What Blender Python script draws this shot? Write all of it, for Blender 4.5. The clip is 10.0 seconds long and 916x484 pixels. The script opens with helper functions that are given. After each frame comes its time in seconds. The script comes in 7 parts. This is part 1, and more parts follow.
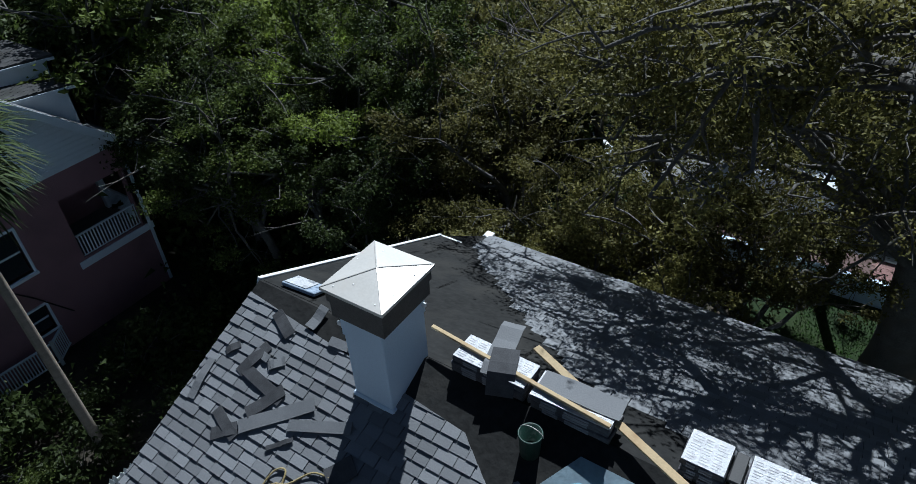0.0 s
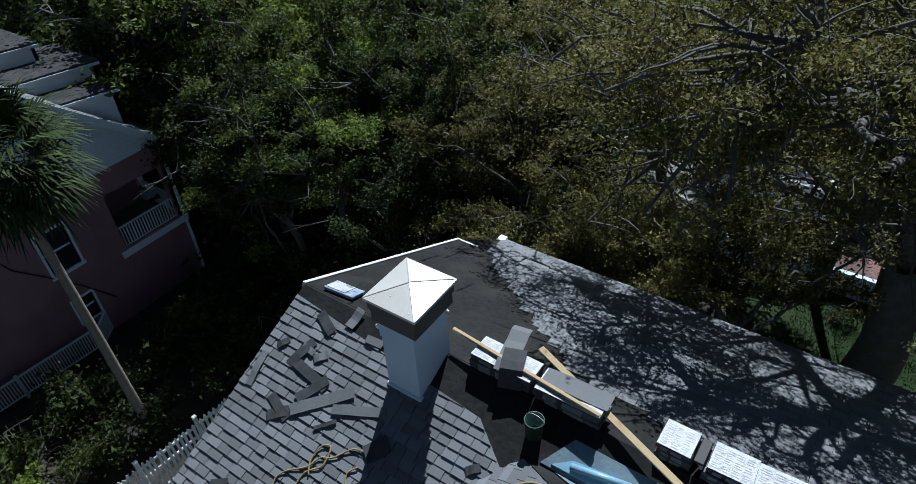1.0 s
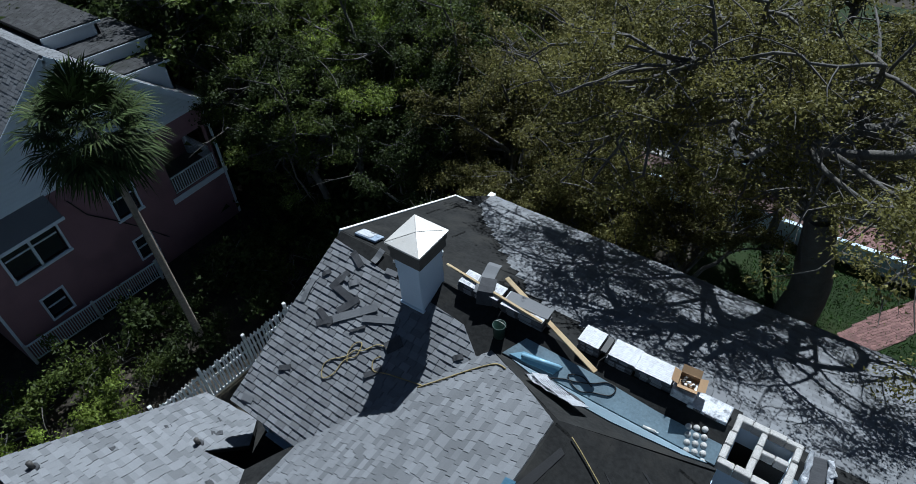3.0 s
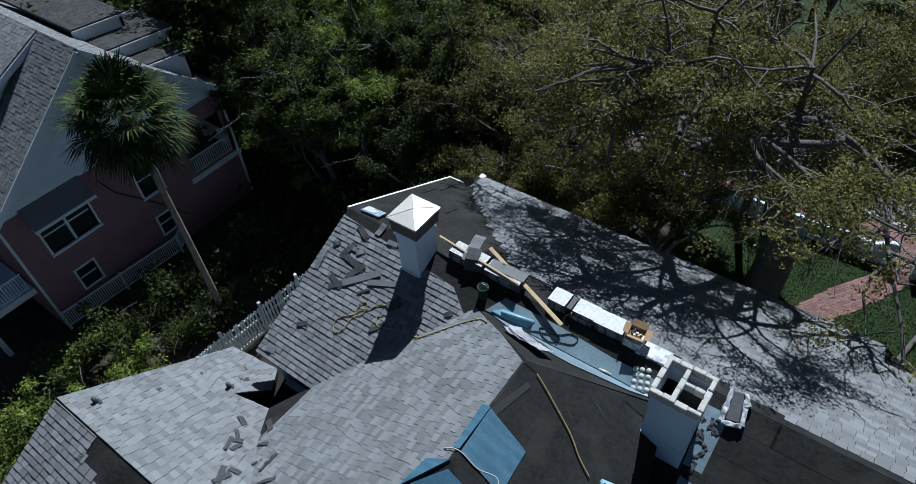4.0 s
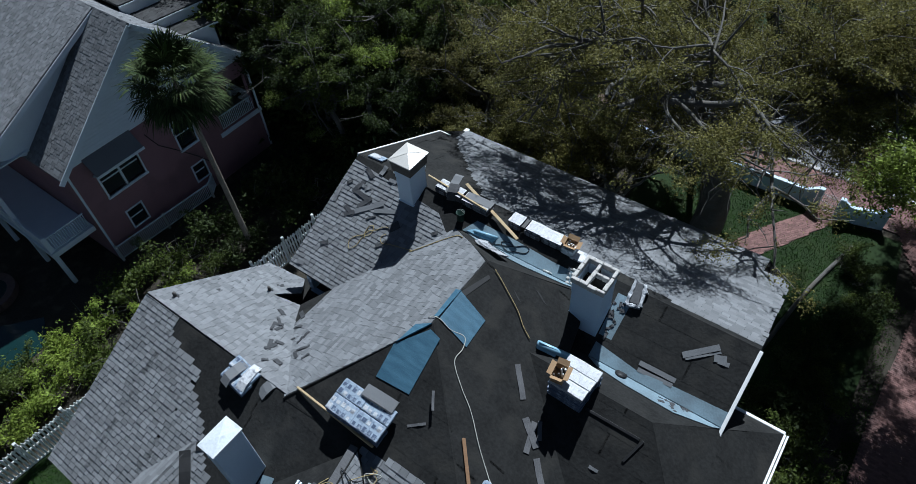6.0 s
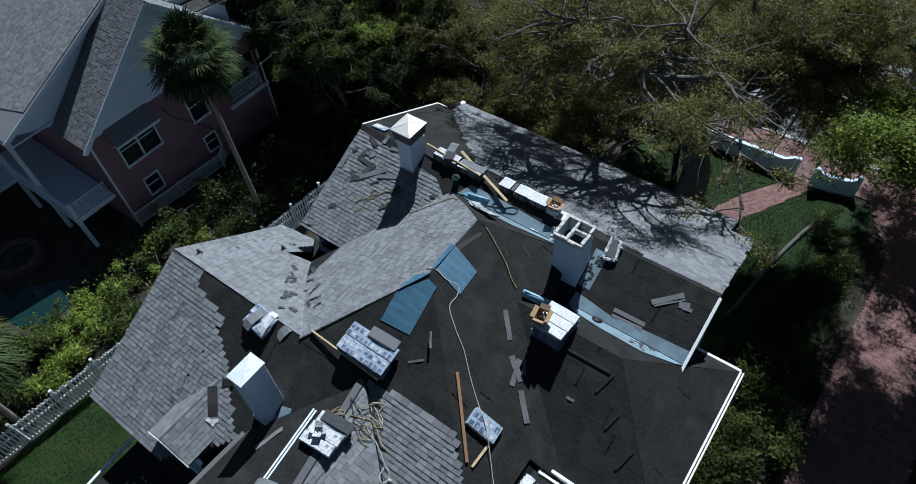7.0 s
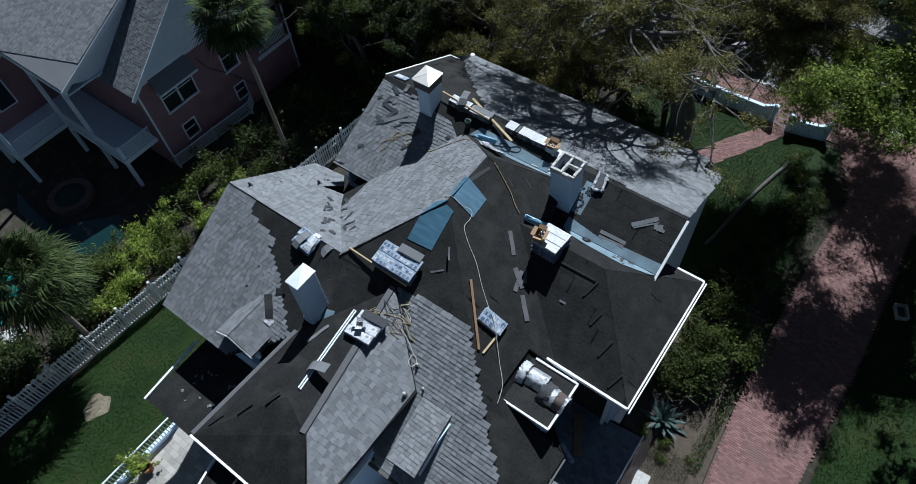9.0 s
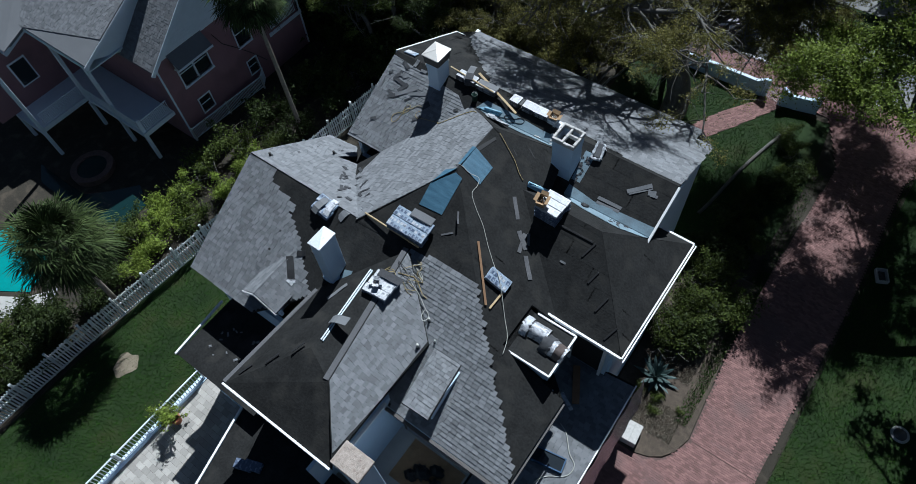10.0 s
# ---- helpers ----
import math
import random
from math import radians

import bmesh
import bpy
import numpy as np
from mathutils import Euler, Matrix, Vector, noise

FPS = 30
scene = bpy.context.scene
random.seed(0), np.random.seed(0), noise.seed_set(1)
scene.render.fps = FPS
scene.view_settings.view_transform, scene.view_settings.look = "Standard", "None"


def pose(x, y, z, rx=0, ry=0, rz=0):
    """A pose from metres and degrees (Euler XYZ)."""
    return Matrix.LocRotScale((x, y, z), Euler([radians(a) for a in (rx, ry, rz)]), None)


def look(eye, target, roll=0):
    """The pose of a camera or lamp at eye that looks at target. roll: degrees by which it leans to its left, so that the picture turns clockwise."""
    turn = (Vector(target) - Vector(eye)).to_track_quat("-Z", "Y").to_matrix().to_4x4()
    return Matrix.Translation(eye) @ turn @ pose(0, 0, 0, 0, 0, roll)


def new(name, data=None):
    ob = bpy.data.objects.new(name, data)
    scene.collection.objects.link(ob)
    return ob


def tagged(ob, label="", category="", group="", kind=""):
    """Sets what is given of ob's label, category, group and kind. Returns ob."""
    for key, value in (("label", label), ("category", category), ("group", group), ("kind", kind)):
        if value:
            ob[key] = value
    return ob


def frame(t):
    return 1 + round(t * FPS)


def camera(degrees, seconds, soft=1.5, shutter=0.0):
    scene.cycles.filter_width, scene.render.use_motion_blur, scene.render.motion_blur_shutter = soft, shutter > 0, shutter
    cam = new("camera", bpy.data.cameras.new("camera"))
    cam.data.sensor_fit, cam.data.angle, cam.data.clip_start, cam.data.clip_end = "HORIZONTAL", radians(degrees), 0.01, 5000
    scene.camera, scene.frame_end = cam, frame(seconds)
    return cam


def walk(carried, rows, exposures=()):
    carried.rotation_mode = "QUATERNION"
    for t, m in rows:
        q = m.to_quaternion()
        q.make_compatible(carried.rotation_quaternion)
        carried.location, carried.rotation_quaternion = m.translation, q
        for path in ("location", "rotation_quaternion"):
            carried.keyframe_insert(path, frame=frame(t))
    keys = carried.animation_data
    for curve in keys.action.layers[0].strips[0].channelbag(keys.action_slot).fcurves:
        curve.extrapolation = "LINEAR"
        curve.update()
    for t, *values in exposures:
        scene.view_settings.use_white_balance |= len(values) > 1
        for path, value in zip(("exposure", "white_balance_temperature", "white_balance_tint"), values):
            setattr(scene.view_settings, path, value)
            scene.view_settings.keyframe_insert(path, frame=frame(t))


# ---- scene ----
cam = camera(69.41, 10.0, 0.65)
# seconds, x, y, z, and the turn in degrees
PATH = [
    (0.0, 6.834, -4.548, 17.181, 52.711, 2.415, 33.058),
    (0.5, 7.005, -4.912, 17.845, 52.011, 2.430, 33.849),
    (1.0, 7.317, -5.334, 18.533, 51.204, 2.579, 34.376),
    (1.5, 7.776, -5.857, 19.218, 49.814, 2.557, 34.807),
    (2.0, 8.288, -6.407, 19.929, 48.385, 2.656, 35.051),
    (2.5, 8.848, -6.968, 20.715, 47.234, 2.669, 35.262),
    (4.0, 10.863, -8.878, 23.159, 44.461, 2.726, 35.740),
    (4.5, 11.649, -9.614, 24.068, 43.619, 2.756, 35.839),
    (5.0, 12.436, -10.375, 24.922, 42.879, 2.783, 35.896),
    (5.5, 13.249, -11.135, 25.690, 42.040, 2.862, 35.925),
    (6.0, 14.001, -11.879, 26.448, 40.927, 2.928, 35.966),
    (7.5, 15.807, -13.864, 28.572, 37.671, 3.011, 36.049),
    (8.0, 16.234, -14.555, 29.298, 36.618, 3.041, 36.098),
    (8.5, 16.613, -15.248, 30.038, 35.571, 3.119, 36.130),
    (9.0, 16.955, -15.911, 30.728, 34.514, 3.138, 36.171),
    (9.5, 17.301, -16.572, 31.416, 33.467, 3.157, 36.141),
    (10.0, 17.632, -17.243, 32.099, 32.479, 3.162, 36.165),
]
walk(cam, [(t, pose(*row)) for t, *row in PATH], [(0.0, 0.3, 5500, 5), (10.0, 0.3, 5500, 5)])

# ---- light ----
SUN = Vector((-0.30, 0.954, 1.20)).normalized()
world = bpy.data.worlds.new("sky")
scene.world = world
world.use_nodes = True
wn = world.node_tree.nodes
sky = wn.new("ShaderNodeTexSky")
sky.sky_type, sky.sun_disc = "NISHITA", False
sky.sun_elevation = math.asin(SUN.z)
sky.sun_rotation = math.atan2(SUN.x, SUN.y)
sky.air_density, sky.dust_density = 1.0, 0.6
wn["Background"].inputs["Strength"].default_value = 0.022
world.node_tree.links.new(sky.outputs["Color"], wn["Background"].inputs["Color"])
sun_data = bpy.data.lights.new("sun", "SUN")
sun_data.energy, sun_data.angle, sun_data.color = 5.0, radians(0.55), (1.0, 0.97, 0.93)
sun_ob = new("sun", sun_data)
sun_ob.matrix_world = look(SUN * 60, (0, 0, 0))


# ---- materials ----
def material(name, base, rough=0.8, vary=0.25, scale=6.0, fine=60.0, bump=0.25, metal=0.0, hue=None, stain=None, spec=0.4,
             per="", spread=0.0, stretch=(1, 1, 1)):
    """A procedural surface: two scales of noise over the base colour, optional stains, optional spread from piece to piece."""
    m = bpy.data.materials.new(name)
    m.use_nodes = True
    n, k = m.node_tree.nodes, m.node_tree.links
    b = n["Principled BSDF"]
    b.inputs["Roughness"].default_value, b.inputs["Metallic"].default_value = rough, metal
    b.inputs["Specular IOR Level"].default_value = spec
    co = n.new("ShaderNodeTexCoord")
    mp = n.new("ShaderNodeMapping")
    mp.inputs["Scale"].default_value = stretch
    src = co.outputs["Object"]
    if per == "object":
        geo = n.new("ShaderNodeNewGeometry")
        src = geo.outputs["Position"]
    k.new(src, mp.inputs["Vector"])

    def tex(s, detail=4.0):
        t = n.new("ShaderNodeTexNoise")
        t.inputs["Scale"].default_value, t.inputs["Detail"].default_value = s, detail
        k.new(mp.outputs["Vector"], t.inputs["Vector"])
        return t.outputs["Fac"]

    def mix(fac, a, bcol, kind="MIX"):
        x = n.new("ShaderNodeMix")
        x.data_type, x.blend_type = "RGBA", kind
        for sock, v in ((x.inputs[0], fac), (x.inputs[6], a), (x.inputs[7], bcol)):
            if isinstance(v, (float, int)):
                sock.default_value = v
            elif isinstance(v, tuple):
                sock.default_value = (*v, 1)
            else:
                k.new(v, sock)
        return x.outputs[2]

    def ramp(v, lo, hi):
        r = n.new("ShaderNodeMapRange")
        r.inputs[1].default_value, r.inputs[2].default_value = lo, hi
        k.new(v, r.inputs[0])
        return r.outputs[0]

    dark = tuple(c * (1 - vary) for c in base)
    light = tuple(min(1, c * (1 + vary)) for c in (hue or base))
    col = mix(ramp(tex(scale), 0.3, 0.7), dark, light)
    col = mix(0.5, col, mix(ramp(tex(fine, 2.0), 0.3, 0.7), tuple(c * (1 - vary) for c in base), tuple(min(1, c * (1 + vary)) for c in base)))
    if spread:
        if per == "object":
            rnd = n.new("ShaderNodeObjectInfo").outputs["Random"]
        else:
            rnd = n.new("ShaderNodeNewGeometry").outputs["Random Per Island"]
        rr = n.new("ShaderNodeMapRange")
        rr.inputs[3].default_value, rr.inputs[4].default_value = 1 - spread, 1 + spread
        k.new(rnd, rr.inputs[0])
        cc = n.new("ShaderNodeCombineColor")
        for s in cc.inputs[:3]:
            k.new(rr.outputs[0], s)
        col = mix(1.0, col, cc.outputs[0], "MULTIPLY")
    if stain:
        col = mix(ramp(tex(stain[1], 5.0), 0.52, 0.68), col, stain[0])
    k.new(col, b.inputs["Base Color"])
    if bump:
        bp = n.new("ShaderNodeBump")
        bp.inputs["Strength"].default_value, bp.inputs["Distance"].default_value = bump, 0.02
        k.new(tex(fine, 3.0), bp.inputs["Height"])
        k.new(bp.outputs["Normal"], b.inputs["Normal"])
    return m


def glass(name):
    m = bpy.data.materials.new(name)
    m.use_nodes = True
    b = m.node_tree.nodes["Principled BSDF"]
    b.inputs["Base Color"].default_value = (0.02, 0.025, 0.03, 1)
    b.inputs["Roughness"].default_value = 0.06
    return m


SHINGLE_COL = (0.158, 0.163, 0.171)
shingle_mat = material("asphalt_shingle", SHINGLE_COL, 0.75, 0.13, 0.8, 55, 0.35, per="object", spread=0.25, spec=0.4)
shingle_rest = material("asphalt_shingle_field", SHINGLE_COL, 0.75, 0.13, 0.8, 55, 0.35, spread=0.25, spec=0.4)
strip_mat = material("shingle_back", (0.055, 0.056, 0.06), 0.9, 0.3, 8.0, 80, 0.3, spec=0.25)
felt_mat = material("roofing_felt", (0.0160, 0.0162, 0.0158), 0.9, 0.5, 1.6, 11, 0.6, spec=0.22, spread=0.2, stain=((0.0270, 0.0262, 0.0240), 1.3))
membrane_mat = material("blue_membrane", (0.045, 0.112, 0.172), 0.5, 0.3, 1.5, 14, 0.3, hue=(0.072, 0.148, 0.205), stretch=(1, 5, 1))
grey_membrane = material("grey_blue_membrane", (0.15, 0.205, 0.24), 0.6, 0.22, 1.5, 20, 0.25, hue=(0.20, 0.28, 0.33), stain=((0.13, 0.17, 0.20), 1.6))
sky_sheet = material("light_blue_membrane", (0.26, 0.44, 0.56), 0.35, 0.12, 2.0, 20, 0.2)
white_paint = material("white_paint", (0.66, 0.72, 0.78), 0.55, 0.06, 2.0, 25, 0.08)
fence_paint = material("weathered_white_paint", (0.62, 0.63, 0.62), 0.7, 0.12, 2.0, 25, 0.15, stain=((0.42, 0.42, 0.39), 1.2))
trim_mat = material("white_trim", (0.78, 0.78, 0.77), 0.5, 0.08, 3.0, 30, 0.05)
stucco_mat = material("white_stucco", (0.56, 0.67, 0.79), 0.75, 0.08, 1.2, 50, 0.3)
pink_mat = material("pink_stucco", (0.25, 0.140, 0.155), 0.85, 0.12, 0.7, 30, 0.3, stain=((0.20, 0.115, 0.125), 0.5))
metal_mat = material("cap_metal", (0.58, 0.56, 0.52), 0.4, 0.08, 3.0, 30, 0.05, metal=0.2, stain=((0.56, 0.53, 0.48), 2.5))
dark_metal = material("dark_metal", (0.07, 0.065, 0.06), 0.6, 0.3, 5.0, 40, 0.2)
mid_strip = material("worn_shingle_strip", (0.10, 0.10, 0.105), 0.85, 0.3, 6.0, 50, 0.3, stretch=(1, 6, 1))
lid_mat = material("galvanised_lid", (0.66, 0.70, 0.72), 0.4, 0.15, 3.0, 20, 0.1, metal=0.2, stain=((0.46, 0.50, 0.52), 3.0))
stack_wrap = material("navy_wrapper", (0.075, 0.10, 0.16), 0.45, 0.3, 8.0, 40, 0.3, stain=((0.30, 0.34, 0.40), 9.0))
mortar_mat = material("mortar_rim", (0.47, 0.455, 0.43), 0.9, 0.3, 9.0, 60, 0.6)
# black of the sooty flues, also of the painted shade under an eave
soot_shade_mat = material("soot_and_shade", (0.02, 0.019, 0.018), 0.95, 0.3, 4.0, 30, 0.3)
wood_mat = material("pine_wood", (0.42, 0.32, 0.18), 0.75, 0.18, 3.0, 40, 0.2, stretch=(1, 1, 1), stain=((0.33, 0.22, 0.11), 3.0))
old_wood = material("brown_wood", (0.24, 0.14, 0.075), 0.8, 0.25, 3.0, 40, 0.2)
plastic_wrap = material("white_wrapper", (0.5, 0.51, 0.53), 0.35, 0.3, 9.0, 40, 0.6, stain=((0.17, 0.18, 0.2), 7.0))
printed_sheet = material("printed_white_sheet", (0.43, 0.44, 0.46), 0.35, 0.2, 9.0, 40, 0.5, stain=((0.30, 0.30, 0.32), 12.0))
label_mat = material("wrapper_print", (0.06, 0.055, 0.06), 0.5, 0.3, 20, 60, 0.05)
carton_mat = material("brown_carton", (0.30, 0.195, 0.105), 0.85, 0.12, 5.0, 40, 0.1)
rope_mat = material("rope", (0.33, 0.26, 0.12), 0.9, 0.35, 30, 120, 0.6)
hose_mat = material("pale_hose", (0.42, 0.42, 0.38), 0.6, 0.15, 10, 60, 0.1)
black_mat = material("black_rubber", (0.015, 0.015, 0.016), 0.6, 0.3, 6, 50, 0.1)
green_can = material("green_can", (0.012, 0.038, 0.028), 0.5, 0.3, 12, 50, 0.1, stain=((0.06, 0.08, 0.07), 14.0))
grass_mat = material("lawn_soil", (0.009, 0.024, 0.002), 0.95, 0.35, 0.5, 30, 0.5, hue=(0.015, 0.031, 0.003), stain=((0.020, 0.028, 0.005), 0.5))
blade_mat = material("grass_blade", (0.018, 0.058, 0.004), 0.7, 0.35, 0.5, 9, 0.0, spread=0.4, hue=(0.028, 0.066, 0.005), spec=0.1)
soil_mat = material("leaf_litter", (0.032, 0.027, 0.019), 0.95, 0.5, 0.6, 14, 0.6, stain=((0.07, 0.056, 0.04), 1.4))
litter_mat = material("dry_litter", (0.21, 0.175, 0.125), 0.95, 0.4, 4, 26, 0.8, stain=((0.16, 0.13, 0.09), 3.0))
pebble_mat = material("pebble_slab", (0.34, 0.29, 0.25), 0.9, 0.4, 6, 30, 0.9, stain=((0.24, 0.19, 0.16), 8.0))
mulch_mat = material("mulch", (0.075, 0.058, 0.043), 0.95, 0.5, 4, 30, 0.8, stain=((0.07, 0.055, 0.04), 3.0))
brick_mat = material("drive_brick", (0.190, 0.104, 0.094), 0.88, 0.2, 2.0, 40, 0.3, per="object", spread=0.25)
brick_rest = material("drive_brick_field", (0.190, 0.104, 0.094), 0.88, 0.2, 2.0, 40, 0.3, spread=0.25, stain=((0.155, 0.095, 0.088), 0.5))
joint_mat = material("sand_joint", (0.11, 0.072, 0.064), 0.95, 0.3, 3.0, 30, 0.3)
asphalt_mat = material("road_asphalt", (0.175, 0.175, 0.17), 0.9, 0.15, 0.5, 40, 0.3, stain=((0.13, 0.13, 0.128), 0.3))
concrete_mat = material("kerb_concrete", (0.40, 0.39, 0.365), 0.9, 0.15, 1.5, 40, 0.3)
paver_mat = material("patio_paver", (0.34, 0.32, 0.29), 0.85, 0.15, 2.0, 40, 0.25, per="object", spread=0.22)
bark_mat = material("bark", (0.105, 0.100, 0.092), 0.95, 0.4, 2.5, 24, 1.0, stain=((0.10, 0.09, 0.075), 2.0))
palm_bark = material("palm_bark", (0.22, 0.185, 0.15), 0.95, 0.3, 2.0, 26, 1.0, stretch=(1, 1, 4))


def leafy(name, base, hue, spread=0.5, thin=0.4):
    """A leaf that lets some of the light through."""
    m = material(name, base, 0.6, 0.5, 0.8, 5, 0.0, spread=spread, hue=hue, spec=0.2)
    n, k = m.node_tree.nodes, m.node_tree.links
    b, o = n["Principled BSDF"], n["Material Output"]
    tr, mx = n.new("ShaderNodeBsdfTranslucent"), n.new("ShaderNodeMixShader")
    mx.inputs[0].default_value = thin
    hsv, info, rng = n.new("ShaderNodeHueSaturation"), n.new("ShaderNodeObjectInfo"), n.new("ShaderNodeMapRange")
    rng.inputs[3].default_value, rng.inputs[4].default_value = 0.7, 1.25
    k.new(info.outputs["Random"], rng.inputs[0])
    k.new(rng.outputs[0], hsv.inputs["Value"])
    k.new(b.inputs["Base Color"].links[0].from_socket, hsv.inputs["Color"])
    k.new(hsv.outputs[0], b.inputs["Base Color"])
    k.new(hsv.outputs[0], tr.inputs["Color"])
    k.new(b.outputs[0], mx.inputs[1])
    k.new(tr.outputs[0], mx.inputs[2])
    k.new(mx.outputs[0], o.inputs["Surface"])
    return m


leaf_oak = leafy("oak_leaf", (0.124, 0.122, 0.034), (0.165, 0.146, 0.045))
leaf_green = leafy("green_leaf", (0.062, 0.088, 0.018), (0.110, 0.134, 0.028))
leaf_bright = leafy("bright_leaf", (0.165, 0.230, 0.036), (0.220, 0.260, 0.048))
leaf_dark = leafy("dark_leaf", (0.040, 0.060, 0.016), (0.058, 0.076, 0.020))
frond_mat = material("palm_frond", (0.028, 0.046, 0.014), 0.7, 0.35, 1.0, 9, 0.0, spread=0.6, hue=(0.056, 0.070, 0.024), spec=0.1)
moss_roof = material("old_mossy_shingle", (0.040, 0.040, 0.041), 0.9, 0.35, 1.5, 30, 0.4, spread=0.3, stain=((0.025, 0.026, 0.024), 0.9))
agave_mat = material("agave_leaf", (0.055, 0.085, 0.08), 0.5, 0.2, 2, 20, 0.1)
water_mat = material("pool_water", (0.02, 0.23, 0.22), 0.08, 0.15, 1.0, 8, 0.15)
blue_plastic = material("blue_plastic", (0.03, 0.075, 0.15), 0.35, 0.15, 3, 30, 0.05)
straw_mat = material("dry_grass_blade", (0.15, 0.13, 0.095), 0.85, 0.25, 2, 20, 0.0, spread=0.35)
# darkened copy of the water: the house's shade is in the colour
shade_dark_water = material("shade_tinted_water", (0.008, 0.026, 0.026), 0.08, 0.15, 1.0, 8, 0.15)
terracotta = material("terracotta", (0.34, 0.13, 0.07), 0.85, 0.2, 4, 30, 0.2)
pane_mat = glass("window_glass")
car_white = material("car_paint_white", (0.62, 0.64, 0.66), 0.25, 0.03, 2, 20, 0.0, spec=0.6)
car_dark = material("car_paint_dark", (0.03, 0.035, 0.05), 0.22, 0.05, 2, 20, 0.0, spec=0.6)
car_blue = material("car_paint_blue", (0.015, 0.03, 0.16), 0.22, 0.05, 2, 20, 0.0, spec=0.6)


# ---- mesh helpers ----
def mesh_ob(name, verts, faces, mat, parent=None, label="", smooth=False):
    me = bpy.data.meshes.new(name)
    me.from_pydata([tuple(v) for v in verts], [], faces)
    me.update()
    if smooth:
        me.polygons.foreach_set("use_smooth", [True] * len(me.polygons))
    me.materials.append(mat)
    ob = new(name, me)
    if parent is not None:
        ob.parent = parent
    if label:
        ob["label"] = label
    return ob


def part(name, bm, mat, parent=None, label="", smooth=False):
    me = bpy.data.meshes.new(name)
    bmesh.ops.recalc_face_normals(bm, faces=bm.faces)
    bm.to_mesh(me)
    bm.free()
    if smooth:
        me.polygons.foreach_set("use_smooth", [True] * len(me.polygons))
    me.materials.append(mat)
    ob = new(name, me)
    if parent is not None:
        ob.parent = parent
    if label:
        ob["label"] = label
    return ob


def thing(name, m, label, category, group="", kind=""):
    ob = new(name)
    ob.matrix_world = m
    ob.empty_display_size = 0.2
    return tagged(ob, label, category, group, kind)


def add_box(bm, x0, x1, y0, y1, z0, z1, m=None, bevel=0.0):
    geo = bmesh.ops.create_cube(bm, size=1.0)
    vs = geo["verts"]
    for v in vs:
        v.co = Vector(((x0 + x1) / 2 + v.co.x * (x1 - x0), (y0 + y1) / 2 + v.co.y * (y1 - y0), (z0 + z1) / 2 + v.co.z * (z1 - z0)))
    if bevel:
        es = list({e for v in vs for e in v.link_edges})
        r = bmesh.ops.bevel(bm, geom=es, offset=bevel, segments=1, affect="EDGES")
        vs = list({v for f in r["faces"] for v in f.verts} | {v for v in vs if v.is_valid})
    if m is not None:
        bmesh.ops.transform(bm, matrix=m, verts=[v for v in vs if v.is_valid])
    return vs


def box(name, x0, x1, y0, y1, z0, z1, mat, parent=None, label="", bevel=0.0, m=None):
    bm = bmesh.new()
    add_box(bm, x0, x1, y0, y1, z0, z1, m, bevel)
    return part(name, bm, mat, parent, label)


def tube(name, pts, radius, mat, parent=None, label="", sides=6, taper=None):
    """A round rod along points."""
    bm = bmesh.new()
    pts = [Vector(p) for p in pts]
    rings = []
    for i, p in enumerate(pts):
        d = (pts[min(i + 1, len(pts) - 1)] - pts[max(i - 1, 0)]).normalized()
        a = d.orthogonal().normalized() if i == 0 else (rings[-1][1] - d * rings[-1][1].dot(d)).normalized()
        b = d.cross(a)
        r = radius if taper is None else radius + (taper - radius) * i / (len(pts) - 1)
        rings.append(([bm.verts.new(p + (a * math.cos(t) + b * math.sin(t)) * r) for t in [2 * math.pi * s / sides for s in range(sides)]], a))
    for (r0, _), (r1, _) in zip(rings, rings[1:]):
        for s in range(sides):
            bm.faces.new((r0[s], r0[(s + 1) % sides], r1[(s + 1) % sides], r1[s]))
    bm.faces.new(rings[0][0][::-1])
    bm.faces.new(rings[-1][0])
    return part(name, bm, mat, parent, label, smooth=sides > 5)


def curve_points(ctrl, per=8):
    """A smooth line through control points."""
    c = [Vector(p) for p in ctrl]
    out = []
    for i in range(len(c) - 1):
        p0, p1, p2, p3 = c[max(i - 1, 0)], c[i], c[i + 1], c[min(i + 2, len(c) - 1)]
        for j in range(per):
            t = j / per
            out.append(0.5 * ((2 * p1) + (p2 - p0) * t + (2 * p0 - 5 * p1 + 4 * p2 - p3) * t * t + (3 * p1 - p0 - 3 * p2 + p3) * t ** 3))
    out.append(c[-1])
    return out

# ---- ground ----
ground = mesh_ob("ground", *(lambda n, s: ([((i / n - .5) * s, (j / n - .5) * s + 20, -0.02 + 0.05 * noise.noise((i * .7, j * .7, 0)))
                 for j in range(n + 1) for i in range(n + 1)],
                [(j * (n + 1) + i, j * (n + 1) + i + 1, (j + 1) * (n + 1) + i + 1, (j + 1) * (n + 1) + i) for j in range(n) for i in range(n)]))(120, 400), soil_mat)
tagged(ground, "shaded earth covered with brown leaf litter", "ground", kind="structure")

# ---- the roofed house ----
ZR, KM = 10.85, 0.471
house = thing("house", pose(0, 0, 0), "white two-storey house with a half-shingled grey roof under repair", "house")


def plane_z(a, b, c):
    return lambda x, y: a + b * x + c * y


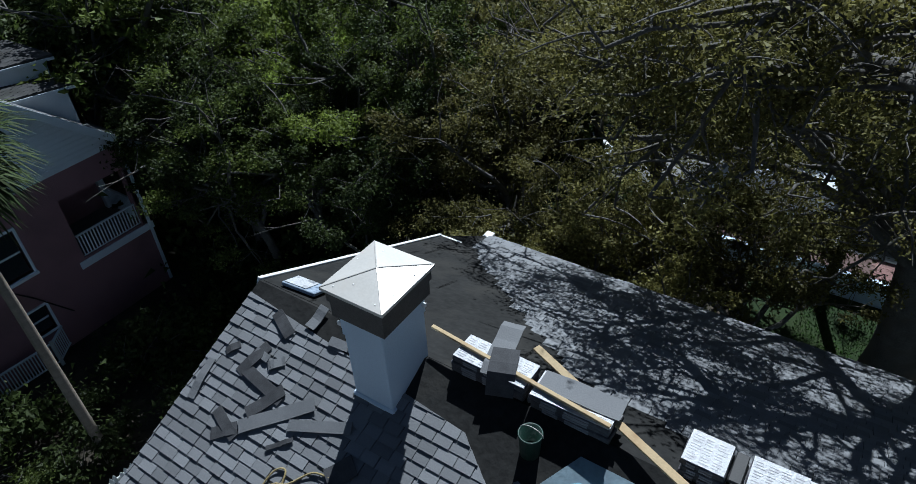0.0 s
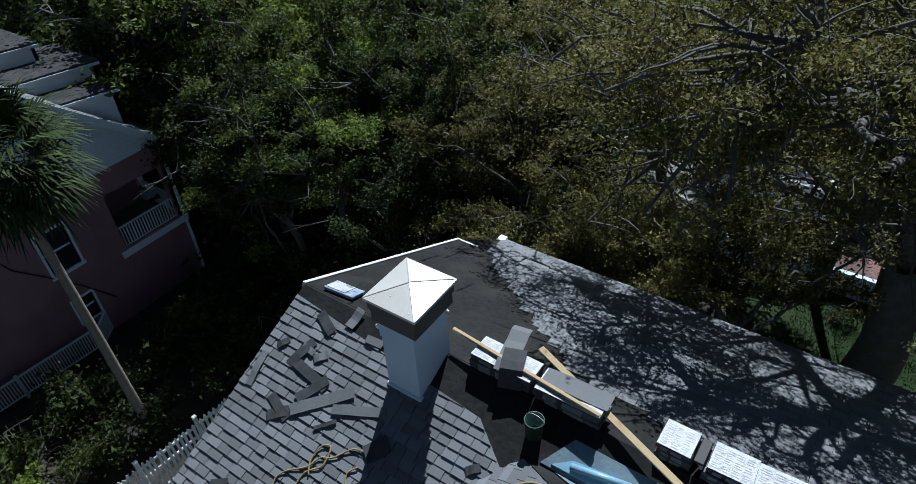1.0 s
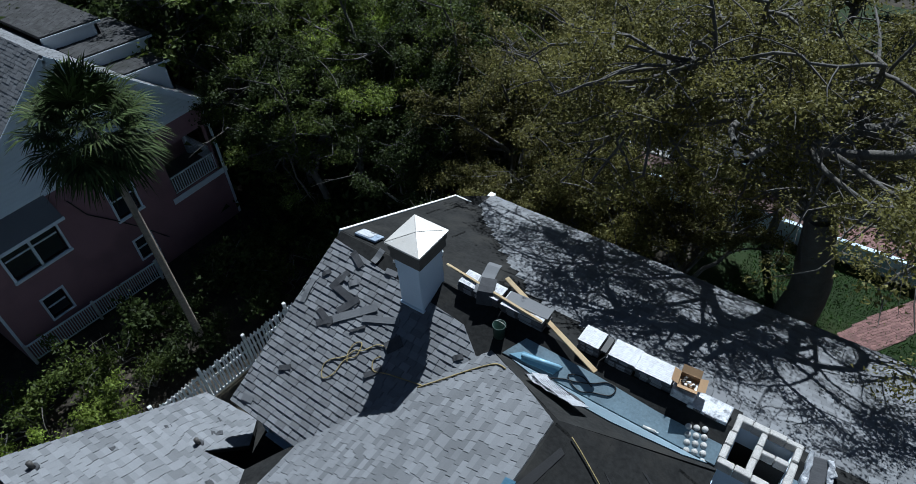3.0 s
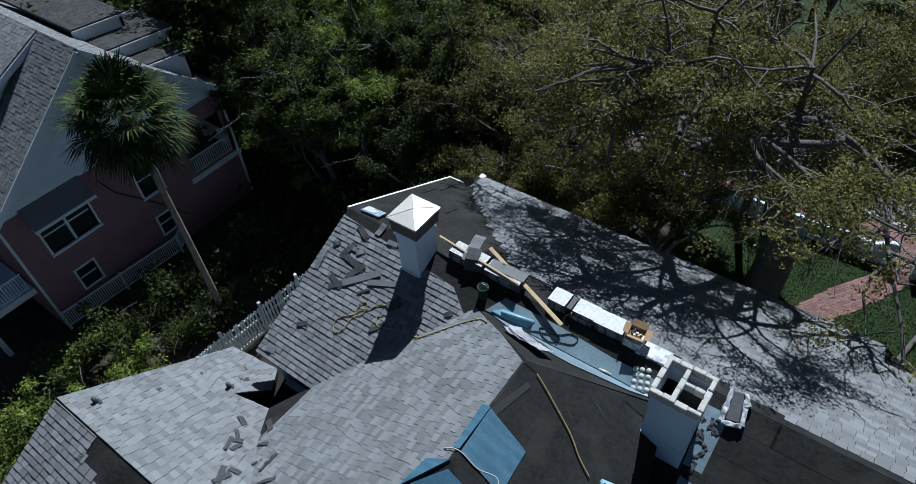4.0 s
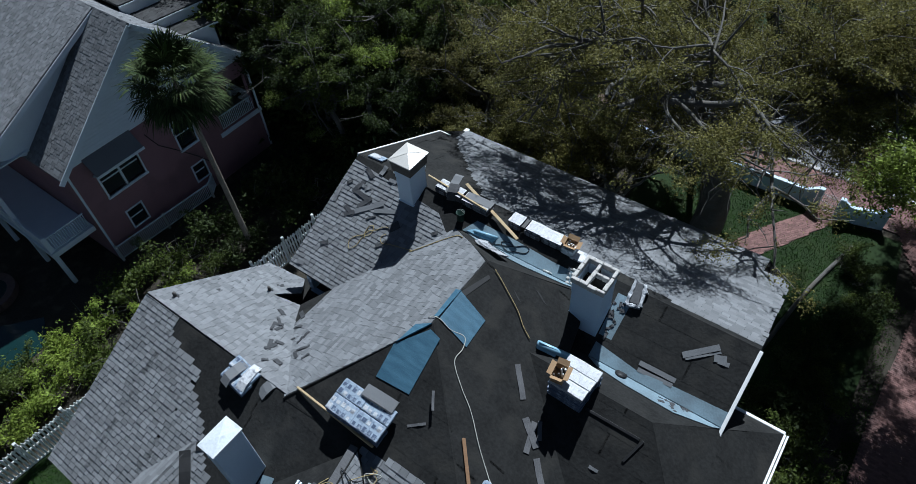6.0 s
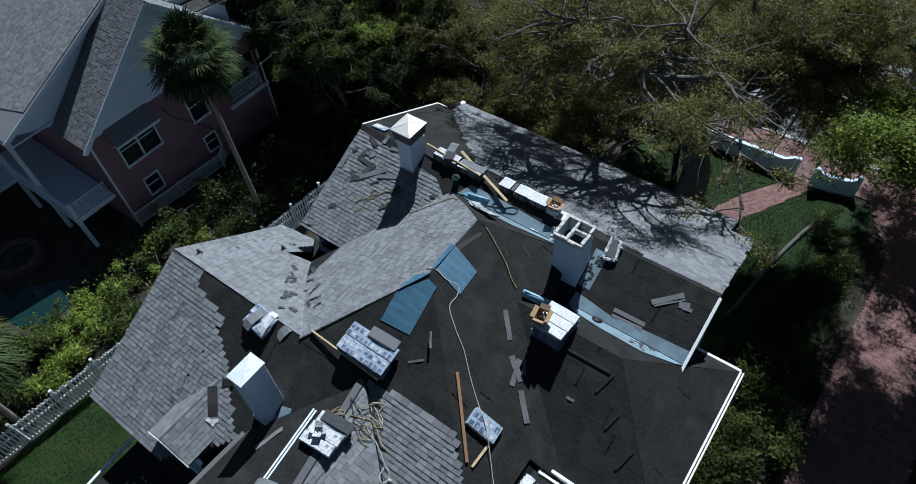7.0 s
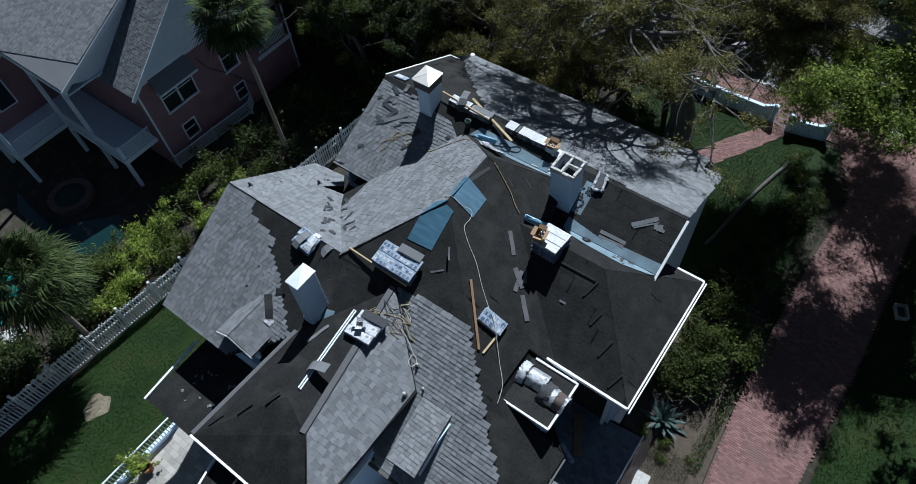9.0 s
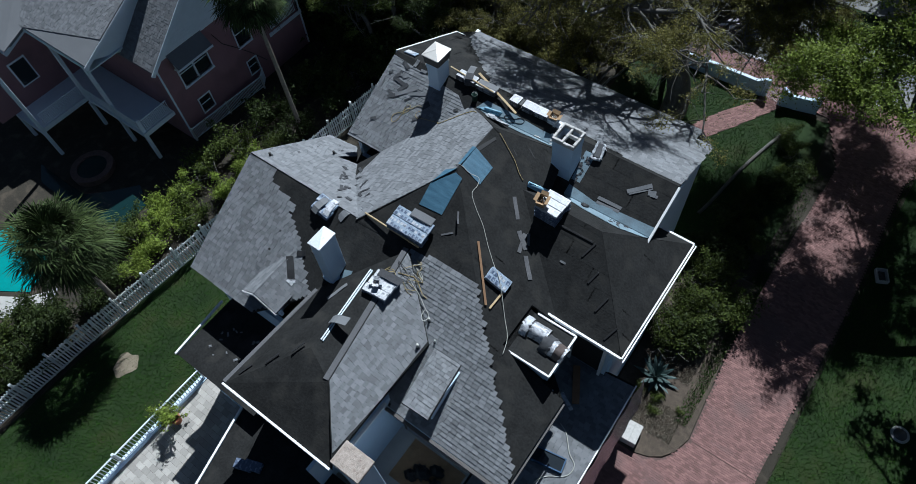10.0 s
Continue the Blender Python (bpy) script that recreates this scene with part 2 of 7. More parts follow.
MB = plane_z(ZR, 0, KM)
MF = plane_z(ZR, 0, -KM)
CW = plane_z(7.75, 0.57, 0)
CE = plane_z(11.77 + 0.47 * 7.05, -0.47, 0)
CS = plane_z(11.77 + 0.45 * 4.7, 0, 0.45)
CN = plane_z(11.77 - 0.9 * 2.1, 0, -0.9)
WF = plane_z(10.25 - 0.62 * 8.05, 0, -0.62)
WN = plane_z(10.25 + 0.5 * 8.05, 0, 0.5)
RN = plane_z(10.70 - 0.665 * 3.45, 0, -0.665)
RS = plane_z(10.70 + 0.53 * 3.45, 0, 0.53)
RE = plane_z(10.70 + 0.595 * 12.93, -0.595, 0)
BE = plane_z(10.4 + 0.42 * 7.1, -0.42, 0)


def slope(name, poly, f, mat=None, thick=0.14, label=""):
    """One roof slope: a slab over the outline poly (x, y), its top on the plane f."""
    n = len(poly)
    top = [(x, y, f(x, y)) for x, y in poly]
    low = [(x, y, z - thick) for x, y, z in top]
    faces = [tuple(range(n)), tuple(range(2 * n - 1, n - 1, -1))] + [(i, n + i, n + (i + 1) % n, (i + 1) % n) for i in range(n)]
    bm = bmesh.new()
    vs = [bm.verts.new(v) for v in top + low]
    for q in faces:
        bm.faces.new([vs[i] for i in q])
    bmesh.ops.triangulate(bm, faces=[q for q in bm.faces if len(q.verts) > 4])
    return part(name, bm, mat or felt_mat, house, label)


main_back = slope("roof_slope", [(0, 0), (0, -4.1), (2.6, -4.1), (5.5, -2.13), (14.4, -2.13), (14.4, 0)], MB)
main_front = slope("roof_slope", [(0, 0), (14.4, 0), (14.25, 4.62), (13.46, 4.62), (13.46, 5.74), (.52, 5.74), (.52, 4.64), (0, 4.64)], MF)
c_west = slope("roof_slope", [(7.05, -4.7), (7.05, -2.1), (4.85, -.71), (2.6, -2.6), (2.15, -3.9), (1.3, -5.0), (2.0, -5.9), (4.39, -8.2)], CW)
c_north = slope("roof_slope", [(7.05, -2.1), (4.75, -.68), (9.7, -.68)], CN)
c_east = slope("roof_slope", [(7.05, -4.7), (7.05, -2.1), (9.7, -.75), (10.2, -3.0), (13.6, -6.85), (12.1, -7.0), (12.1, -9.0), (14.9, -9.1), (14.9, -12.7)], CE)
c_south = slope("roof_slope", [(7.05, -4.7), (14.9, -12.72), (14.9, -13.0), (9.6, -13.0), (9.6, -10.4), (7.1, -8.1), (4.39, -8.2)], CS)
w_far = slope("roof_slope", [(-1.85, -8.05), (4.45, -8.05), (1.25, -4.97), (.22, -5.2), (.65, -4.44), (0, -3.78), (-1.54, -4.0)], WF)
w_near = slope("roof_slope", [(-1.85, -8.05), (7.1, -8.05), (7.1, -8.3), (4.55, -11.2), (2.3, -13.1), (-1.6, -13.1)], WN)
r_north = slope("roof_slope", [(8.9, -3.45), (12.93, -3.45), (15.87, -.82), (14.45, -.82), (14.45, -2.0), (8.9, -2.0)], RN)
r_south = slope("roof_slope", [(8.9, -3.45), (12.93, -3.45), (15.87, -6.79), (12.0, -6.79)], RS)
r_east = slope("roof_slope", [(12.93, -3.45), (15.87, -.82), (15.87, -6.79)], RE)
# black slab added to close the recess and stand in for its deep shade
recess_shade_slab = slope("low_roof", [(-1.2, -4.4), (-.5, -3.95), (.1, -3.3), (2.75, -3.3), (2.75, -5.7), (-1.2, -5.7)], plane_z(7.5, 0, .03))
b_east = slope("roof_slope", [(7.13, -8.14), (8.0, -13.9), (9.7, -15.85), (9.7, -13.2), (9.8, -10.5)], BE)


def slope3(pts, thick=0.14):
    bm = bmesh.new()
    a = [bm.verts.new(p) for p in pts]
    b = [bm.verts.new((x, y, z - thick)) for x, y, z in pts]
    n = len(pts)
    bm.faces.new(a)
    bm.faces.new(b[::-1])
    for i in range(n):
        bm.faces.new((a[i], b[i], b[(i + 1) % n], a[(i + 1) % n]))
    return part("roof_slope", bm, felt_mat, house)


EB = 8.93
RB0, RB1 = (7.13, -8.14, BE(7.13, 0)), (8.0, -13.9, BE(8.0, 0))
RBM = (6.6, -13.3, 10.08)
b_west = slope3([RB0, (4.5, -11.0, EB - .05), (4.3, -16.04, EB), RBM])
b_top = slope3([RB0, RBM, RB1])
b_end = slope3([RB1, RBM, (4.3, -16.04, EB), (9.76, -16.02, EB)])


def wall(name, pts, z0, z1, th=0.2, mat=None):
    """Walls along a line of points, of one thickness, a piece for each stretch."""
    for (xa, ya), (xb, yb) in zip(pts, pts[1:]):
        bm = bmesh.new()
        d = Vector((xb - xa, yb - ya, 0))
        m = Matrix.Translation((xa, ya, 0)) @ Matrix.Rotation(math.atan2(d.y, d.x), 4, "Z")
        add_box(bm, 0, d.length - th / 2 - .004, -th / 2, th / 2, z0, z1, m)
        part(name, bm, mat or stucco_mat, house)


wall("wall", [(.35, -3.8), (.35, 4.2), (14.05, 4.2), (14.05, -2.0)], 0, 8.55)
wall("wall", [(-1.3, -4.6), (-1.3, -12.6), (4.4, -12.6)], 0, 7.2)
wall("wall", [(.35, -3.8), (2.2, -3.8), (2.2, -5.5), (.2, -5.6), (-1.3, -4.6)], 0, 7.4)
wall("wall", [(15.4, -1.2), (15.4, -6.35), (12.2, -6.35)], 0, 8.7)
wall("wall", [(14.4, -9.2), (14.4, -12.5), (9.4, -12.5), (9.4, -15.6), (4.75, -15.6), (4.75, -11.2)], 0, 8.2)
wall("wall", [(12.2, -6.4), (14.4, -9.2)], 0, 8.2)


def gable(pts, th, axis_x):
    """An upright end wall under the rakes, th thick."""
    bm = bmesh.new()
    a = [bm.verts.new((axis_x, y, z)) for y, z in pts]
    b = [bm.verts.new((axis_x + th, y, z)) for y, z in pts]
    n = len(pts)
    bm.faces.new(a)
    bm.faces.new(b[::-1])
    for i in range(n):
        bm.faces.new((a[i], b[i], b[(i + 1) % n], a[(i + 1) % n]))
    return part("gable_wall", bm, stucco_mat, house)


gable([(0, ZR - .2), (4.2, 8.6), (-2.0, 8.6), (-2.0, ZR - .2 - .95)], .18, 13.95)
gable([(0, ZR - .2), (4.2, 8.6), (-3.8, 8.6), (-3.8, 8.85)], .18, .25)
gable([(-8.05, 10.05), (-4.5, 7.1), (-12.6, 7.1), (-12.6, 7.8)], .18, -1.4)


def board(name, a, b, w, h, mat, parent=None, label="", up=(0, 0, 1)):
    """A straight board from a to b, w wide and h high."""
    a, b = Vector(a), Vector(b)
    d = (b - a)
    x = d.normalized()
    y = Vector(up).cross(x).normalized()
    z = x.cross(y)
    m = Matrix((x, y, z)).transposed().to_4x4()
    m.translation = a
    bm = bmesh.new()
    add_box(bm, 0, d.length, -w / 2, w / 2, -h / 2, h / 2, m, min(w, h) * 0.12)
    return part(name, bm, mat, parent, label)


def edge(a, b, w=0.07, h=0.16, dz=-0.05):
    a, b = Vector(a), Vector(b)
    board("eave_trim", a + Vector((0, 0, dz)), b + Vector((0, 0, dz)), w, h, trim_mat, house)


edge((-.04, 0, ZR), (-.04, 4.64, MF(0, 4.64)))
edge((-.04, 4.67, MF(0, 4.67)), (.5, 4.67, MF(0, 4.67)), .06, .12)
edge((.55, 5.77, MF(0, 5.77)), (13.46, 5.77, MF(0, 5.77)), .06, .14, -.08)
box("gutter_end", .42, .62, 5.6, 5.86, MF(0, 5.77) - .12, MF(0, 5.77) + .06, trim_mat, house, bevel=.01)
edge((14.43, -.02, ZR), (14.43, -2.3, MB(0, -2.3)), .1)
edge((15.90, -.82, 8.95), (15.90, -6.83, 8.95), .06)
edge((15.99, -.75, 8.86), (15.99, -6.9, 8.86), .05, .1)
edge((14.5, -.79, 8.95), (15.9, -.79, 8.95), .1)
edge((12.0, -6.83, 9.1), (15.87, -6.83, 8.95), .1)
edge((4.26, -16.08, EB), (9.7, -16.08, EB), .09)

# ---- chimneys ----


def ring_box(bm, x0, x1, y0, y1, z0, z1, t):
    add_box(bm, x0, x1, y0, y0 + t, z0, z1)
    add_box(bm, x0, x1, y1 - t, y1, z0, z1)
    add_box(bm, x0, x0 + t, y0 + t, y1 - t, z0, z1)
    add_box(bm, x1 - t, x1, y0 + t, y1 - t, z0, z1)


def pyramid(bm, x0, x1, y0, y1, z0, z1, lip):
    a = [bm.verts.new(p) for p in ((x0, y0, z0), (x1, y0, z0), (x1, y1, z0), (x0, y1, z0))]
    b = [bm.verts.new((v.co.x, v.co.y, z0 + lip)) for v in a]
    t = bm.verts.new(((x0 + x1) / 2, (y0 + y1) / 2, z1))
    bm.faces.new(a[::-1])
    for i in range(4):
        j = (i + 1) % 4
        bm.faces.new((a[i], a[j], b[j], b[i]))
        bm.faces.new((b[i], b[j], t))


capped = thing("chimney", pose(2.743, -.317, 9.6), "white stucco chimney with a pale metal pyramid cap", "chimney")
bm = bmesh.new()
add_box(bm, -.30, .30, -.405, .405, .2, 2.1, bevel=.012)
part("shaft", bm, stucco_mat, capped)
bm = bmesh.new()
add_box(bm, -.315, .315, -.42, .42, 2.0, 2.36, bevel=.012)
part("upper_band", bm, stucco_mat, capped)
bm = bmesh.new()
add_box(bm, -.33, .33, -.435, .435, .25, .98, bevel=.02)
part("base_flashing", bm, stucco_mat, capped)
for x, y in ((-.34, -.40), (.335, .36)):
    box("bracket", x - .03, x + .03, y - .02, y + .02, 2.13, 2.19, trim_mat, capped, bevel=.006)
bm = bmesh.new()
ring_box(bm, -.385, .385, -.445, .445, 2.30, 2.53, .05)
part("wooden_collar", bm, dark_metal, capped, "dark weathered wooden collar")
bm = bmesh.new()
add_box(bm, -.415, .415, -.465, .465, 2.53, 2.70, bevel=.006)
part("wooden_frame", bm, dark_metal, capped, "dark weathered wooden frame")
bm = bmesh.new()
pyramid(bm, -.452, .452, -.50, .50, 2.70, 2.86, .045)
cap = part("cap", bm, metal_mat, capped, "pale galvanised metal pyramid cap")
for sx, sy in ((1, 1), (1, -1), (-1, 1), (-1, -1)):
    tube("seam", [(sx * .448, sy * .496, 2.747), (0, 0, 2.862)], .008, metal_mat, cap, sides=5)
for fx, fy in ((.3, -.42), (-.3, -.42), (.38, .2), (.38, -.2), (-.38, .1), (-.1, -.3), (.25, .05), (-.2, .36)):
    zz = 2.745 + .115 * (1 - max(abs(fx) / .452, abs(fy) / .5))
    box("screw", fx - .007, fx + .007, fy - .007, fy + .007, zz - .004, zz + .006, trim_mat, cap)

flues = thing("chimney", pose(9.93, -1.15, 9.4), "tall white chimney with an open three-flue brick top", "chimney")
bm = bmesh.new()
add_box(bm, -.44, .44, -.44, .44, 0.2, 1.6)
ring_box(bm, -.44, .44, -.44, .44, 1.6, 2.4, .05)
part("shaft", bm, stucco_mat, flues)
bm = bmesh.new()
ring_box(bm, -.455, .455, -.455, .455, 2.2, 2.62, .07)
part("upper_band", bm, stucco_mat, flues)
bm = bmesh.new()
a = [bm.verts.new((sx * .50, sy * .50, .3)) for sx, sy in ((-1, -1), (1, -1), (1, 1), (-1, 1))]
b = [bm.verts.new((sx * .45, sy * .45, 1.25)) for sx, sy in ((-1, -1), (1, -1), (1, 1), (-1, 1))]
for i in range(4):
    bm.faces.new((a[i], a[(i + 1) % 4], b[(i + 1) % 4], b[i]))
bm.faces.new(b)
part("base_flashing", bm, stucco_mat, flues)
box("partition", -.09, -.01, -.385, .385, 1.6, 2.6, soot_shade_mat, flues)
box("partition", -.01, .385, .01, .08, 1.6, 2.6, soot_shade_mat, flues)
for x0, x1, y0, y1 in ((-.392, -.386, -.385, .385), (.386, .392, -.385, .385), (-.385, .385, -.392, -.386), (-.385, .385, .386, .392)):
    box("flue_liner", x0, x1, y0, y1, 1.61, 2.6, soot_shade_mat, flues)
rng = random.Random(5)


def rim_bricks(x0, x1, y0, y1, along):
    n = max(2, round(((x1 - x0) if along == "x" else (y1 - y0)) / .24))
    for i in range(n):
        g = .003
        zt = 2.79 + rng.uniform(-.018, .022)
        if along == "x":
            s = (x1 - x0) / n
            box("brick", x0 + i * s + g, x0 + (i + 1) * s - g, y0 + rng.uniform(-.015, .015), y1 + rng.uniform(-.015, .015), 2.6, zt, mortar_mat, flues, bevel=.014)
        else:
            s = (y1 - y0) / n
            box("brick", x0 + rng.uniform(-.015, .015), x1 + rng.uniform(-.015, .015), y0 + i * s + g, y0 + (i + 1) * s - g, 2.6, zt, mortar_mat, flues, bevel=.014)


rim_bricks(-.5, .5, -.5, -.39, "x")
rim_bricks(-.5, .5, .39, .5, "x")
rim_bricks(-.5, -.39, -.39, .39, "y")
rim_bricks(.39, .5, -.39, .39, "y")
rim_bricks(-.10, .0, -.39, .39, "y")
rim_bricks(.0, .39, .0, .09, "x")
box("flue_floor", -.385, .385, -.385, .385, 1.602, 1.61, soot_shade_mat, flues)

corner = thing("chimney", pose(4.72, -10.13, 8.4), "white stucco chimney with a pale weathered metal lid", "chimney")
bm = bmesh.new()
add_box(bm, -.27, .27, -.43, .43, 0, 3.25, bevel=.015)
part("shaft", bm, stucco_mat, corner)
bm = bmesh.new()
pyramid(bm, -.30, .30, -.46, .46, 3.25, 3.33, .05)
part("lid", bm, lid_mat, corner, "pale weathered metal lid")
bm = bmesh.new()
add_box(bm, -.31, .31, -.47, .47, .3, .8, bevel=.03)
part("base_flashing", bm, stucco_mat, corner)

gravel_top = thing("chimney", pose(10.5, -15.5, 4.0), "white chimney with a brown pebbled cap slab", "chimney")
box("shaft", -.55, .55, -.38, .38, 0, 5.85, stucco_mat, gravel_top, bevel=.02)
box("cap", -.62, .62, -.44, .44, 5.85, 6.0, pebble_mat, gravel_top, "brown pebbled concrete slab", bevel=.02)

# ---- dormers and lower roofs of the house ----
bm = bmesh.new()
a = [bm.verts.new(p) for p in ((10.03, -10.47, 9.20), (11.27, -10.45, 9.20), (11.48, -12.78, 9.07), (10.28, -12.82, 9.07))]
b = [bm.verts.new((v.co.x, v.co.y, v.co.z - .1)) for v in a]
bm.faces.new(a)
bm.faces.new(b[::-1])
for i in range(4):
    bm.faces.new((a[i], b[i], b[(i + 1) % 4], a[(i + 1) % 4]))
dormer_s = part("dormer_roof", bm, felt_mat, house)
box("dormer_cheek", 11.25, 11.38, -12.5, -10.4, 7.9, 9.1, stucco_mat, house)
box("dormer_cheek", 10.42, 10.55, -12.5, -10.4, 7.9, 9.1, stucco_mat, house)
# dormer on the near slope of the left wing: ridge along y
DR = 2.62
for s in (-1, 1):
    slope3([(DR, -12.75, 9.12), (DR, -10.2, 9.12), (DR + s * .95, -11.6 + .1, 8.42), (DR + s * .95, -12.75, 8.42)][::s], .08)
bm = bmesh.new()
vs = [bm.verts.new((x, y, z)) for y in (-12.55, -12.4) for x, z in ((DR - .85, 7.7), (DR + .85, 7.7), (DR + .85, 8.42), (DR, 9.02), (DR - .85, 8.42))]
bm.faces.new(vs[:5])
bm.faces.new(vs[5:][::-1])
for i in range(5):
    bm.faces.new((vs[i], vs[5 + i], vs[5 + (i + 1) % 5], vs[(i + 1) % 5]))
part("dormer_front", bm, stucco_mat, house)
edge((DR - .97, -12.78, 8.4), (DR, -12.78, 9.1), .05, .1)
edge((DR, -12.78, 9.1), (DR + .97, -12.78, 8.4), .05, .1)
# flat-roofed dormer on the east slope
box("dormer_roof", 11.9, 14.1, -9.0, -7.12, 9.05, 9.16, felt_mat, house)
box("dormer_front", 13.9, 14.02, -8.9, -7.2, 7.9, 9.05, stucco_mat, house)
box("dormer_cheek", 12.3, 13.9, -8.95, -8.85, 8.2, 9.05, stucco_mat, house)
box("dormer_cheek", 12.3, 13.9, -7.25, -7.15, 8.2, 9.05, stucco_mat, house)
edge((12.35, -9.02, 9.16), (14.14, -9.02, 9.16), .08, .12, 0)
edge((14.12, -9.02, 9.16), (14.12, -7.1, 9.16), .08, .12, 0)
edge((12.45, -7.1, 9.16), (14.14, -7.1, 9.16), .08, .12, 0)
# low roofs
low_w = slope("low_roof", [(-.2, -12.7), (4.6, -12.7), (4.6, -16.15), (-.2, -16.15)], plane_z(5.8, 0, 0))
edge((-.22, -16.2, 5.85), (-.45, -13.2, 5.85), .1, .12, 0)
low_s = slope("low_roof", [(3.5, -15.9), (10.4, -15.9), (10.4, -21), (4.6, -21)], plane_z(5.0, 0, 0))
edge((3.48, -15.9, 5.05), (4.72, -21, 5.05), .1, .12, 0)
low_e = slope("low_roof", [(13.2, -6.4), (16.7, -6.1), (16.75, -14), (13.2, -14)], plane_z(5.8 - .12 * 0, 0, 0))
edge((16.72, -6.1, 5.82), (16.78, -14, 5.82), .06, .08, 0)
for pts, z1 in (([(.1, -15.9), (4.4, -15.9)], 5.65), ([(.1, -15.9), (.1, -12.7)], 5.65), ([(16.4, -6.6), (16.4, -13.8)], 5.65), ([(5.2, -20.5), (3.9, -16.2)], 4.85)):
    wall("wall", pts, 0, z1)
# balcony in the south corner
box("balcony_floor", 8.4, 14.8, -16.5, -12.7, 4.3, 4.5, concrete_mat, house)
box("balcony_wall", 8.4, 8.55, -16.5, -12.7, 4.5, 7.3, stucco_mat, house)
edge((9.72, -13.1, 8.72), (9.72, -15.9, 8.72), .12, .1, 0)
board("gutter", (9.6, -13.12, 8.0), (15.0, -13.12, 8.0), .14, .1, dark_metal, house, "dark metal gutter")
board("gutter", (14.98, -9.2, 8.05), (14.98, -13.05, 8.05), .07, .08, dark_metal, house, "dark metal gutter")
tube("downpipe", [(9.75, -13.0, 7.95), (9.75, -12.75, 7.5), (9.75, -12.7, 4.6)], .05, dark_metal, house, sides=8)
# black panel for the shade under the small hipped roof, with added posts
box("porch_opening", 12.5, 15.1, -6.49, -6.46, 5.95, 8.35, soot_shade_mat, house, "black panel standing in for the shade under the eave")
for x in (12.45, 13.8, 15.2):
    box("porch_post", x - .06, x + .06, -6.62, -6.5, 5.85, 8.4, trim_mat, house)
# windows of the house that can be seen
box("window", 15.5, 15.53, -5.2, -4.2, 5.6, 7.2, pane_mat, house)
box("window", 15.5, 15.53, -2.9, -1.9, 5.6, 7.2, pane_mat, house)

# ---- the pink neighbour house ----
XN, YN, AZ = -15.0, 0.72, 11.2
pink = thing("house", pose(0, 0, 0), "pink stucco house with white gables and grey shingle roof", "house")


def slab(name, pts, thick, mat, parent, label=""):
    bm = bmesh.new()
    a = [bm.verts.new(p) for p in pts]
    b = [bm.verts.new((x, y, z - thick)) for x, y, z in pts]
    n = len(pts)
    bm.faces.new(a)
    bm.faces.new(b[::-1])
    for i in range(n):
        bm.faces.new((a[i], b[i], b[(i + 1) % n], a[(i + 1) % n]))
    return part(name, bm, mat, parent, label)


# front wall with its openings
bm = bmesh.new()
ys = [-5.05, -3.8, -3.5, -2.65, -1.62, .66, 1.7, 3.35, 5.75, 6.05]
holes = [(-3.8, -1.62, 3.7, 5.5), (.66, 1.7, 3.5, 5.2), (-3.5, -2.65, 1.2, 2.3), (.75, 1.5, 1.1, 2.15), (3.35, 5.75, 2.95, 5.35)]
zs = sorted({0, 6.28} | {h[2] for h in holes} | {h[3] for h in holes})
ys = sorted(set(ys) | {h[0] for h in holes} | {h[1] for h in holes})
for y0, y1 in zip(ys, ys[1:]):
    for z0, z1 in zip(zs, zs[1:]):
        if not any(h[0] <= y0 and y1 <= h[1] and h[2] <= z0 and z1 <= h[3] for h in holes):
            add_box(bm, XN - .25, XN, y0, y1, z0, z1)
bmesh.ops.remove_doubles(bm, verts=bm.verts, dist=.001)
part("wall", bm, pink_mat, pink, "pink stucco wall")
box("wall", XN - 9, XN - .25, -5.05, -4.85, 0, 6.5, pink_mat, pink, "pink stucco wall")
box("wall", XN - 9, XN - .25, 2.9, 3.1, 0, 6.3, pink_mat, pink, "pink stucco wall")
box("wall", XN - 9, XN - 8.8, -5, 6, 0, 6.3, pink_mat, pink, "pink stucco wall")
# white gable
bm = bmesh.new()
ga = [(-5.15, 6.2), (6.15, 6.3), (YN, AZ - .24)]
a = [bm.verts.new((XN + .02, y, z)) for y, z in ga]
b = [bm.verts.new((XN - .2, y, z)) for y, z in ga]
bm.faces.new(a)
bm.faces.new(b[::-1])
for i in range(3):
    bm.faces.new((a[i], b[i], b[(i + 1) % 3], a[(i + 1) % 3]))
part("gable", bm, white_paint, pink, "white boarded gable")
for i in range(26):
    z = 6.32 + i * .18
    f0 = (z - 6.6) / (AZ - 6.75)
    y0, y1 = -5.1 + f0 * (YN + 5.1), 6.1 - f0 * (6.1 - YN)
    if y1 - y0 > 1.2:
        box("siding_board", XN + .02, XN + .034, y0 + .48, y1 - .42, z, z + .165, white_paint, pink)
XO = XN + .45
pk_n = slab("roof_slope", [(XO, YN, AZ), (XO, 6.75, 6.05), (XN - 11, 6.75, 6.05), (XN - 11, YN, AZ)], .16, shingle_rest, pink)
pk_s = slab("roof_slope", [(XO, YN, AZ), (XN - 3.2, YN, AZ), (XN - 3.2, -5.4, 6.25), (XO, -5.4, 6.25)], .16, shingle_rest, pink)
XB = -17.2
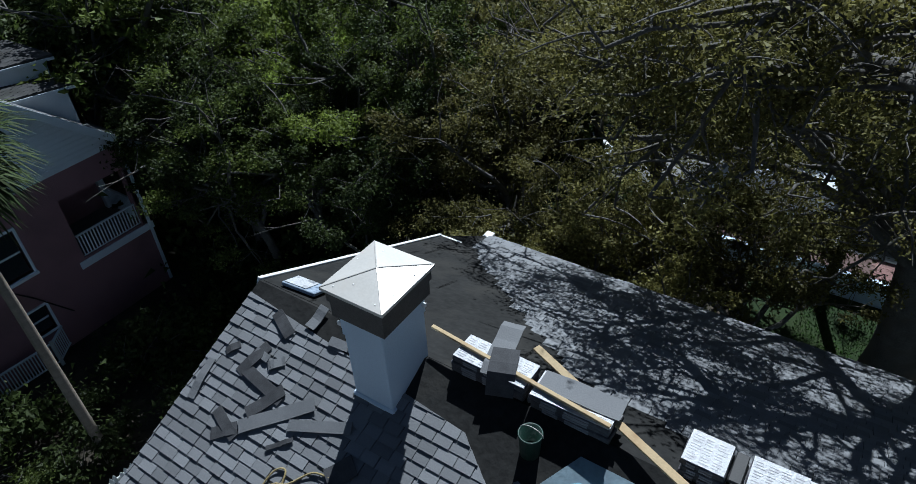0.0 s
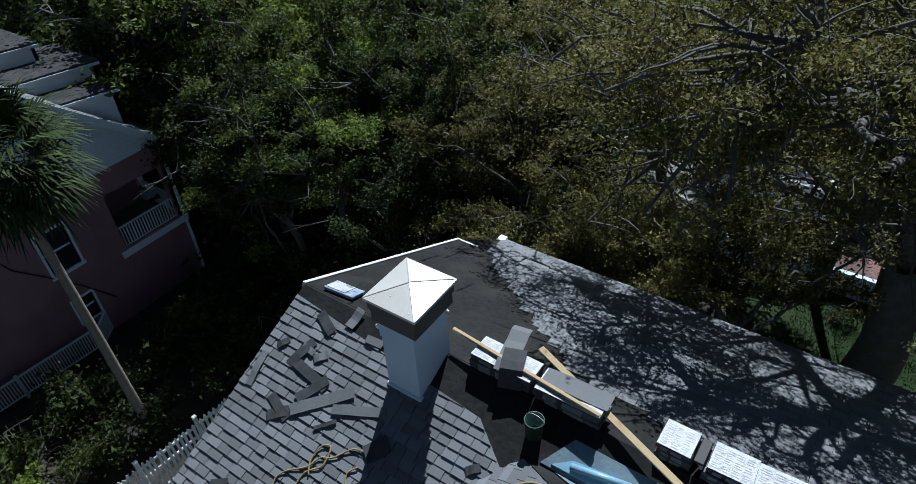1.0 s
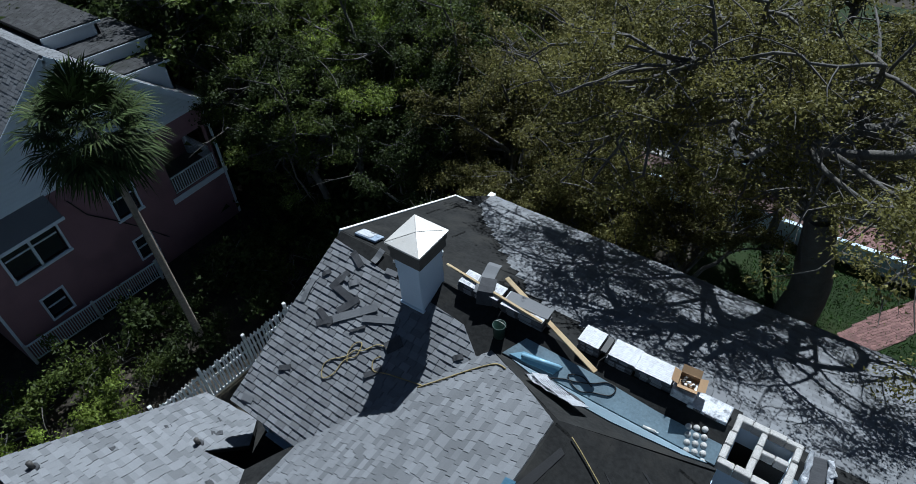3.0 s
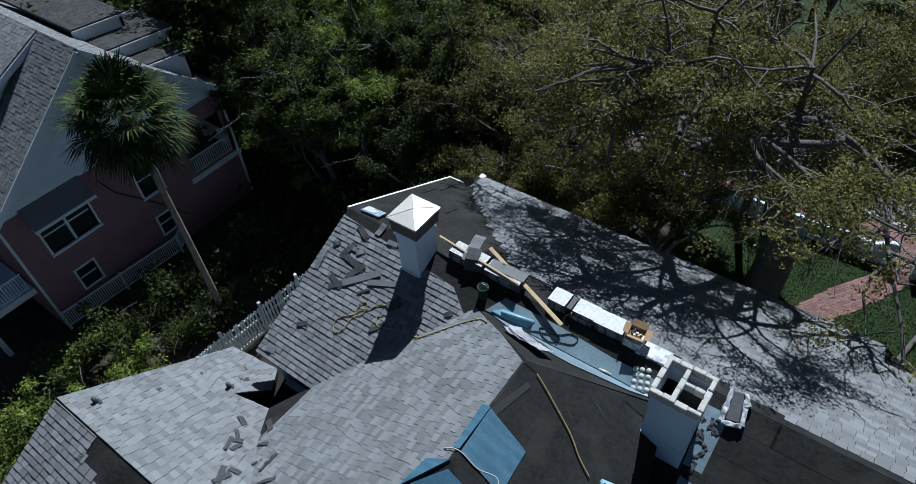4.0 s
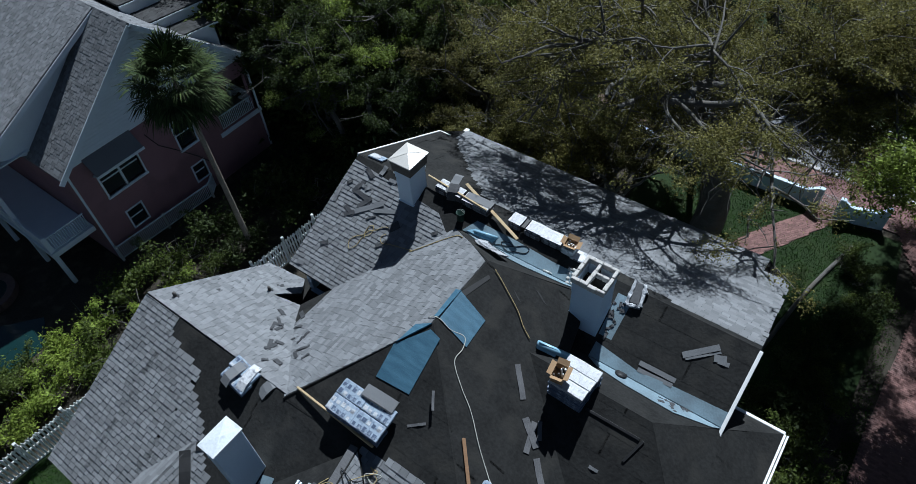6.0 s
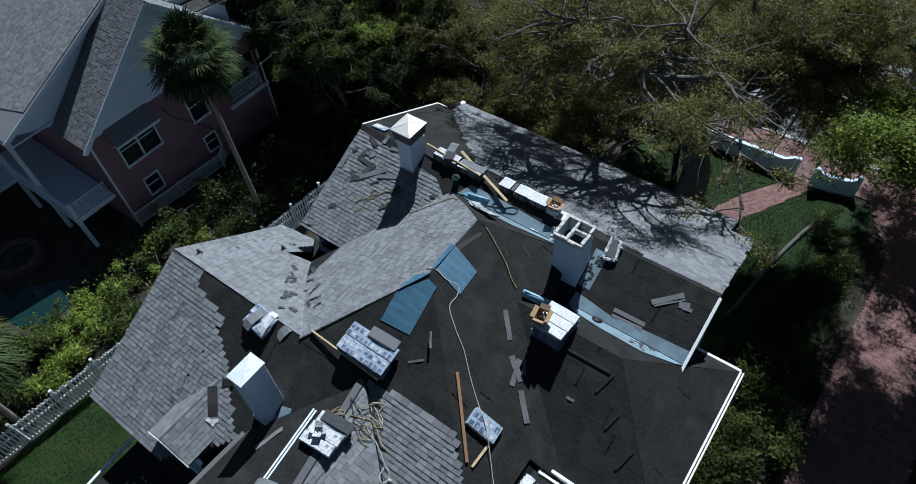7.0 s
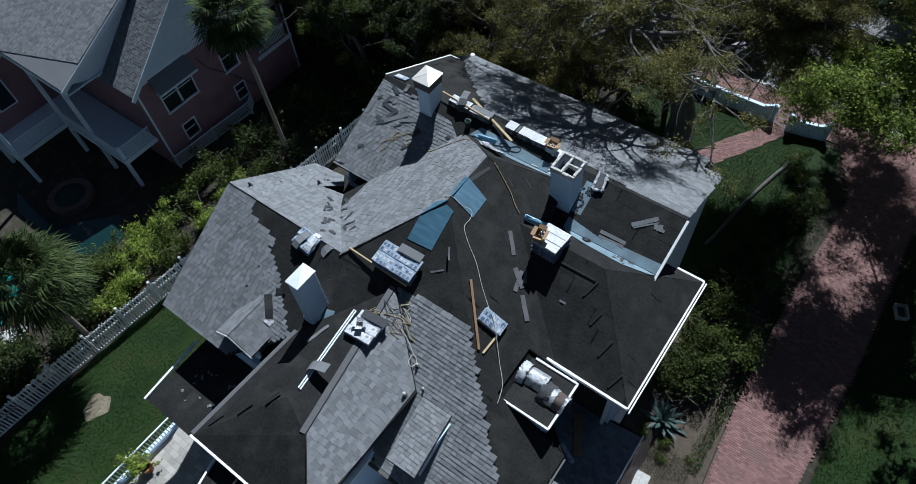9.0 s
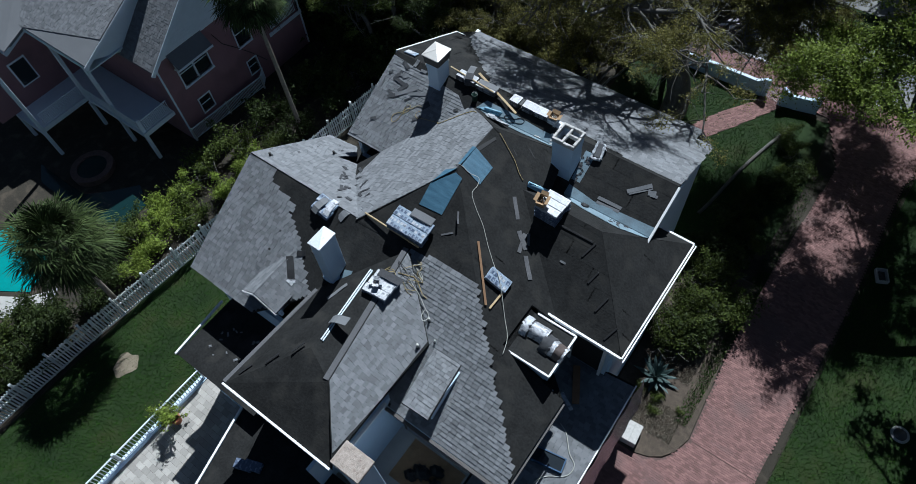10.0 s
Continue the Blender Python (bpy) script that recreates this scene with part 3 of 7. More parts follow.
pk_b = slab("roof_slope", [(XB, YN, AZ + .03), (-30, YN, AZ + .03), (-30, -9.3, 6.55), (-23.4, -9.3, 6.55), (-23.3, -7.6, 7.2), (XB, -7.6, 7.2)], .16, shingle_rest, pink)
bm = bmesh.new()
ga = [(YN, AZ - .15), (-7.3, 7.1), (-5.2, 6.3)]
a = [bm.verts.new((XB - .35, y, z)) for y, z in ga]
b = [bm.verts.new((XB - .5, y, z)) for y, z in ga]
bm.faces.new(a)
bm.faces.new(b[::-1])
for i in range(3):
    bm.faces.new((a[i], b[i], b[(i + 1) % 3], a[(i + 1) % 3]))
part("gable", bm, white_paint, pink, "white boarded gable")
for p, q in (((XO + .02, YN, AZ), (XO + .02, 6.8, 6.0)), ((XO + .02, YN, AZ), (XO + .02, -5.5, 6.2)), ((XB + .02, YN, AZ), (XB + .02, -7.65, 7.18)),
             ((XB, -7.63, 7.15), (-23.35, -7.63, 7.15)), ((-23.4, -7.63, 7.15), (-23.4, -9.35, 6.5)), ((-23.4, -9.33, 6.5), (-30, -9.33, 6.5))):
    board("barge_board", Vector(p) + Vector((0, 0, -.17)), Vector(q) + Vector((0, 0, -.17)), .05, .26, white_paint, pink)
# dormer on the far slope
def far_dormer(x0, x1, y0, y1, z0, z1, mat, label):
    """A low shed dormer on the far slope: near-flat shingled roof on white boarded walls."""
    roof = slab("dormer_roof", [(x0, y0, z0), (x1, y0, z0), (x1, y1, z1), (x0, y1, z1)][::-1], .1, mat, pink, label)
    slab("cheek", [(x1 - .06, y0 + .05, z0 - .1), (x1 - .2, y0 + .05, z0 - .1), (x1 - .2, y1 - .15, z1 - .1), (x1 - .06, y1 - .15, z1 - .1)][::-1], 1.6, white_paint, roof, "white boarded dormer side")
    slab("front", [(x0, y1 - .15, z1 - .1), (x1 - .06, y1 - .15, z1 - .1), (x1 - .06, y1 - .28, z1 - .1), (x0, y1 - .28, z1 - .1)], 1.6, white_paint, roof, "white boarded dormer front")
    board("barge_board", (x1 + .015, y0, z0 - .1), (x1 + .015, y1, z1 - .1), .03, .1, white_paint, roof)
    return roof


dormer_far = far_dormer(-18.5, -15.2, 2.9, 5.5, 9.0, 8.72, moss_roof, "dark mossy shingle dormer roof")
dormer_mid = far_dormer(-19.5, -16.5, 2.6, 5.8, 9.62, 9.34, moss_roof, "dark mossy shingle dormer roof")
dormer_top = far_dormer(-25.0, -18.0, 2.2, 4.7, 10.3, 10.1, moss_roof, "grey shingle dormer roof")


def window(y0, y1, z0, z1, sashes=1, sill=True):
    w = part("window", (lambda bm: (ring_frame(bm, y0, y1, z0, z1), bm)[1])(bmesh.new()), white_paint, pink, "white framed window")
    step = (y1 - y0) / sashes
    for i in range(sashes):
        ya, yb = y0 + i * step + .05, y0 + (i + 1) * step - .05
        box("pane", XN - .14, XN - .12, ya, yb, z0 + .05, (z0 + z1) / 2 - .02, pane_mat, w)
        box("pane", XN - .12, XN - .10, ya, yb, (z0 + z1) / 2 + .02, z1 - .05, pane_mat, w)
        box("mullion", XN - .12, XN - .06, ya, yb, (z0 + z1) / 2 - .03, (z0 + z1) / 2 + .03, white_paint, w)
        if i:
            box("mullion", XN - .14, XN - .0, y0 + i * step - .05, y0 + i * step + .05, z0, z1, white_paint, w)
    if sill:
        box("sill", XN, XN + .09, y0 - .12, y1 + .12, z0 - .12, z0 - .02, white_paint, w)


def ring_frame(bm, y0, y1, z0, z1):
    t = .09
    add_box(bm, XN - .14, XN + .04, y0 - t, y0, z0 - t, z1 + t)
    add_box(bm, XN - .14, XN + .04, y1, y1 + t, z0 - t, z1 + t)
    add_box(bm, XN - .14, XN + .04, y0, y1, z1, z1 + t)
    add_box(bm, XN - .14, XN + .04, y0, y1, z0 - t, z0)


window(-3.8, -1.62, 3.7, 5.5, 2)
window(.66, 1.7, 3.5, 5.2, 1)
window(-3.5, -2.65, 1.2, 2.3, 1, False)
window(.75, 1.5, 1.1, 2.15, 1, False)
aw = slab("awning", [(XN + .02, -4.05, 6.35), (XN + .02, -1.4, 6.35), (XN + .75, -1.4, 5.6), (XN + .75, -4.05, 5.6)], .07, shingle_rest, pink, "shingled window hood")
box("fascia", XN + .72, XN + .79, -4.08, -1.37, 5.45, 5.58, white_paint, aw)
for y in (-3.95, -1.5):
    board("bracket", (XN + .02, y, 5.2), (XN + .7, y, 5.5), .08, .1, white_paint, aw)


def railing(name, a, b, z, h, parent, mat=None, gap=.115, posts=True, group=""):
    """Balustrade from a to b (x, y) on a floor at z."""
    mat = mat or white_paint
    a, b = Vector((*a, z)), Vector((*b, z))
    d = b - a
    r = board(name, a + Vector((0, 0, h)), b + Vector((0, 0, h)), .08, .06, mat, parent)
    board("bottom_rail", a + Vector((0, 0, .1)), b + Vector((0, 0, .1)), .05, .05, mat, r)
    n = int(d.length / gap)
    for i in range(n):
        p = a + d * ((i + .5) / n)
        box("baluster", p.x - .018, p.x + .018, p.y - .018, p.y + .018, z + .1, z + h - .02, mat, r)
    return r


# right porch
box("porch_floor", XN - 2.6, XN - .26, 3.12, 6.1, 2.66, 2.84, asphalt_mat, pink)
box("fascia", XN + .004, XN + .05, 3.1, 6.15, 2.58, 2.86, white_paint, pink)
box("porch_ceiling", XN - 2.6, XN - .26, 3.12, 6.2, 5.5, 5.6, white_paint, pink)
box("wall", XN - 2.8, XN - 2.62, 3.1, 6.1, 2.6, 6.2, pink_mat, pink)
box("column", XN - .24, XN + .0, 5.8, 6.04, 2.85, 5.35, white_paint, pink, bevel=.02)
box("column", XN - 2.5, XN - 2.26, 5.8, 6.04, 2.85, 5.35, white_paint, pink, bevel=.02)
railing("porch_railing", (XN - .1, 3.4), (XN - .1, 5.8), 2.85, .95, pink)
railing("porch_railing", (XN - 2.4, 5.95), (XN - .2, 5.95), 2.85, .95, pink)
# left porches, two levels
slab("deck", [(-15.5, -5.1, 2.4), (-30, -5.1, 2.4), (-30, -11.0, 2.4), (-21.4, -11.0, 2.4), (-21.4, -7.5, 2.4), (-15.5, -7.5, 2.4)], .3, white_paint, pink, "pale blue-white painted deck")
for x, y in ((-15.7, -7.35), (-18.3, -7.35), (-21.2, -7.5), (-21.5, -10.85), (-24.5, -10.85)):
    box("column", x - .11, x + .11, y - .11, y + .11, 0, 2.1, white_paint, pink, bevel=.02)
    box("column", x - .11, x + .11, y - .11, y + .11, 2.4, 6.75 if x < -17 else 3.45, white_paint, pink, bevel=.02)
for a, b in (((-15.6, -5.2), (-15.6, -7.3)), ((-21.5, -7.6), (-21.5, -10.5)), ((-15.8, -7.4), (-18.2, -7.4)), ((-18.4, -7.4), (-21.1, -7.4))):
    railing("porch_railing", a, b, 2.4, .95, pink)
box("wall", -24.2, -24.0, -12, -5, 2.4, 6.6, pink_mat, pink, "pink stucco wall")
box("window_frame", -24.0, -23.94, -9.6, -8.4, 3.6, 5.4, white_paint, pink)
box("pane", -23.94, -23.92, -9.5, -8.5, 3.7, 5.3, pane_mat, pink)
box("porch_ceiling", -24, -17.4, -7.4, -5.1, 6.55, 6.62, white_paint, pink)
board("beam", (-17.5, -7.4, 6.6), (-21.5, -7.4, 6.6), .2, .3, white_paint, pink)
# drain pipe on the pink wall
tube("cable", [(XN + .04, -.8, 5.6), (XN + .05, -.4, 4.6), (XN + .05, .4, 3.7), (XN + .05, 1.3, 2.6), (XN + .05, 2.2, 1.3)], .025, black_mat, pink)
box("downpipe", XN + .02, XN + .1, -5.05, -4.95, .1, 6.3, white_paint, pink)
box("downpipe", XN + .02, XN + .1, 5.95, 6.05, .1, 6.2, white_paint, pink)

garden_rail = thing("garden_railing", pose(0, 0, 0), "low white garden railing in deep shade", "railing")
railing("top_rail", (-14.75, -5.0), (-14.4, .9), .1, .95, garden_rail, gap=.1)
railing("top_rail", (-14.4, .9), (-14.95, 1.6), .1, .95, garden_rail, gap=.1)
for x, y in ((-14.75, -5.0), (-14.6, -2.1), (-14.4, .9)):
    box("post", x - .06, x + .06, y - .06, y + .06, 0, 1.15, fence_paint, garden_rail, bevel=.015)

# ---- picket fence ----
fence = thing("picket_fence", pose(0, 0, 0), "white wooden picket fence beside the lawn", "fence")


def fx(y):
    return -8.47 + .076 * max(0.0, y + 18) - .02 * max(0.0, -18 - y)


picket = bmesh.new()
pv = [picket.verts.new((x, y, z)) for x in (-.012, .012) for y, z in ((-.043, .16), (.043, .16), (.043, 1.66), (0, 1.74), (-.043, 1.66))]
picket.faces.new(pv[:5][::-1])
picket.faces.new(pv[5:])
for i in range(5):
    picket.faces.new((pv[i], pv[(i + 1) % 5], pv[5 + (i + 1) % 5], pv[5 + i]))
pick_me = bpy.data.meshes.new("picket")
bmesh.ops.recalc_face_normals(picket, faces=picket.faces)
picket.to_mesh(pick_me)
picket.free()
pick_me.materials.append(fence_paint)
y, rng = -27.0, random.Random(3)
while y < 5.4:
    ob = new("picket", pick_me)
    ob.parent = fence
    ob.matrix_world = pose(fx(y) + .03, y, rng.uniform(-.03, .03), rng.uniform(-1.5, 1.5), rng.uniform(-1, 1), -4 if y > -18 else 0)
    y += .155
y = -26.0
while y < 5.4:
    y2 = min(y + 2.0, 5.4)
    for z in (.14, 1.02, 1.48):
        board("rail", (fx(y) - .04, y, z), (fx(y2) - .04, y2, z), .05, .1, fence_paint, fence)
    bm = bmesh.new()
    add_box(bm, fx(y) - .14, fx(y) - .02, y - .06, y + .06, 0, 1.82, bevel=.02)
    add_box(bm, fx(y) - .15, fx(y) - .01, y - .07, y + .07, 1.82, 1.86, bevel=.015)
    part("post", bm, fence_paint, fence)
    y += 2.0

# ---- lawn, drive, patio, street ----
def sheet(name, pts, z, mat, label, category, kind="structure", thick=.05):
    bm = bmesh.new()
    a = [bm.verts.new((x, y, z)) for x, y in pts]
    b = [bm.verts.new((x, y, z - thick)) for x, y in pts]
    n = len(pts)
    bm.faces.new(a)
    bm.faces.new(b[::-1])
    for i in range(n):
        bm.faces.new((a[i], b[i], b[(i + 1) % n], a[(i + 1) % n]))
    bmesh.ops.triangulate(bm, faces=bm.faces)
    return tagged(part(name, bm, mat), label, category, kind=kind)


lawn_w = sheet("lawn", [(-8.2, -30), (-1.4, -30), (-1.4, -15.5), (-1.2, -4.5), (-8.3, -4.5)], .05, grass_mat, "green garden lawn, partly in shade", "lawn")
lawn_n = sheet("lawn", [(6, 5.2), (17.5, 5.2), (18.6, 8), (18.8, 14), (18.3, 18.2), (5, 18.2)], .05, grass_mat, "shaded front lawn with dappled sun", "lawn")
lawn_e = sheet("lawn", [(23.35, -20), (40, -20), (40, 19), (23.75, 19), (23.65, 6)], .05, grass_mat, "green lawn beside the brick drive", "lawn")
lawn_mid = sheet("lawn", [(-6, 27), (20, 27), (20, 29.75), (-6, 29.75)], .05, grass_mat, "bright green verge across the street", "lawn")
lawn_far = sheet("lawn", [(-8, 32.4), (22, 32.4), (22, 46), (-8, 46)], .05, grass_mat, "bright green lawn across the street", "lawn")
drive = sheet("driveway", [(17.0, -30), (23.2, -30), (23.0, -6), (23.2, 0), (23.5, 6), (23.3, 12), (23.3, 16), (24.8, 19), (26, 21.2), (16.8, 21.2), (18.4, 18.8), (19.8, 15),
                          (19.55, 10), (19.4, 5), (19.5, 0), (19.8, -4.6), (19.55, -5.5), (19.15, -6.1), (18.6, -6.45), (17.9, -6.66), (17.0, -6.72)], .04, joint_mat, "red brick driveway with tree shadows", "driveway")
bed = sheet("planting_bed", [(15.6, -6.6), (17.0, -6.68), (17.9, -6.62), (18.6, -6.4), (19.1, -6.05), (19.5, -5.5), (19.75, -4.6), (19.6, -2.5), (19.4, 0), (19.3, 5), (15.6, 5)], .06, mulch_mat, "mulched bed with dry leaves", "planting bed")
sidewalk = sheet("pavement", [(-10, 18.75), (26, 18.75), (26, 21.25), (-10, 21.25)], .03, joint_mat, "red brick pavement along the street", "pavement")
road = sheet("road", [(-60, 21.6), (60, 21.6), (60, 26.6), (-60, 26.6)], .0, asphalt_mat, "grey asphalt street in patchy shade", "road")
drive_far = sheet("pavement", [(-8, 29.8), (20, 29.8), (20, 32.3), (-8, 32.3)], .05, asphalt_mat, "pale concrete drive across the street", "pavement")
kerb = tagged(box("kerb", -60, 60, 21.28, 21.58, -.1, .12, concrete_mat, bevel=.02), "pale concrete kerb along the street", "kerb", kind="structure")
tagged(box("kerb", -60, 60, 26.6, 26.85, -.1, .12, concrete_mat, bevel=.02), "pale concrete kerb along the street", "kerb", kind="structure")
path = sheet("garden_path", [(10.4, 12.0), (11.3, 11.6), (13.3, 14.6), (15.1, 17.8), (15.2, 18.6), (13.9, 18.6), (13.6, 17.6), (12.1, 15.3)], .07, joint_mat, "red brick garden path", "path")
patio = sheet("patio", [(-1.4, -30), (4.6, -30), (4.6, -15.7), (-1.4, -15.7)], .6, joint_mat, "raised patio of pale pavers", "patio", thick=.6)
tagged(mesh_ob("leaf_patch", [(-5.9 + (.62 + .12 * math.sin(3 * a)) * math.cos(a), -17.95 + (.7 + .1 * math.cos(5 * a)) * math.sin(a), .075) for a in [i * math.pi / 12 for i in range(24)]],
               [tuple(range(24))], litter_mat), "round patch of dry brown leaves on the lawn", "leaf litter", kind="stuff")

# garden wall at the street
street_wall = thing("garden_wall", pose(0, 18.4, 0), "white rendered garden wall with curved ends", "wall")


def curved_wall(x0, x1, rise0, rise1):
    bm = bmesh.new()
    n = 40
    top = []
    for i in range(n + 1):
        x = x0 + (x1 - x0) * i / n
        h = 1.05
        for xe, r in ((x0, rise0), (x1, rise1)):
            h += r * max(0, 1 - abs(x - xe) / .45) ** 1.5
        top.append((x, h))
    f = [bm.verts.new((x, -.11, z)) for x, z in top]
    g = [bm.verts.new((x, .11, z)) for x, z in top]
    f0 = [bm.verts.new((x, -.11, 0)) for x, z in top]
    g0 = [bm.verts.new((x, .11, 0)) for x, z in top]
    for i in range(n):
        for p, q in ((f0, f), (f, g), (g, g0)):
            bm.faces.new((p[i], p[i + 1], q[i + 1], q[i]))
    bm.faces.new((f0[0], f[0], g[0], g0[0]))
    bm.faces.new((f0[n], g0[n], g[n], f[n]))
    return part("panel", bm, stucco_mat, street_wall)


curved_wall(-8, 13.75, 0, .35)
side_wall = curved_wall(0, 1.95, .32, .28)
side_wall.matrix_basis = pose(15.12, -.22, 0, 0, 0, 14)
for x, y in ((13.9, 0), (15.0, -.22), (17.08, .28)):
    box("pillar", x - .13, x + .13, y - .14, y + .14, 0, 1.42, stucco_mat, street_wall, bevel=.03)
gate = thing("garden_gate", pose(13.98, 18.4, 0, 0, 0, -11), "pale painted iron garden gate between white pillars", "gate")
for i in range(10):
    tube("bar", [(.08 + i * .1, 0, .08), (.08 + i * .1, 0, 1.15 + .15 * math.sin(i / 9 * math.pi))], .016, fence_paint, gate, sides=5)
for z in (.15, .65, 1.1):
    board("rail", (.05, 0, z), (1.0, 0, z), .025, .035, fence_paint, gate)

# patio railing
prail = thing("patio_railing", pose(0, 0, 0), "white painted patio railing on a low white kerb", "railing")
railing("top_rail", (-1.45, -15.9), (-1.6, -30), .68, 1.0, prail, gap=.16)
box("kerb", -1.72, -1.35, -30, -15.8, 0, .68, stucco_mat, prail)
for i in range(6):
    y = -15.95 - i * 2.6
    box("post", -1.62, -1.48, y - .07, y + .07, .68, 1.8, white_paint, prail, bevel=.02)

# pool of the neighbour
pool_pts = [(-14.9, -16.5), (-14.2, -18.3), (-15.6, -19.2), (-16.8, -19.9), (-19.4, -20.2), (-20, -18), (-19.2, -16.2), (-17, -15.8)]
pool = sheet("pool_water", pool_pts, .02, water_mat, "turquoise pool water, mostly in shade", "pool", kind="structure")
# shaded end of the pool, its shade painted by the darker water
sheet("pool_water", [(-13.4, -10.4), (-13.2, -12.6), (-15.0, -13.0), (-17.2, -13.1), (-20.6, -13.1), (-22.0, -12.2), (-19.6, -12.2), (-17.4, -12.1), (-16.2, -11.0), (-15.0, -9.6)], .02, shade_dark_water, "pool water coloured dark for the shade of the house", "pool", kind="structure")
sheet("pool_deck", [(-13.0, -17.2), (-14.0, -18.6), (-15.4, -19.5), (-16.7, -20.2), (-19.4, -20.5), (-24, -20.8), (-24, -22.3), (-19.5, -22.2), (-15, -21.2), (-12.2, -18.4)], .06, concrete_mat, "pale pool deck", "pavement")
spa = thing("spa", pose(-18.5, -10.5, 0), "round raised stone spa in the shade", "spa")
bm = bmesh.new()
for i in range(28):
    a0, a1 = 2 * math.pi * i / 28, 2 * math.pi * (i + .94) / 28
    q = [bm.verts.new((r * math.cos(a), r * math.sin(a), z)) for a in (a0, a1) for r in (.95, 1.35) for z in (0, .4)]
    for f in ((0, 1, 3, 2), (4, 6, 7, 5), (0, 2, 6, 4), (1, 5, 7, 3), (2, 3, 7, 6), (0, 4, 5, 1)):
        bm.faces.new([q[j] for j in f])
part("rim", bm, joint_mat, spa)
mesh_ob("water", [(.95 * math.cos(a), .95 * math.sin(a), .3) for a in [i * math.pi / 16 for i in range(32)]], [tuple(range(32))], shade_dark_water, spa)


# ---- vehicles ----
def car(m, paint, label, van=False):
    c = thing("car", m, label, "car", group="parked cars")
    prof = [(-2.1, .35), (-2.15, .75), (-2.0, .95), (-1.3, 1.0), (-.75, 1.42), (.7, 1.45), (1.35, 1.02), (2.0, .92), (2.15, .7), (2.1, .35)]
    if van:
        prof = [(-2.4, .4), (-2.4, 1.7), (-2.2, 1.95), (1.0, 1.95), (1.6, 1.25), (2.3, 1.1), (2.45, .8), (2.4, .4)]
    bm = bmesh.new()
    w = .86
    rows = []
    for s, k in ((-1, .9), (-1, 1), (1, 1), (1, .9)):
        rows.append([bm.verts.new((x, s * w * (k if z > 1.1 else (.97 if k < 1 else 1)) * (1 if z < 1.1 else .86), z)) for x, z in prof])
    n = len(prof)
    bm.faces.new(rows[1][::-1])
    bm.faces.new(rows[2])
    for i in range(n):
        bm.faces.new((rows[1][i], rows[1][(i + 1) % n], rows[2][(i + 1) % n], rows[2][i]))
    bmesh.ops.delete(bm, geom=rows[0] + rows[3], context="VERTS")
    part("body", bm, paint, c)
    zt = prof[4][1]
    if van:
        slab("windscreen", [(1.08, -.68, 1.90), (1.08, .68, 1.90), (1.58, .76, 1.30), (1.58, -.76, 1.30)][::-1], -.02, pane_mat, c)
    else:
        slab("windscreen", [(.76, -.66, 1.45), (.76, .66, 1.45), (1.33, .74, 1.06), (1.33, -.74, 1.06)][::-1], -.02, pane_mat, c)
        slab("rear_window", [(-.8, -.66, 1.42), (-.8, .66, 1.42), (-1.27, .74, 1.04), (-1.27, -.74, 1.04)], .0 + .02, pane_mat, c)
    for s in (-1, 1):
        box("side_window", -.7, .65, s * .76 - .015, s * .76 + .015, 1.05, 1.38, pane_mat, c)
        for x in (-1.35, 1.4):
            wh = tube("wheel", [(x, s * .68, .33), (x, s * .88, .33)], .33, black_mat, c, sides=16)
            tube("rim", [(x, s * .86, .33), (x, s * .9, .33)], .2, metal_mat, wh, sides=12)
        box("headlight", 2.0, 2.17, s * .62 - .14, s * .62 + .14, .68, .82, trim_mat, c)
    return c


car(pose(4.6, 23.0, 0, 0, 0, 178), car_white, "white van parked on the shaded street", True)
car(pose(9.6, 22.9, 0, 0, 0, 2), car_dark, "dark car parked on the street under the oak")
car(pose(1.9, 31.6, 0.05, 0, 0, -8), car_white, "silver car parked across the street")
car(pose(-5, 23.2, 0, 0, 0, 180), car_white, "white car parked on the shaded street")
tarp_blue = mesh_ob("tarpaulin", [(16.83 + .34 * k / 6 + .03 * math.sin(j * 1.3 + k), -5.6 - 5.2 * j / 20, 5.7 - 2.4 * k / 6) for j in range(21) for k in range(7)],
                    [(j * 7 + k, j * 7 + k + 1, (j + 1) * 7 + k + 1, (j + 1) * 7 + k) for j in range(20) for k in range(6)], car_blue, smooth=True)
tagged(tarp_blue, "deep blue tarpaulin hanging from the low roof edge", "tarpaulin")

edging = tagged(tube("garden_edging", curve_points([(14.5, 7.6, .1), (14.7, 8.6, .12), (15.3, 12.5, .12), (16.3, 16.5, .12)], 5), .11, bark_mat, sides=7), "long brown log edging the shaded lawn", "log")

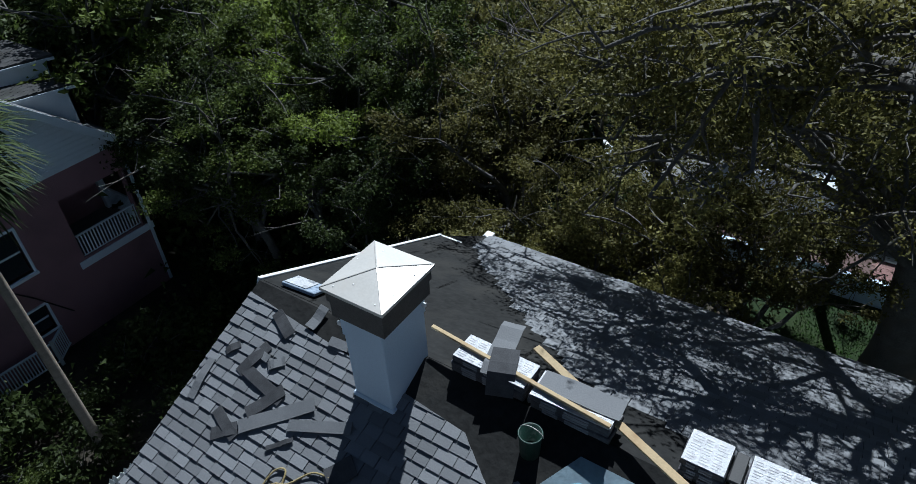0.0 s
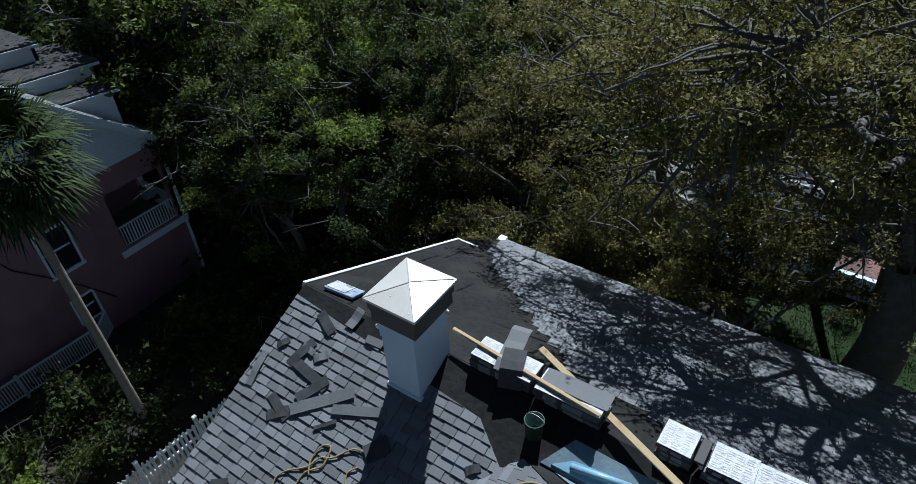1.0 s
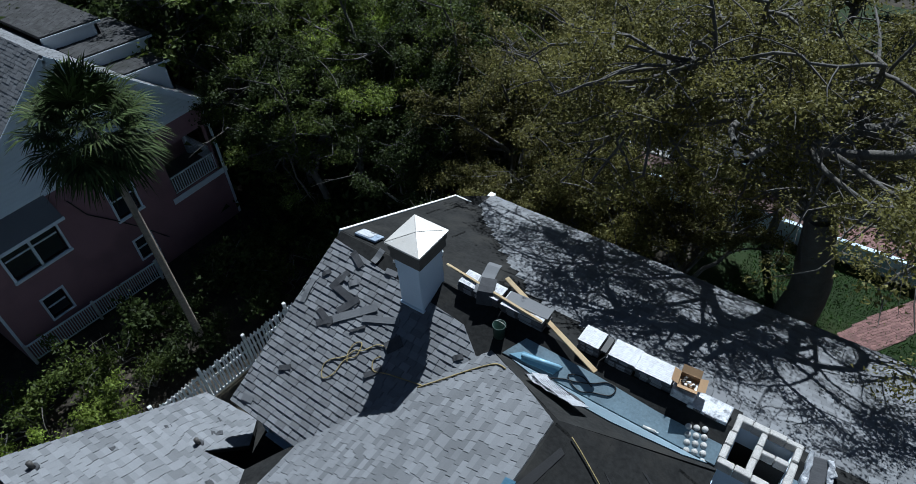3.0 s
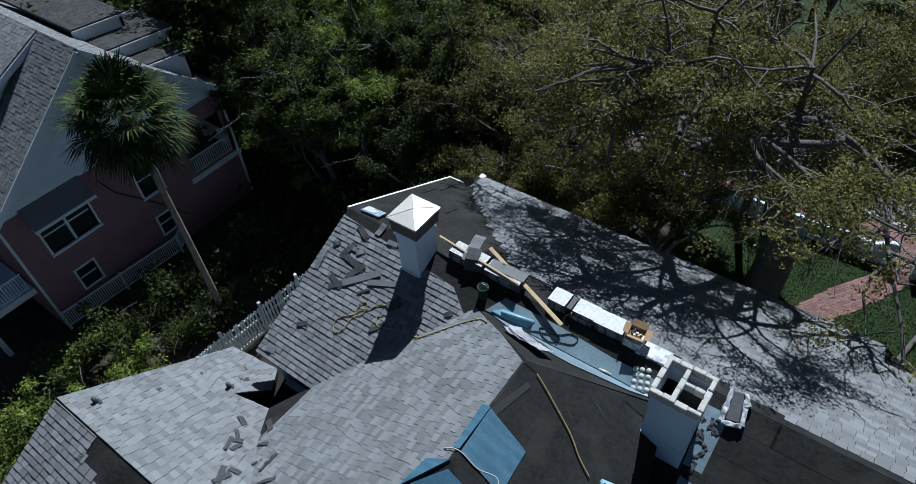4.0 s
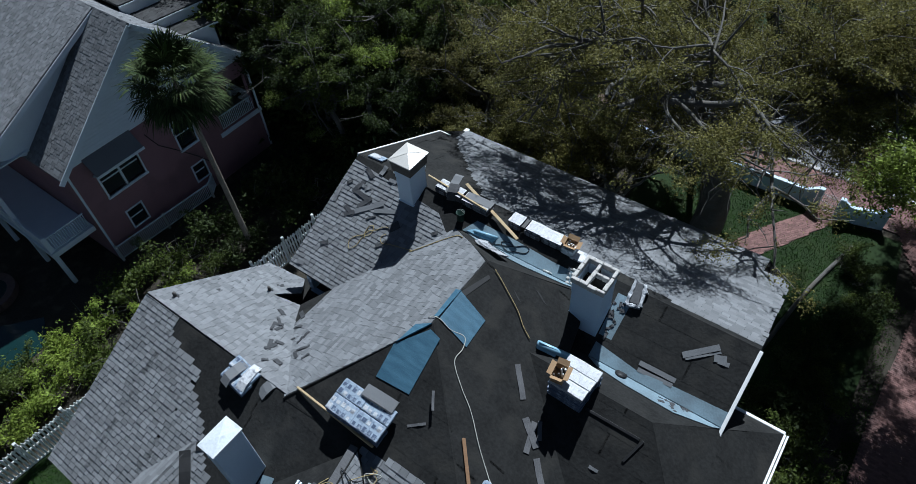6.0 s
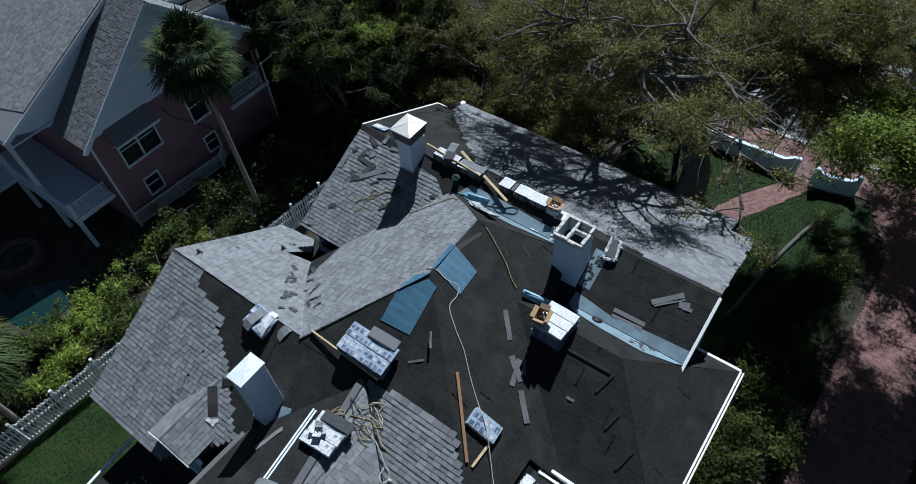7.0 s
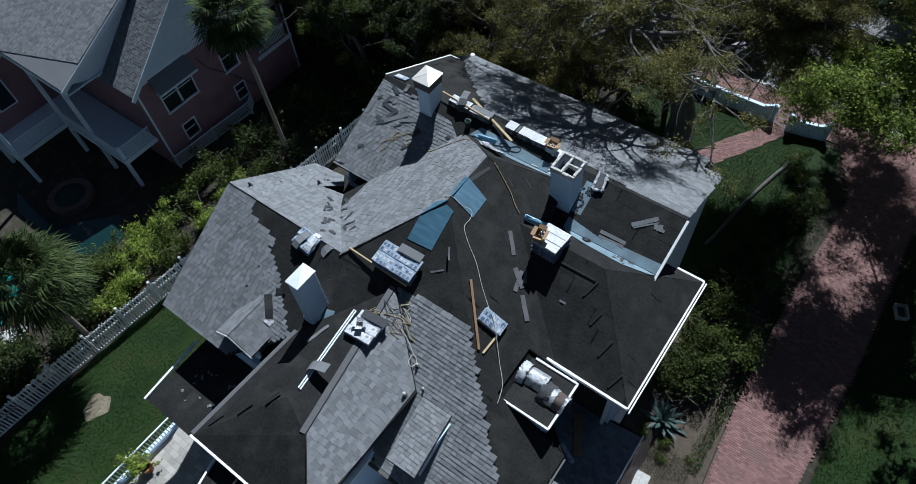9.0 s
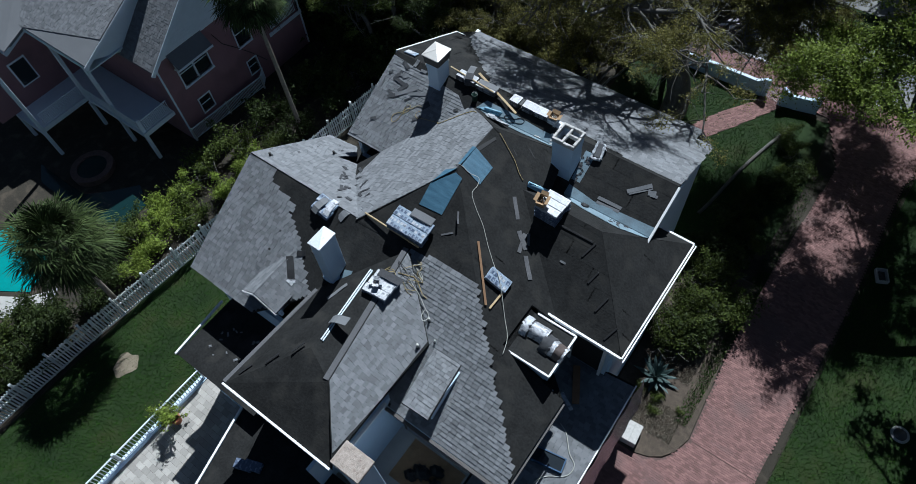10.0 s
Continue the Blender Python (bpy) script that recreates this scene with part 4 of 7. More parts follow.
# ---- plants ----
def leaf_mesh(name, tips, mat, nrg, count, size=.13, clump=.6, number=110, flat=.75):
    """A crown of small leaf tufts about some of the given twig points, each tuft loose at its edge: one mesh."""
    t = np.array([tuple(p) for p in tips], dtype=np.float32)
    runs = nrg.permutation((len(t) + 3) // 4)[:max(1, number // 4)]
    c = t[np.minimum((runs[:, None] * 4 + np.arange(4)).ravel(), len(t) - 1)]
    r = clump * nrg.uniform(.35, 1.35, len(c))
    share = r ** 1.6 / (r ** 1.6).sum()
    idx = np.repeat(np.arange(len(c)), np.maximum(8, (share * count).astype(int)))
    n = len(idx)
    d = nrg.normal(size=(n, 3))
    d[:, 2] = np.abs(d[:, 2]) - .5
    d /= np.linalg.norm(d, axis=1, keepdims=True) + 1e-6
    lump = 1 + .45 * np.sin(d[:, 0] * 6 + idx) * np.cos(d[:, 1] * 7 + idx * 1.7)
    p = c[idx] + d * (r[idx] * lump * nrg.uniform(.04, 1.0, n) ** .55 * np.where(nrg.random(n) < .22, 1.6, 1.0))[:, None] * np.array([1, 1, flat])
    nm = d * .4 + nrg.normal(size=(n, 3)) * .6 + np.array([0, 0, .55])
    nm /= np.linalg.norm(nm, axis=1, keepdims=True) + 1e-6
    u = np.cross(nm, nrg.normal(size=(n, 3)))
    u /= np.linalg.norm(u, axis=1, keepdims=True) + 1e-6
    w = np.cross(nm, u)
    s = size * nrg.uniform(.55, 1.45, (n, 1))
    v = np.stack([p - u * s * .5 - w * s * .3, p - u * s * .4 + w * s * .34, p + u * s * .6], 1).reshape(-1, 3).astype(np.float32)
    me = bpy.data.meshes.new(name)
    me.vertices.add(3 * n)
    me.vertices.foreach_set("co", v.ravel())
    me.loops.add(3 * n)
    me.loops.foreach_set("vertex_index", np.arange(3 * n, dtype=np.int32))
    me.polygons.add(n)
    me.polygons.foreach_set("loop_start", np.arange(0, 3 * n, 3, dtype=np.int32))
    me.polygons.foreach_set("loop_total", np.full(n, 3, dtype=np.int32))
    me.update()
    me.materials.append(mat)
    return me


def add_limb(bm, pts, r0, r1, sides=6):
    prev, a = None, None
    for i, p in enumerate(pts):
        d = (pts[min(i + 1, len(pts) - 1)] - pts[max(i - 1, 0)]).normalized()
        a = d.orthogonal().normalized() if a is None else (a - d * a.dot(d)).normalized()
        b = d.cross(a)
        r = r0 + (r1 - r0) * i / max(1, len(pts) - 1)
        ring = [bm.verts.new(p + (a * math.cos(t) + b * math.sin(t)) * r) for t in [2 * math.pi * s / sides for s in range(sides)]]
        if prev:
            for s in range(sides):
                bm.faces.new((prev[s], prev[(s + 1) % sides], ring[(s + 1) % sides], ring[s]))
        prev = ring


def grow(bm, rng, p, d, length, r, depth, tips, droop=.0, spread=.9, kids=3, up=.15):
    """A crooked limb with side limbs; its ends are kept for leaves."""
    n = max(3, int(length / .55))
    pts = [p.copy()]
    for i in range(n):
        d = (d + Vector((rng.gauss(0, .17), rng.gauss(0, .17), rng.gauss(0, .12) + up * .25 - droop * i / n))).normalized()
        pts.append(pts[-1] + d * (length / n))
    add_limb(bm, pts, r, r * .55 if depth else r * .3, 7 if r > .12 else (5 if r > .04 else 3))
    if depth == 0:
        tips.extend(pts[1:])
        return
    for k in range(kids):
        f = rng.uniform(.45, 1.0) if k < kids - 1 else 1.0
        q = pts[min(n, int(f * n))]
        side = Vector((rng.gauss(0, 1), rng.gauss(0, 1), rng.gauss(.25, .55))).normalized()
        nd = (d * (1 - spread * .5) + side * spread).normalized()
        grow(bm, rng, q, nd, length * rng.uniform(.5, .75), r * .55, depth - 1, tips, droop, spread, kids, up)


def tree_thing(name, m, trunk_me, crown_me, label, category="tree", group=""):
    t = thing(name, m, label, category, group)
    for n, me in (("trunk", trunk_me), ("crown", crown_me)):
        ob = new(n, me)
        ob.parent = t
    return t


TIPS = {}


def make_tree(seed, h, spread_r, leaf, count=40000, size=.105, clump=.42, first=.42, limbs=8, depth=3, trunk_r=.22, share=.5):
    rng, nrg = random.Random(seed), np.random.default_rng(seed)
    bm, tips = bmesh.new(), []
    top = Vector((rng.uniform(-.6, .6), rng.uniform(-.6, .6), h * first))
    stem = curve_points([(0, 0, -.3), (rng.uniform(-.2, .2), rng.uniform(-.2, .2), h * first * .5), top], 4)
    add_limb(bm, stem, trunk_r, trunk_r * .75, 9)
    for i in range(limbs):
        a = 2 * math.pi * (i + rng.uniform(-.3, .3)) / limbs
        tilt = rng.uniform(.25, 1.15)
        d = Vector((math.cos(a) * tilt, math.sin(a) * tilt, 1)).normalized()
        grow(bm, rng, stem[-1 - (i % 3)], d, max(spread_r * .62, (h - top.z) * .55) * rng.uniform(.75, 1.1), trunk_r * .55, depth, tips, spread=.95)
    TIPS[seed] = tips
    me = bpy.data.meshes.new("trunk")
    bm.to_mesh(me)
    bm.free()
    me.materials.append(bark_mat)
    me.polygons.foreach_set("use_smooth", [True] * len(me.polygons))
    return me, leaf_mesh("crown", tips, leaf, nrg, count, size, clump, int(len(tips) * share))


# the live oak over the front eave
rng, nrg = random.Random(21), np.random.default_rng(21)
bm, tips = bmesh.new(), []
OB = Vector((9.7, 14.0, 0))
stem = curve_points([OB + Vector((0, 0, -.3)), OB + Vector((.1, -.3, 2)), OB + Vector((-.2, -.9, 4.2)), OB + Vector((-.5, -1.3, 6.2))], 5)
add_limb(bm, stem, .86, .5, 12)
arms = [[stem[-1], (8.8, 10.6, 8.6), (8.3, 8.2, 11.6), (7.2, 6.6, 13.6), (6.2, 6.0, 14.2), (5.4, 5.5, 14.0), (4.9, 5.6, 12.8)],
        [stem[-1], (10.5, 11.0, 9.5), (11.8, 8.2, 10.8), (12.6, 6.6, 10.2)],
        [stem[-3], (6.5, 13.5, 8.2), (3.5, 12.5, 9.8), (0.8, 11.8, 10.6)],
        [stem[-1], (8.2, 13.6, 9.6), (6.5, 15.2, 11.2), (5.4, 17.5, 11.8)],
        [stem[-2], (11.6, 14.8, 9.0), (13.2, 16.2, 10.5), (15.0, 16.9, 10.8)],
        [stem[-3], (7.0, 10.8, 8.3), (4.8, 9.2, 9.8), (2.8, 8.0, 10.2)],
        [stem[-1], (9.0, 11.0, 9.6), (9.1, 9.0, 12.2), (9.2, 7.4, 14.3)],
        [stem[-3], (6.2, 10.6, 9.6), (4.6, 8.4, 12.0), (3.3, 6.6, 13.6)],
        [stem[-2], (11.4, 13.6, 8.6), (12.9, 13.2, 8.8), (14.6, 12.9, 8.3)],
        [stem[-2], (11.2, 14.8, 8.6), (12.8, 15.4, 9.0), (14.4, 15.8, 8.8)],
        [stem[-2], (11.4, 15.2, 9.2), (12.9, 17.0, 10.4), (14.4, 18.8, 10.8)],
        [stem[-2], (11.4, 14.0, 9.6), (13.0, 14.4, 10.6), (14.8, 14.4, 10.4)],
        [stem[-1], (7.6, 11.5, 10.0), (6.4, 9.4, 12.6), (6.6, 7.6, 15.0)],
        [stem[-1], (9.8, 14.6, 9.2), (11.2, 16.4, 10.8), (12.9, 18.4, 11.2)],
        [stem[-1], (10.6, 13.4, 9.6), (12.0, 14.8, 11.0), (13.4, 16.4, 11.6)]]
# limbs over the eave, set out by where their shadows fall on the front slope
def shade_limb(root, line, reach0, reach1):
    """A limb from root over points (x, y) of the front slope, held off it towards the sun by reach metres."""
    n = len(line)
    pts = [Vector((x, y, MF(x, y))) + SUN * (reach0 + (reach1 - reach0) * i / (n - 1)) for i, (x, y) in enumerate(line)]
    return curve_points(([Vector(root)] if root is not None else []) + pts, 5)


hook = shade_limb(stem[-1], [(11.0, 6.6), (10.6, 5.7), (9.85, 5.1), (9.86, 4.1), (9.5, 3.4), (8.87, 3.13), (8.6, 2.4), (8.45, 1.7)], 5.2, 4.2)
ring = shade_limb(None, [(10.78, 5.7), (11.2, 5.45), (11.32, 5.0), (11.2, 4.4), (10.8, 3.95), (10.35, 3.65), (9.9, 3.5), (9.3, 3.2)], 5.1, 4.5)
tail = shade_limb(None, [(11.32, 5.1), (11.8, 5.25), (12.1, 5.14), (12.6, 5.18), (13.1, 5.37), (13.5, 5.65)], 5.0, 4.0)
fork = shade_limb(None, [(12.1, 5.14), (12.5, 4.77), (12.96, 4.53), (13.5, 4.5)], 4.7, 4.0)
rise = shade_limb(stem[-1], [(7.2, 6.3), (7.5, 5.4), (8.0, 4.4), (8.43, 3.5), (8.35, 3.0), (8.1, 2.3), (8.06, 1.7), (8.3, 1.0)], 5.4, 4.6)
spur = shade_limb(None, [(7.8, 4.75), (7.2, 4.7), (6.7, 4.36), (6.1, 4.2)], 5.2, 4.6)
spray = shade_limb(None, [(9.7, 3.5), (10.4, 3.05), (11.05, 2.5), (11.8, 2.15), (12.5, 2.1), (13.2, 2.3)], 4.6, 3.8)
sprig = shade_limb(None, [(9.4, 3.3), (9.85, 2.45), (10.8, 1.75), (11.6, 1.2)], 4.6, 3.8)
cross = shade_limb(None, [(8.3, 3.1), (7.7, 3.13), (7.4, 2.46), (6.8, 2.1), (6.0, 2.0)], 4.8, 4.3)
reach_a = shade_limb(stem[-3], [(7.0, 5.9), (5.5, 5.3), (4.0, 5.0), (2.4, 5.0), (1.2, 5.2)], 5.0, 4.4)
reach_d = shade_limb(None, [(4.6, 5.4), (3.4, 4.7), (2.4, 4.4), (1.3, 4.7), (.6, 5.0)], 4.7, 4.2)
reach_b = shade_limb(None, [(7.0, 5.8), (6.0, 4.2), (5.2, 3.5), (4.5, 2.9), (3.9, 2.4)], 5.0, 4.2)
reach_c = shade_limb(None, [(7.6, 4.6), (6.9, 3.2), (6.3, 2.2), (5.9, 1.6), (5.5, 1.4)], 5.0, 4.2)
tie = shade_limb(None, [(8.1, 4.4), (8.75, 4.22), (9.34, 3.95), (9.8, 3.6)], 5.0, 4.6)
for pts, r0, r1, twigs in ((hook, .22, .07, 8), (ring, .13, .1, 0), (tail, .1, .03, 1), (fork, .07, .025, 1), (rise, .2, .05, 3), (spur, .08, .03, 12), (spray, .07, .025, 10),
                           (sprig, .07, .02, 11), (cross, .06, .02, 2), (tie, .06, .03, 4),
                           (reach_a, .11, .03, 26), (reach_d, .06, .02, 16), (reach_b, .08, .02, 9), (reach_c, .08, .02, 4)):
    add_limb(bm, pts, r0, r1, 8)
    for k in range(twigs):
        j = rng.randrange(4, len(pts))
        side = Vector((rng.gauss(0, 1), rng.gauss(0, 1), rng.gauss(0, .4))).normalized()
        grow(bm, rng, pts[j], ((pts[j] - pts[j - 1]).normalized() * .6 + side).normalized(), rng.uniform(.8, 1.7), .03, 1, tips, droop=.2, kids=3, up=.0)
for k, ctrl in enumerate(arms):
    pts = curve_points(ctrl, 5)
    add_limb(bm, pts, .25 if k == 0 else .17, .11 if k == 0 else .045, 9)
    for j in range(4, len(pts)):
        for _ in range(4 if pts[-1].x > 12.5 and pts[-1].y > 12 else 2):
            f = pts[j] - pts[j - 1]
            side = Vector((rng.gauss(0, 1), rng.gauss(0, 1), rng.gauss(.05, .5))).normalized()
            grow(bm, rng, pts[j], (f.normalized() * .5 + side).normalized(), rng.uniform(1.3, 2.6), .055, 1, tips, droop=.25, kids=3, up=.0)
# bare twigs on the side towards the house
tips = [p for p in tips if not (8.3 < p.x < 13.8 and 5.2 < p.y < 11.5 and p.z < 12.6) or rng.random() < .5]
tips = [p for k, p in enumerate(tips) if p.x > 12.2 and p.y > 11.6 or (k // 8 * 37) % 100 < 60]
oak_trunk = bpy.data.meshes.new("trunk")
bm.to_mesh(oak_trunk)
bm.free()
oak_trunk.materials.append(bark_mat)
oak_trunk.polygons.foreach_set("use_smooth", [True] * len(oak_trunk.polygons))
tree_thing("oak_tree", pose(0, 0, 0), oak_trunk, leaf_mesh("crown", tips, leaf_oak, nrg, 330000, .074, .41, int(len(tips) * .74)), "old live oak with crooked grey limbs over the roof edge")

SPECIES = ((31, 11, 5.5, leaf_oak), (32, 12, 5, leaf_green), (33, 10, 5, leaf_dark), (34, 9, 4.5, leaf_bright), (35, 12, 6, leaf_oak))
KINDS = [make_tree(seed, h, r, leaf) for seed, h, r, leaf in SPECIES]
FAR = [(k[0], leaf_mesh("crown", TIPS[sp[0]], sp[3], np.random.default_rng(sp[0]), 15000, .19, .5, 420)) for k, sp in zip(KINDS, SPECIES)]
TREES = [  # x, y, kind, turn, scale
    (-2, 12, 0, 10, .95), (1.5, 16, 4, 80, 1.0), (-6.5, 11, 3, 200, .95), (-4, 17, 0, 300, 1.0), (-9.5, 9.5, 2, 20, .9), (-11, 14, 1, 140, 1.05), (-7.5, 15.5, 2, 250, 1.0),
    (-14, 19, 1, 30, 1.1), (-10, 20, 2, 330, 1.0), (-16, 12, 3, 70, 1.15), (-19, 15, 1, 190, 1.05), (-21, 21, 2, 110, 1.1), (-25, 17, 1, 50, 1.1), (-27, 25, 2, 260, 1.2),
    (-6, 30, 3, 20, 1.0), (0, 31, 0, 170, 1.1), (-13, 29, 2, 15, 1.15), (-20, 31, 1, 210, 1.2), (6.5, 33, 4, 95, 1.0), (-9, 38, 2, 320, 1.2), (1, 41, 0, 45, 1.2), (-29, 36, 2, 75, 1.3),
    (25.5, 34, 0, 60, 1.0), (24, 40, 4, 220, 1.1), (27, 16, 3, 100, .9), (28, 24, 0, 300, 1.1), (29, 29.5, 0, 180, 1.05), (33, 10, 1, 240, 1.0),
    (-18, 43, 1, 130, 1.3), (-36, 29, 2, 220, 1.3), (-34, 18, 1, 20, 1.2), (9, 47, 2, 10, 1.2), (20, 47, 0, 90, 1.2), (31, 34, 1, 120, 1.2), (-40, 44, 2, 60, 1.4), (-5, 52, 1, 200, 1.4), (28, 47, 2, 280, 1.3),
    (-27, 52, 2, 330, 1.4), (36, 22, 4, 150, 1.1), (14, 56, 1, 20, 1.4), (-44, 20, 2, 190, 1.4), (-31, 9, 2, 50, 1.1), (-33, 0, 1, 70, 1.0),
    (-18.2, 9.8, 1, 60, 1.3), (-21.5, 8.6, 2, 160, 1.2), (4, 9.5, 0, 40, .82), (7.5, 17.5, 4, 250, .95), (-1.5, 8.6, 0, 120, .72), (3, 19.5, 0, 140, .95), (-12.5, 11.2, 3, 330, 1.0), (-3, 21, 2, 90, 1.0),
    (-23, 11, 1, 95, 1.1), (-17, 24, 2, 10, 1.1), (-8, 24.5, 2, 170, 1.0), (-24, 27, 1, 240, 1.2), (-13, 35, 1, 160, 1.2), (5, 38, 2, 200, 1.1), (-4, 44, 0, 110, 1.2), (-22, 38, 2, 30, 1.2), (-33, 24, 1, 310, 1.2),
    (24.5, 31.5, 0, 40, 1.1), (4.2, 35, 0, 70, 1.0), (16.5, 38.5, 4, 10, 1.1), (10.5, 44, 2, 100, 1.2), (20.5, 36.5, 1, 200, 1.0), (-12, 8.4, 2, 100, 1.0), (-10, 7.6, 1, 10, .85), (-14.6, 9.2, 1, 60, .95), (1.2, 8.9, 4, 210, .72), (6.2, 10.4, 0, 320, .78), (-4.4, 9.0, 2, 60, .85), (-5.8, 13.5, 1, 0, 1.0), (36, -4, 1, 30, 1.1), (37, 2, 4, 130, 1.2), (28.6, 8, 1, 20, 1.42), (29.5, 12, 1, 210, 1.3)]
for x, y, k, turn, s in TREES:
    what = ("olive-green oak with grey twigs", "leafy green tree", "dark green tree in shade", "bright yellow-green tree", "broad olive-green oak")[k]
    kk = FAR if math.hypot(x - 6, y + 4) > 25 else KINDS
    t = tree_thing("tree", pose(x, y, 0, 0, 0, turn), kk[k][0], kk[k][1], what + " in the wooded garden", group="woodland trees")
    t.scale = (s, s, s)


# a tree beside the drive, its limbs arching over it
rng, nrg = random.Random(61), np.random.default_rng(61)
bm, tips = bmesh.new(), []
stem = curve_points([(28.8, 9.0, -.3), (26.8, 9.4, 3.6), (23.6, 10.2, 6.9), (20.8, 10.8, 8.8)], 5)
add_limb(bm, stem, .32, .16, 10)
# limbs beyond y 20 are added out of view to shade the upper drive
for ctrl in ([stem[-1], (18.6, 10.6, 9.6), (16.8, 10.8, 9.6), (15.4, 10.9, 9.2)], [stem[-1], (19.0, 12.0, 9.8), (17.2, 12.9, 9.6), (15.6, 13.4, 9.3)], [stem[-1], (19.6, 9.8, 9.8), (18.9, 10.4, 10.2), (18.6, 10.8, 10.0)],
             [stem[-1], (20.2, 12.8, 10.6), (19.4, 14.4, 12.0), (18.2, 15.8, 12.6)], [stem[-3], (21.0, 13.0, 10.8), (19.4, 15.8, 12.2), (17.2, 18.2, 12.6)],
             [stem[-3], (21.6, 14.0, 11.0), (20.8, 17.0, 12.6), (19.8, 19.6, 13.2)], [stem[-4], (22.0, 16.0, 10.4), (19.6, 22.0, 12.0), (17.6, 24.6, 12.2), (16.2, 26.6, 12.2)], [stem[-4], (23.0, 15.0, 10.6), (21.6, 22.0, 12.4), (19.6, 25.6, 12.8), (17.8, 28.4, 12.8)],
             [stem[-4], (21.6, 15.6, 10.2), (18.6, 21.4, 11.4), (16.6, 23.2, 11.2), (15.4, 24.0, 11.0)], [stem[-4], (22.4, 16.0, 10.6), (20.2, 23.6, 11.6), (17.4, 27.6, 12.0), (15.6, 29.0, 12.2)], [stem[-2], (19.2, 13.6, 12.4), (18.2, 16.2, 14.4), (16.9, 17.6, 15.0)],
             [stem[-4], (22.4, 15.6, 10.4), (20.0, 21.4, 11.2), (18.4, 23.0, 10.8), (17.4, 23.6, 10.6)]):
    pts = curve_points(ctrl, 5)
    add_limb(bm, pts, .1, .03, 7)
    for j in range(4, len(pts)):
        for _ in range(2):
            side = Vector((rng.gauss(0, 1), rng.gauss(0, 1), rng.gauss(.1, .35))).normalized()
            grow(bm, rng, pts[j], ((pts[j] - pts[j - 1]).normalized() * .4 + side).normalized(), rng.uniform(.8, 1.8), .035, 1, tips, droop=.12, kids=3, up=.05)
arch_trunk = bpy.data.meshes.new("trunk")
bm.to_mesh(arch_trunk)
bm.free()
arch_trunk.materials.append(bark_mat)
arch_trunk.polygons.foreach_set("use_smooth", [True] * len(arch_trunk.polygons))
tree_thing("tree", pose(0, 0, 0), arch_trunk, leaf_mesh("crown", tips, leaf_bright, nrg, 150000, .12, .5, int(len(tips) * .72)), "tall leafy tree arching over the brick drive", group="woodland trees")


def make_bush(seed, r, h, leaf, n, size):
    nrg, rng = np.random.default_rng(seed), random.Random(seed)
    bm, tips = bmesh.new(), []
    for i in range(9):
        a = 2 * math.pi * i / 9
        grow(bm, rng, Vector((0, 0, 0)), Vector((math.cos(a) * r / h * rng.uniform(.2, 1), math.sin(a) * r / h * rng.uniform(.2, 1), 1)).normalized(), h * rng.uniform(.5, .8), .03, 1, tips, kids=3)
    me = bpy.data.meshes.new("stem")
    bm.to_mesh(me)
    bm.free()
    me.materials.append(bark_mat)
    return me, leaf_mesh("foliage", tips, leaf, nrg, n, size, r * .36, 26, .8)


BUSH = [make_bush(50, 1.3, 1.8, leaf_green, 2200, .11), make_bush(51, 1.3, 1.7, leaf_bright, 2900, .11), make_bush(52, 1.4, 1.6, leaf_dark, 1600, .15), make_bush(53, 1.0, .9, leaf_green, 900, .1)]


def bush(x, y, k, s=1.0, turn=0, z=0.0):
    t = thing("bush", pose(x, y, z, 0, 0, turn), ("leafy green garden bush", "bright yellow-green garden bush", "dark green bush in shade", "low green shrub on the mulch")[k], "bush", group="garden bushes")
    for n, me in (("stem", BUSH[k][0]), ("foliage", BUSH[k][1])):
        ob = new(n, me)
        ob.parent = t
    t.scale = (s, s, s * (.9 + .02 * (turn % 10)))


rng = random.Random(8)
y = -22.0
while y < 9:
    for x0 in (-10.0 if y < -9 else -9.4, -11.6):
        if rng.random() < (.95 if y > -14 else .6):
            k = (1 if rng.random() < .75 else 0) if -15 < y < -4 else (2 if rng.random() < .8 else 0)
            bush(x0 + rng.uniform(-.4, .4), y + rng.uniform(-.5, .5), k, rng.uniform(.8, 1.25), rng.uniform(0, 360))
    y += 1.7
for i in range(70):
    x, y = rng.uniform(-14, 2), rng.uniform(6.5, 20)
    bush(x, y, rng.choice((2, 2, 0, 2)), rng.uniform(.8, 1.5), rng.uniform(0, 360))
for i in range(44):
    bush(rng.uniform(-30, -2), rng.uniform(8, 27), 2, rng.uniform(1.8, 2.8), rng.uniform(0, 360))
for i in range(16):
    bush(rng.uniform(-5.0, -.8), rng.uniform(-2.5, 4), 2, rng.uniform(.35, .6), rng.uniform(0, 360))
for x, y in ((16.8, 3.4), (17.2, 1.8), (16.9, .4), (17.6, 3.0), (16.9, 5.0), (17.4, -.6), (16.6, 2.2), (17.9, 1.2), (18.1, 2.4), (16.7, -.9), (17.6, .2), (17.3, 4.2)):
    bush(x, y, rng.choice((0, 2)), rng.uniform(.85, 1.15), rng.uniform(0, 360))
for i in range(20):
    bush(rng.uniform(16.2, 18.6), rng.uniform(5.5, 16), rng.choice((2, 0, 3)), rng.uniform(.35, .65), rng.uniform(0, 360))
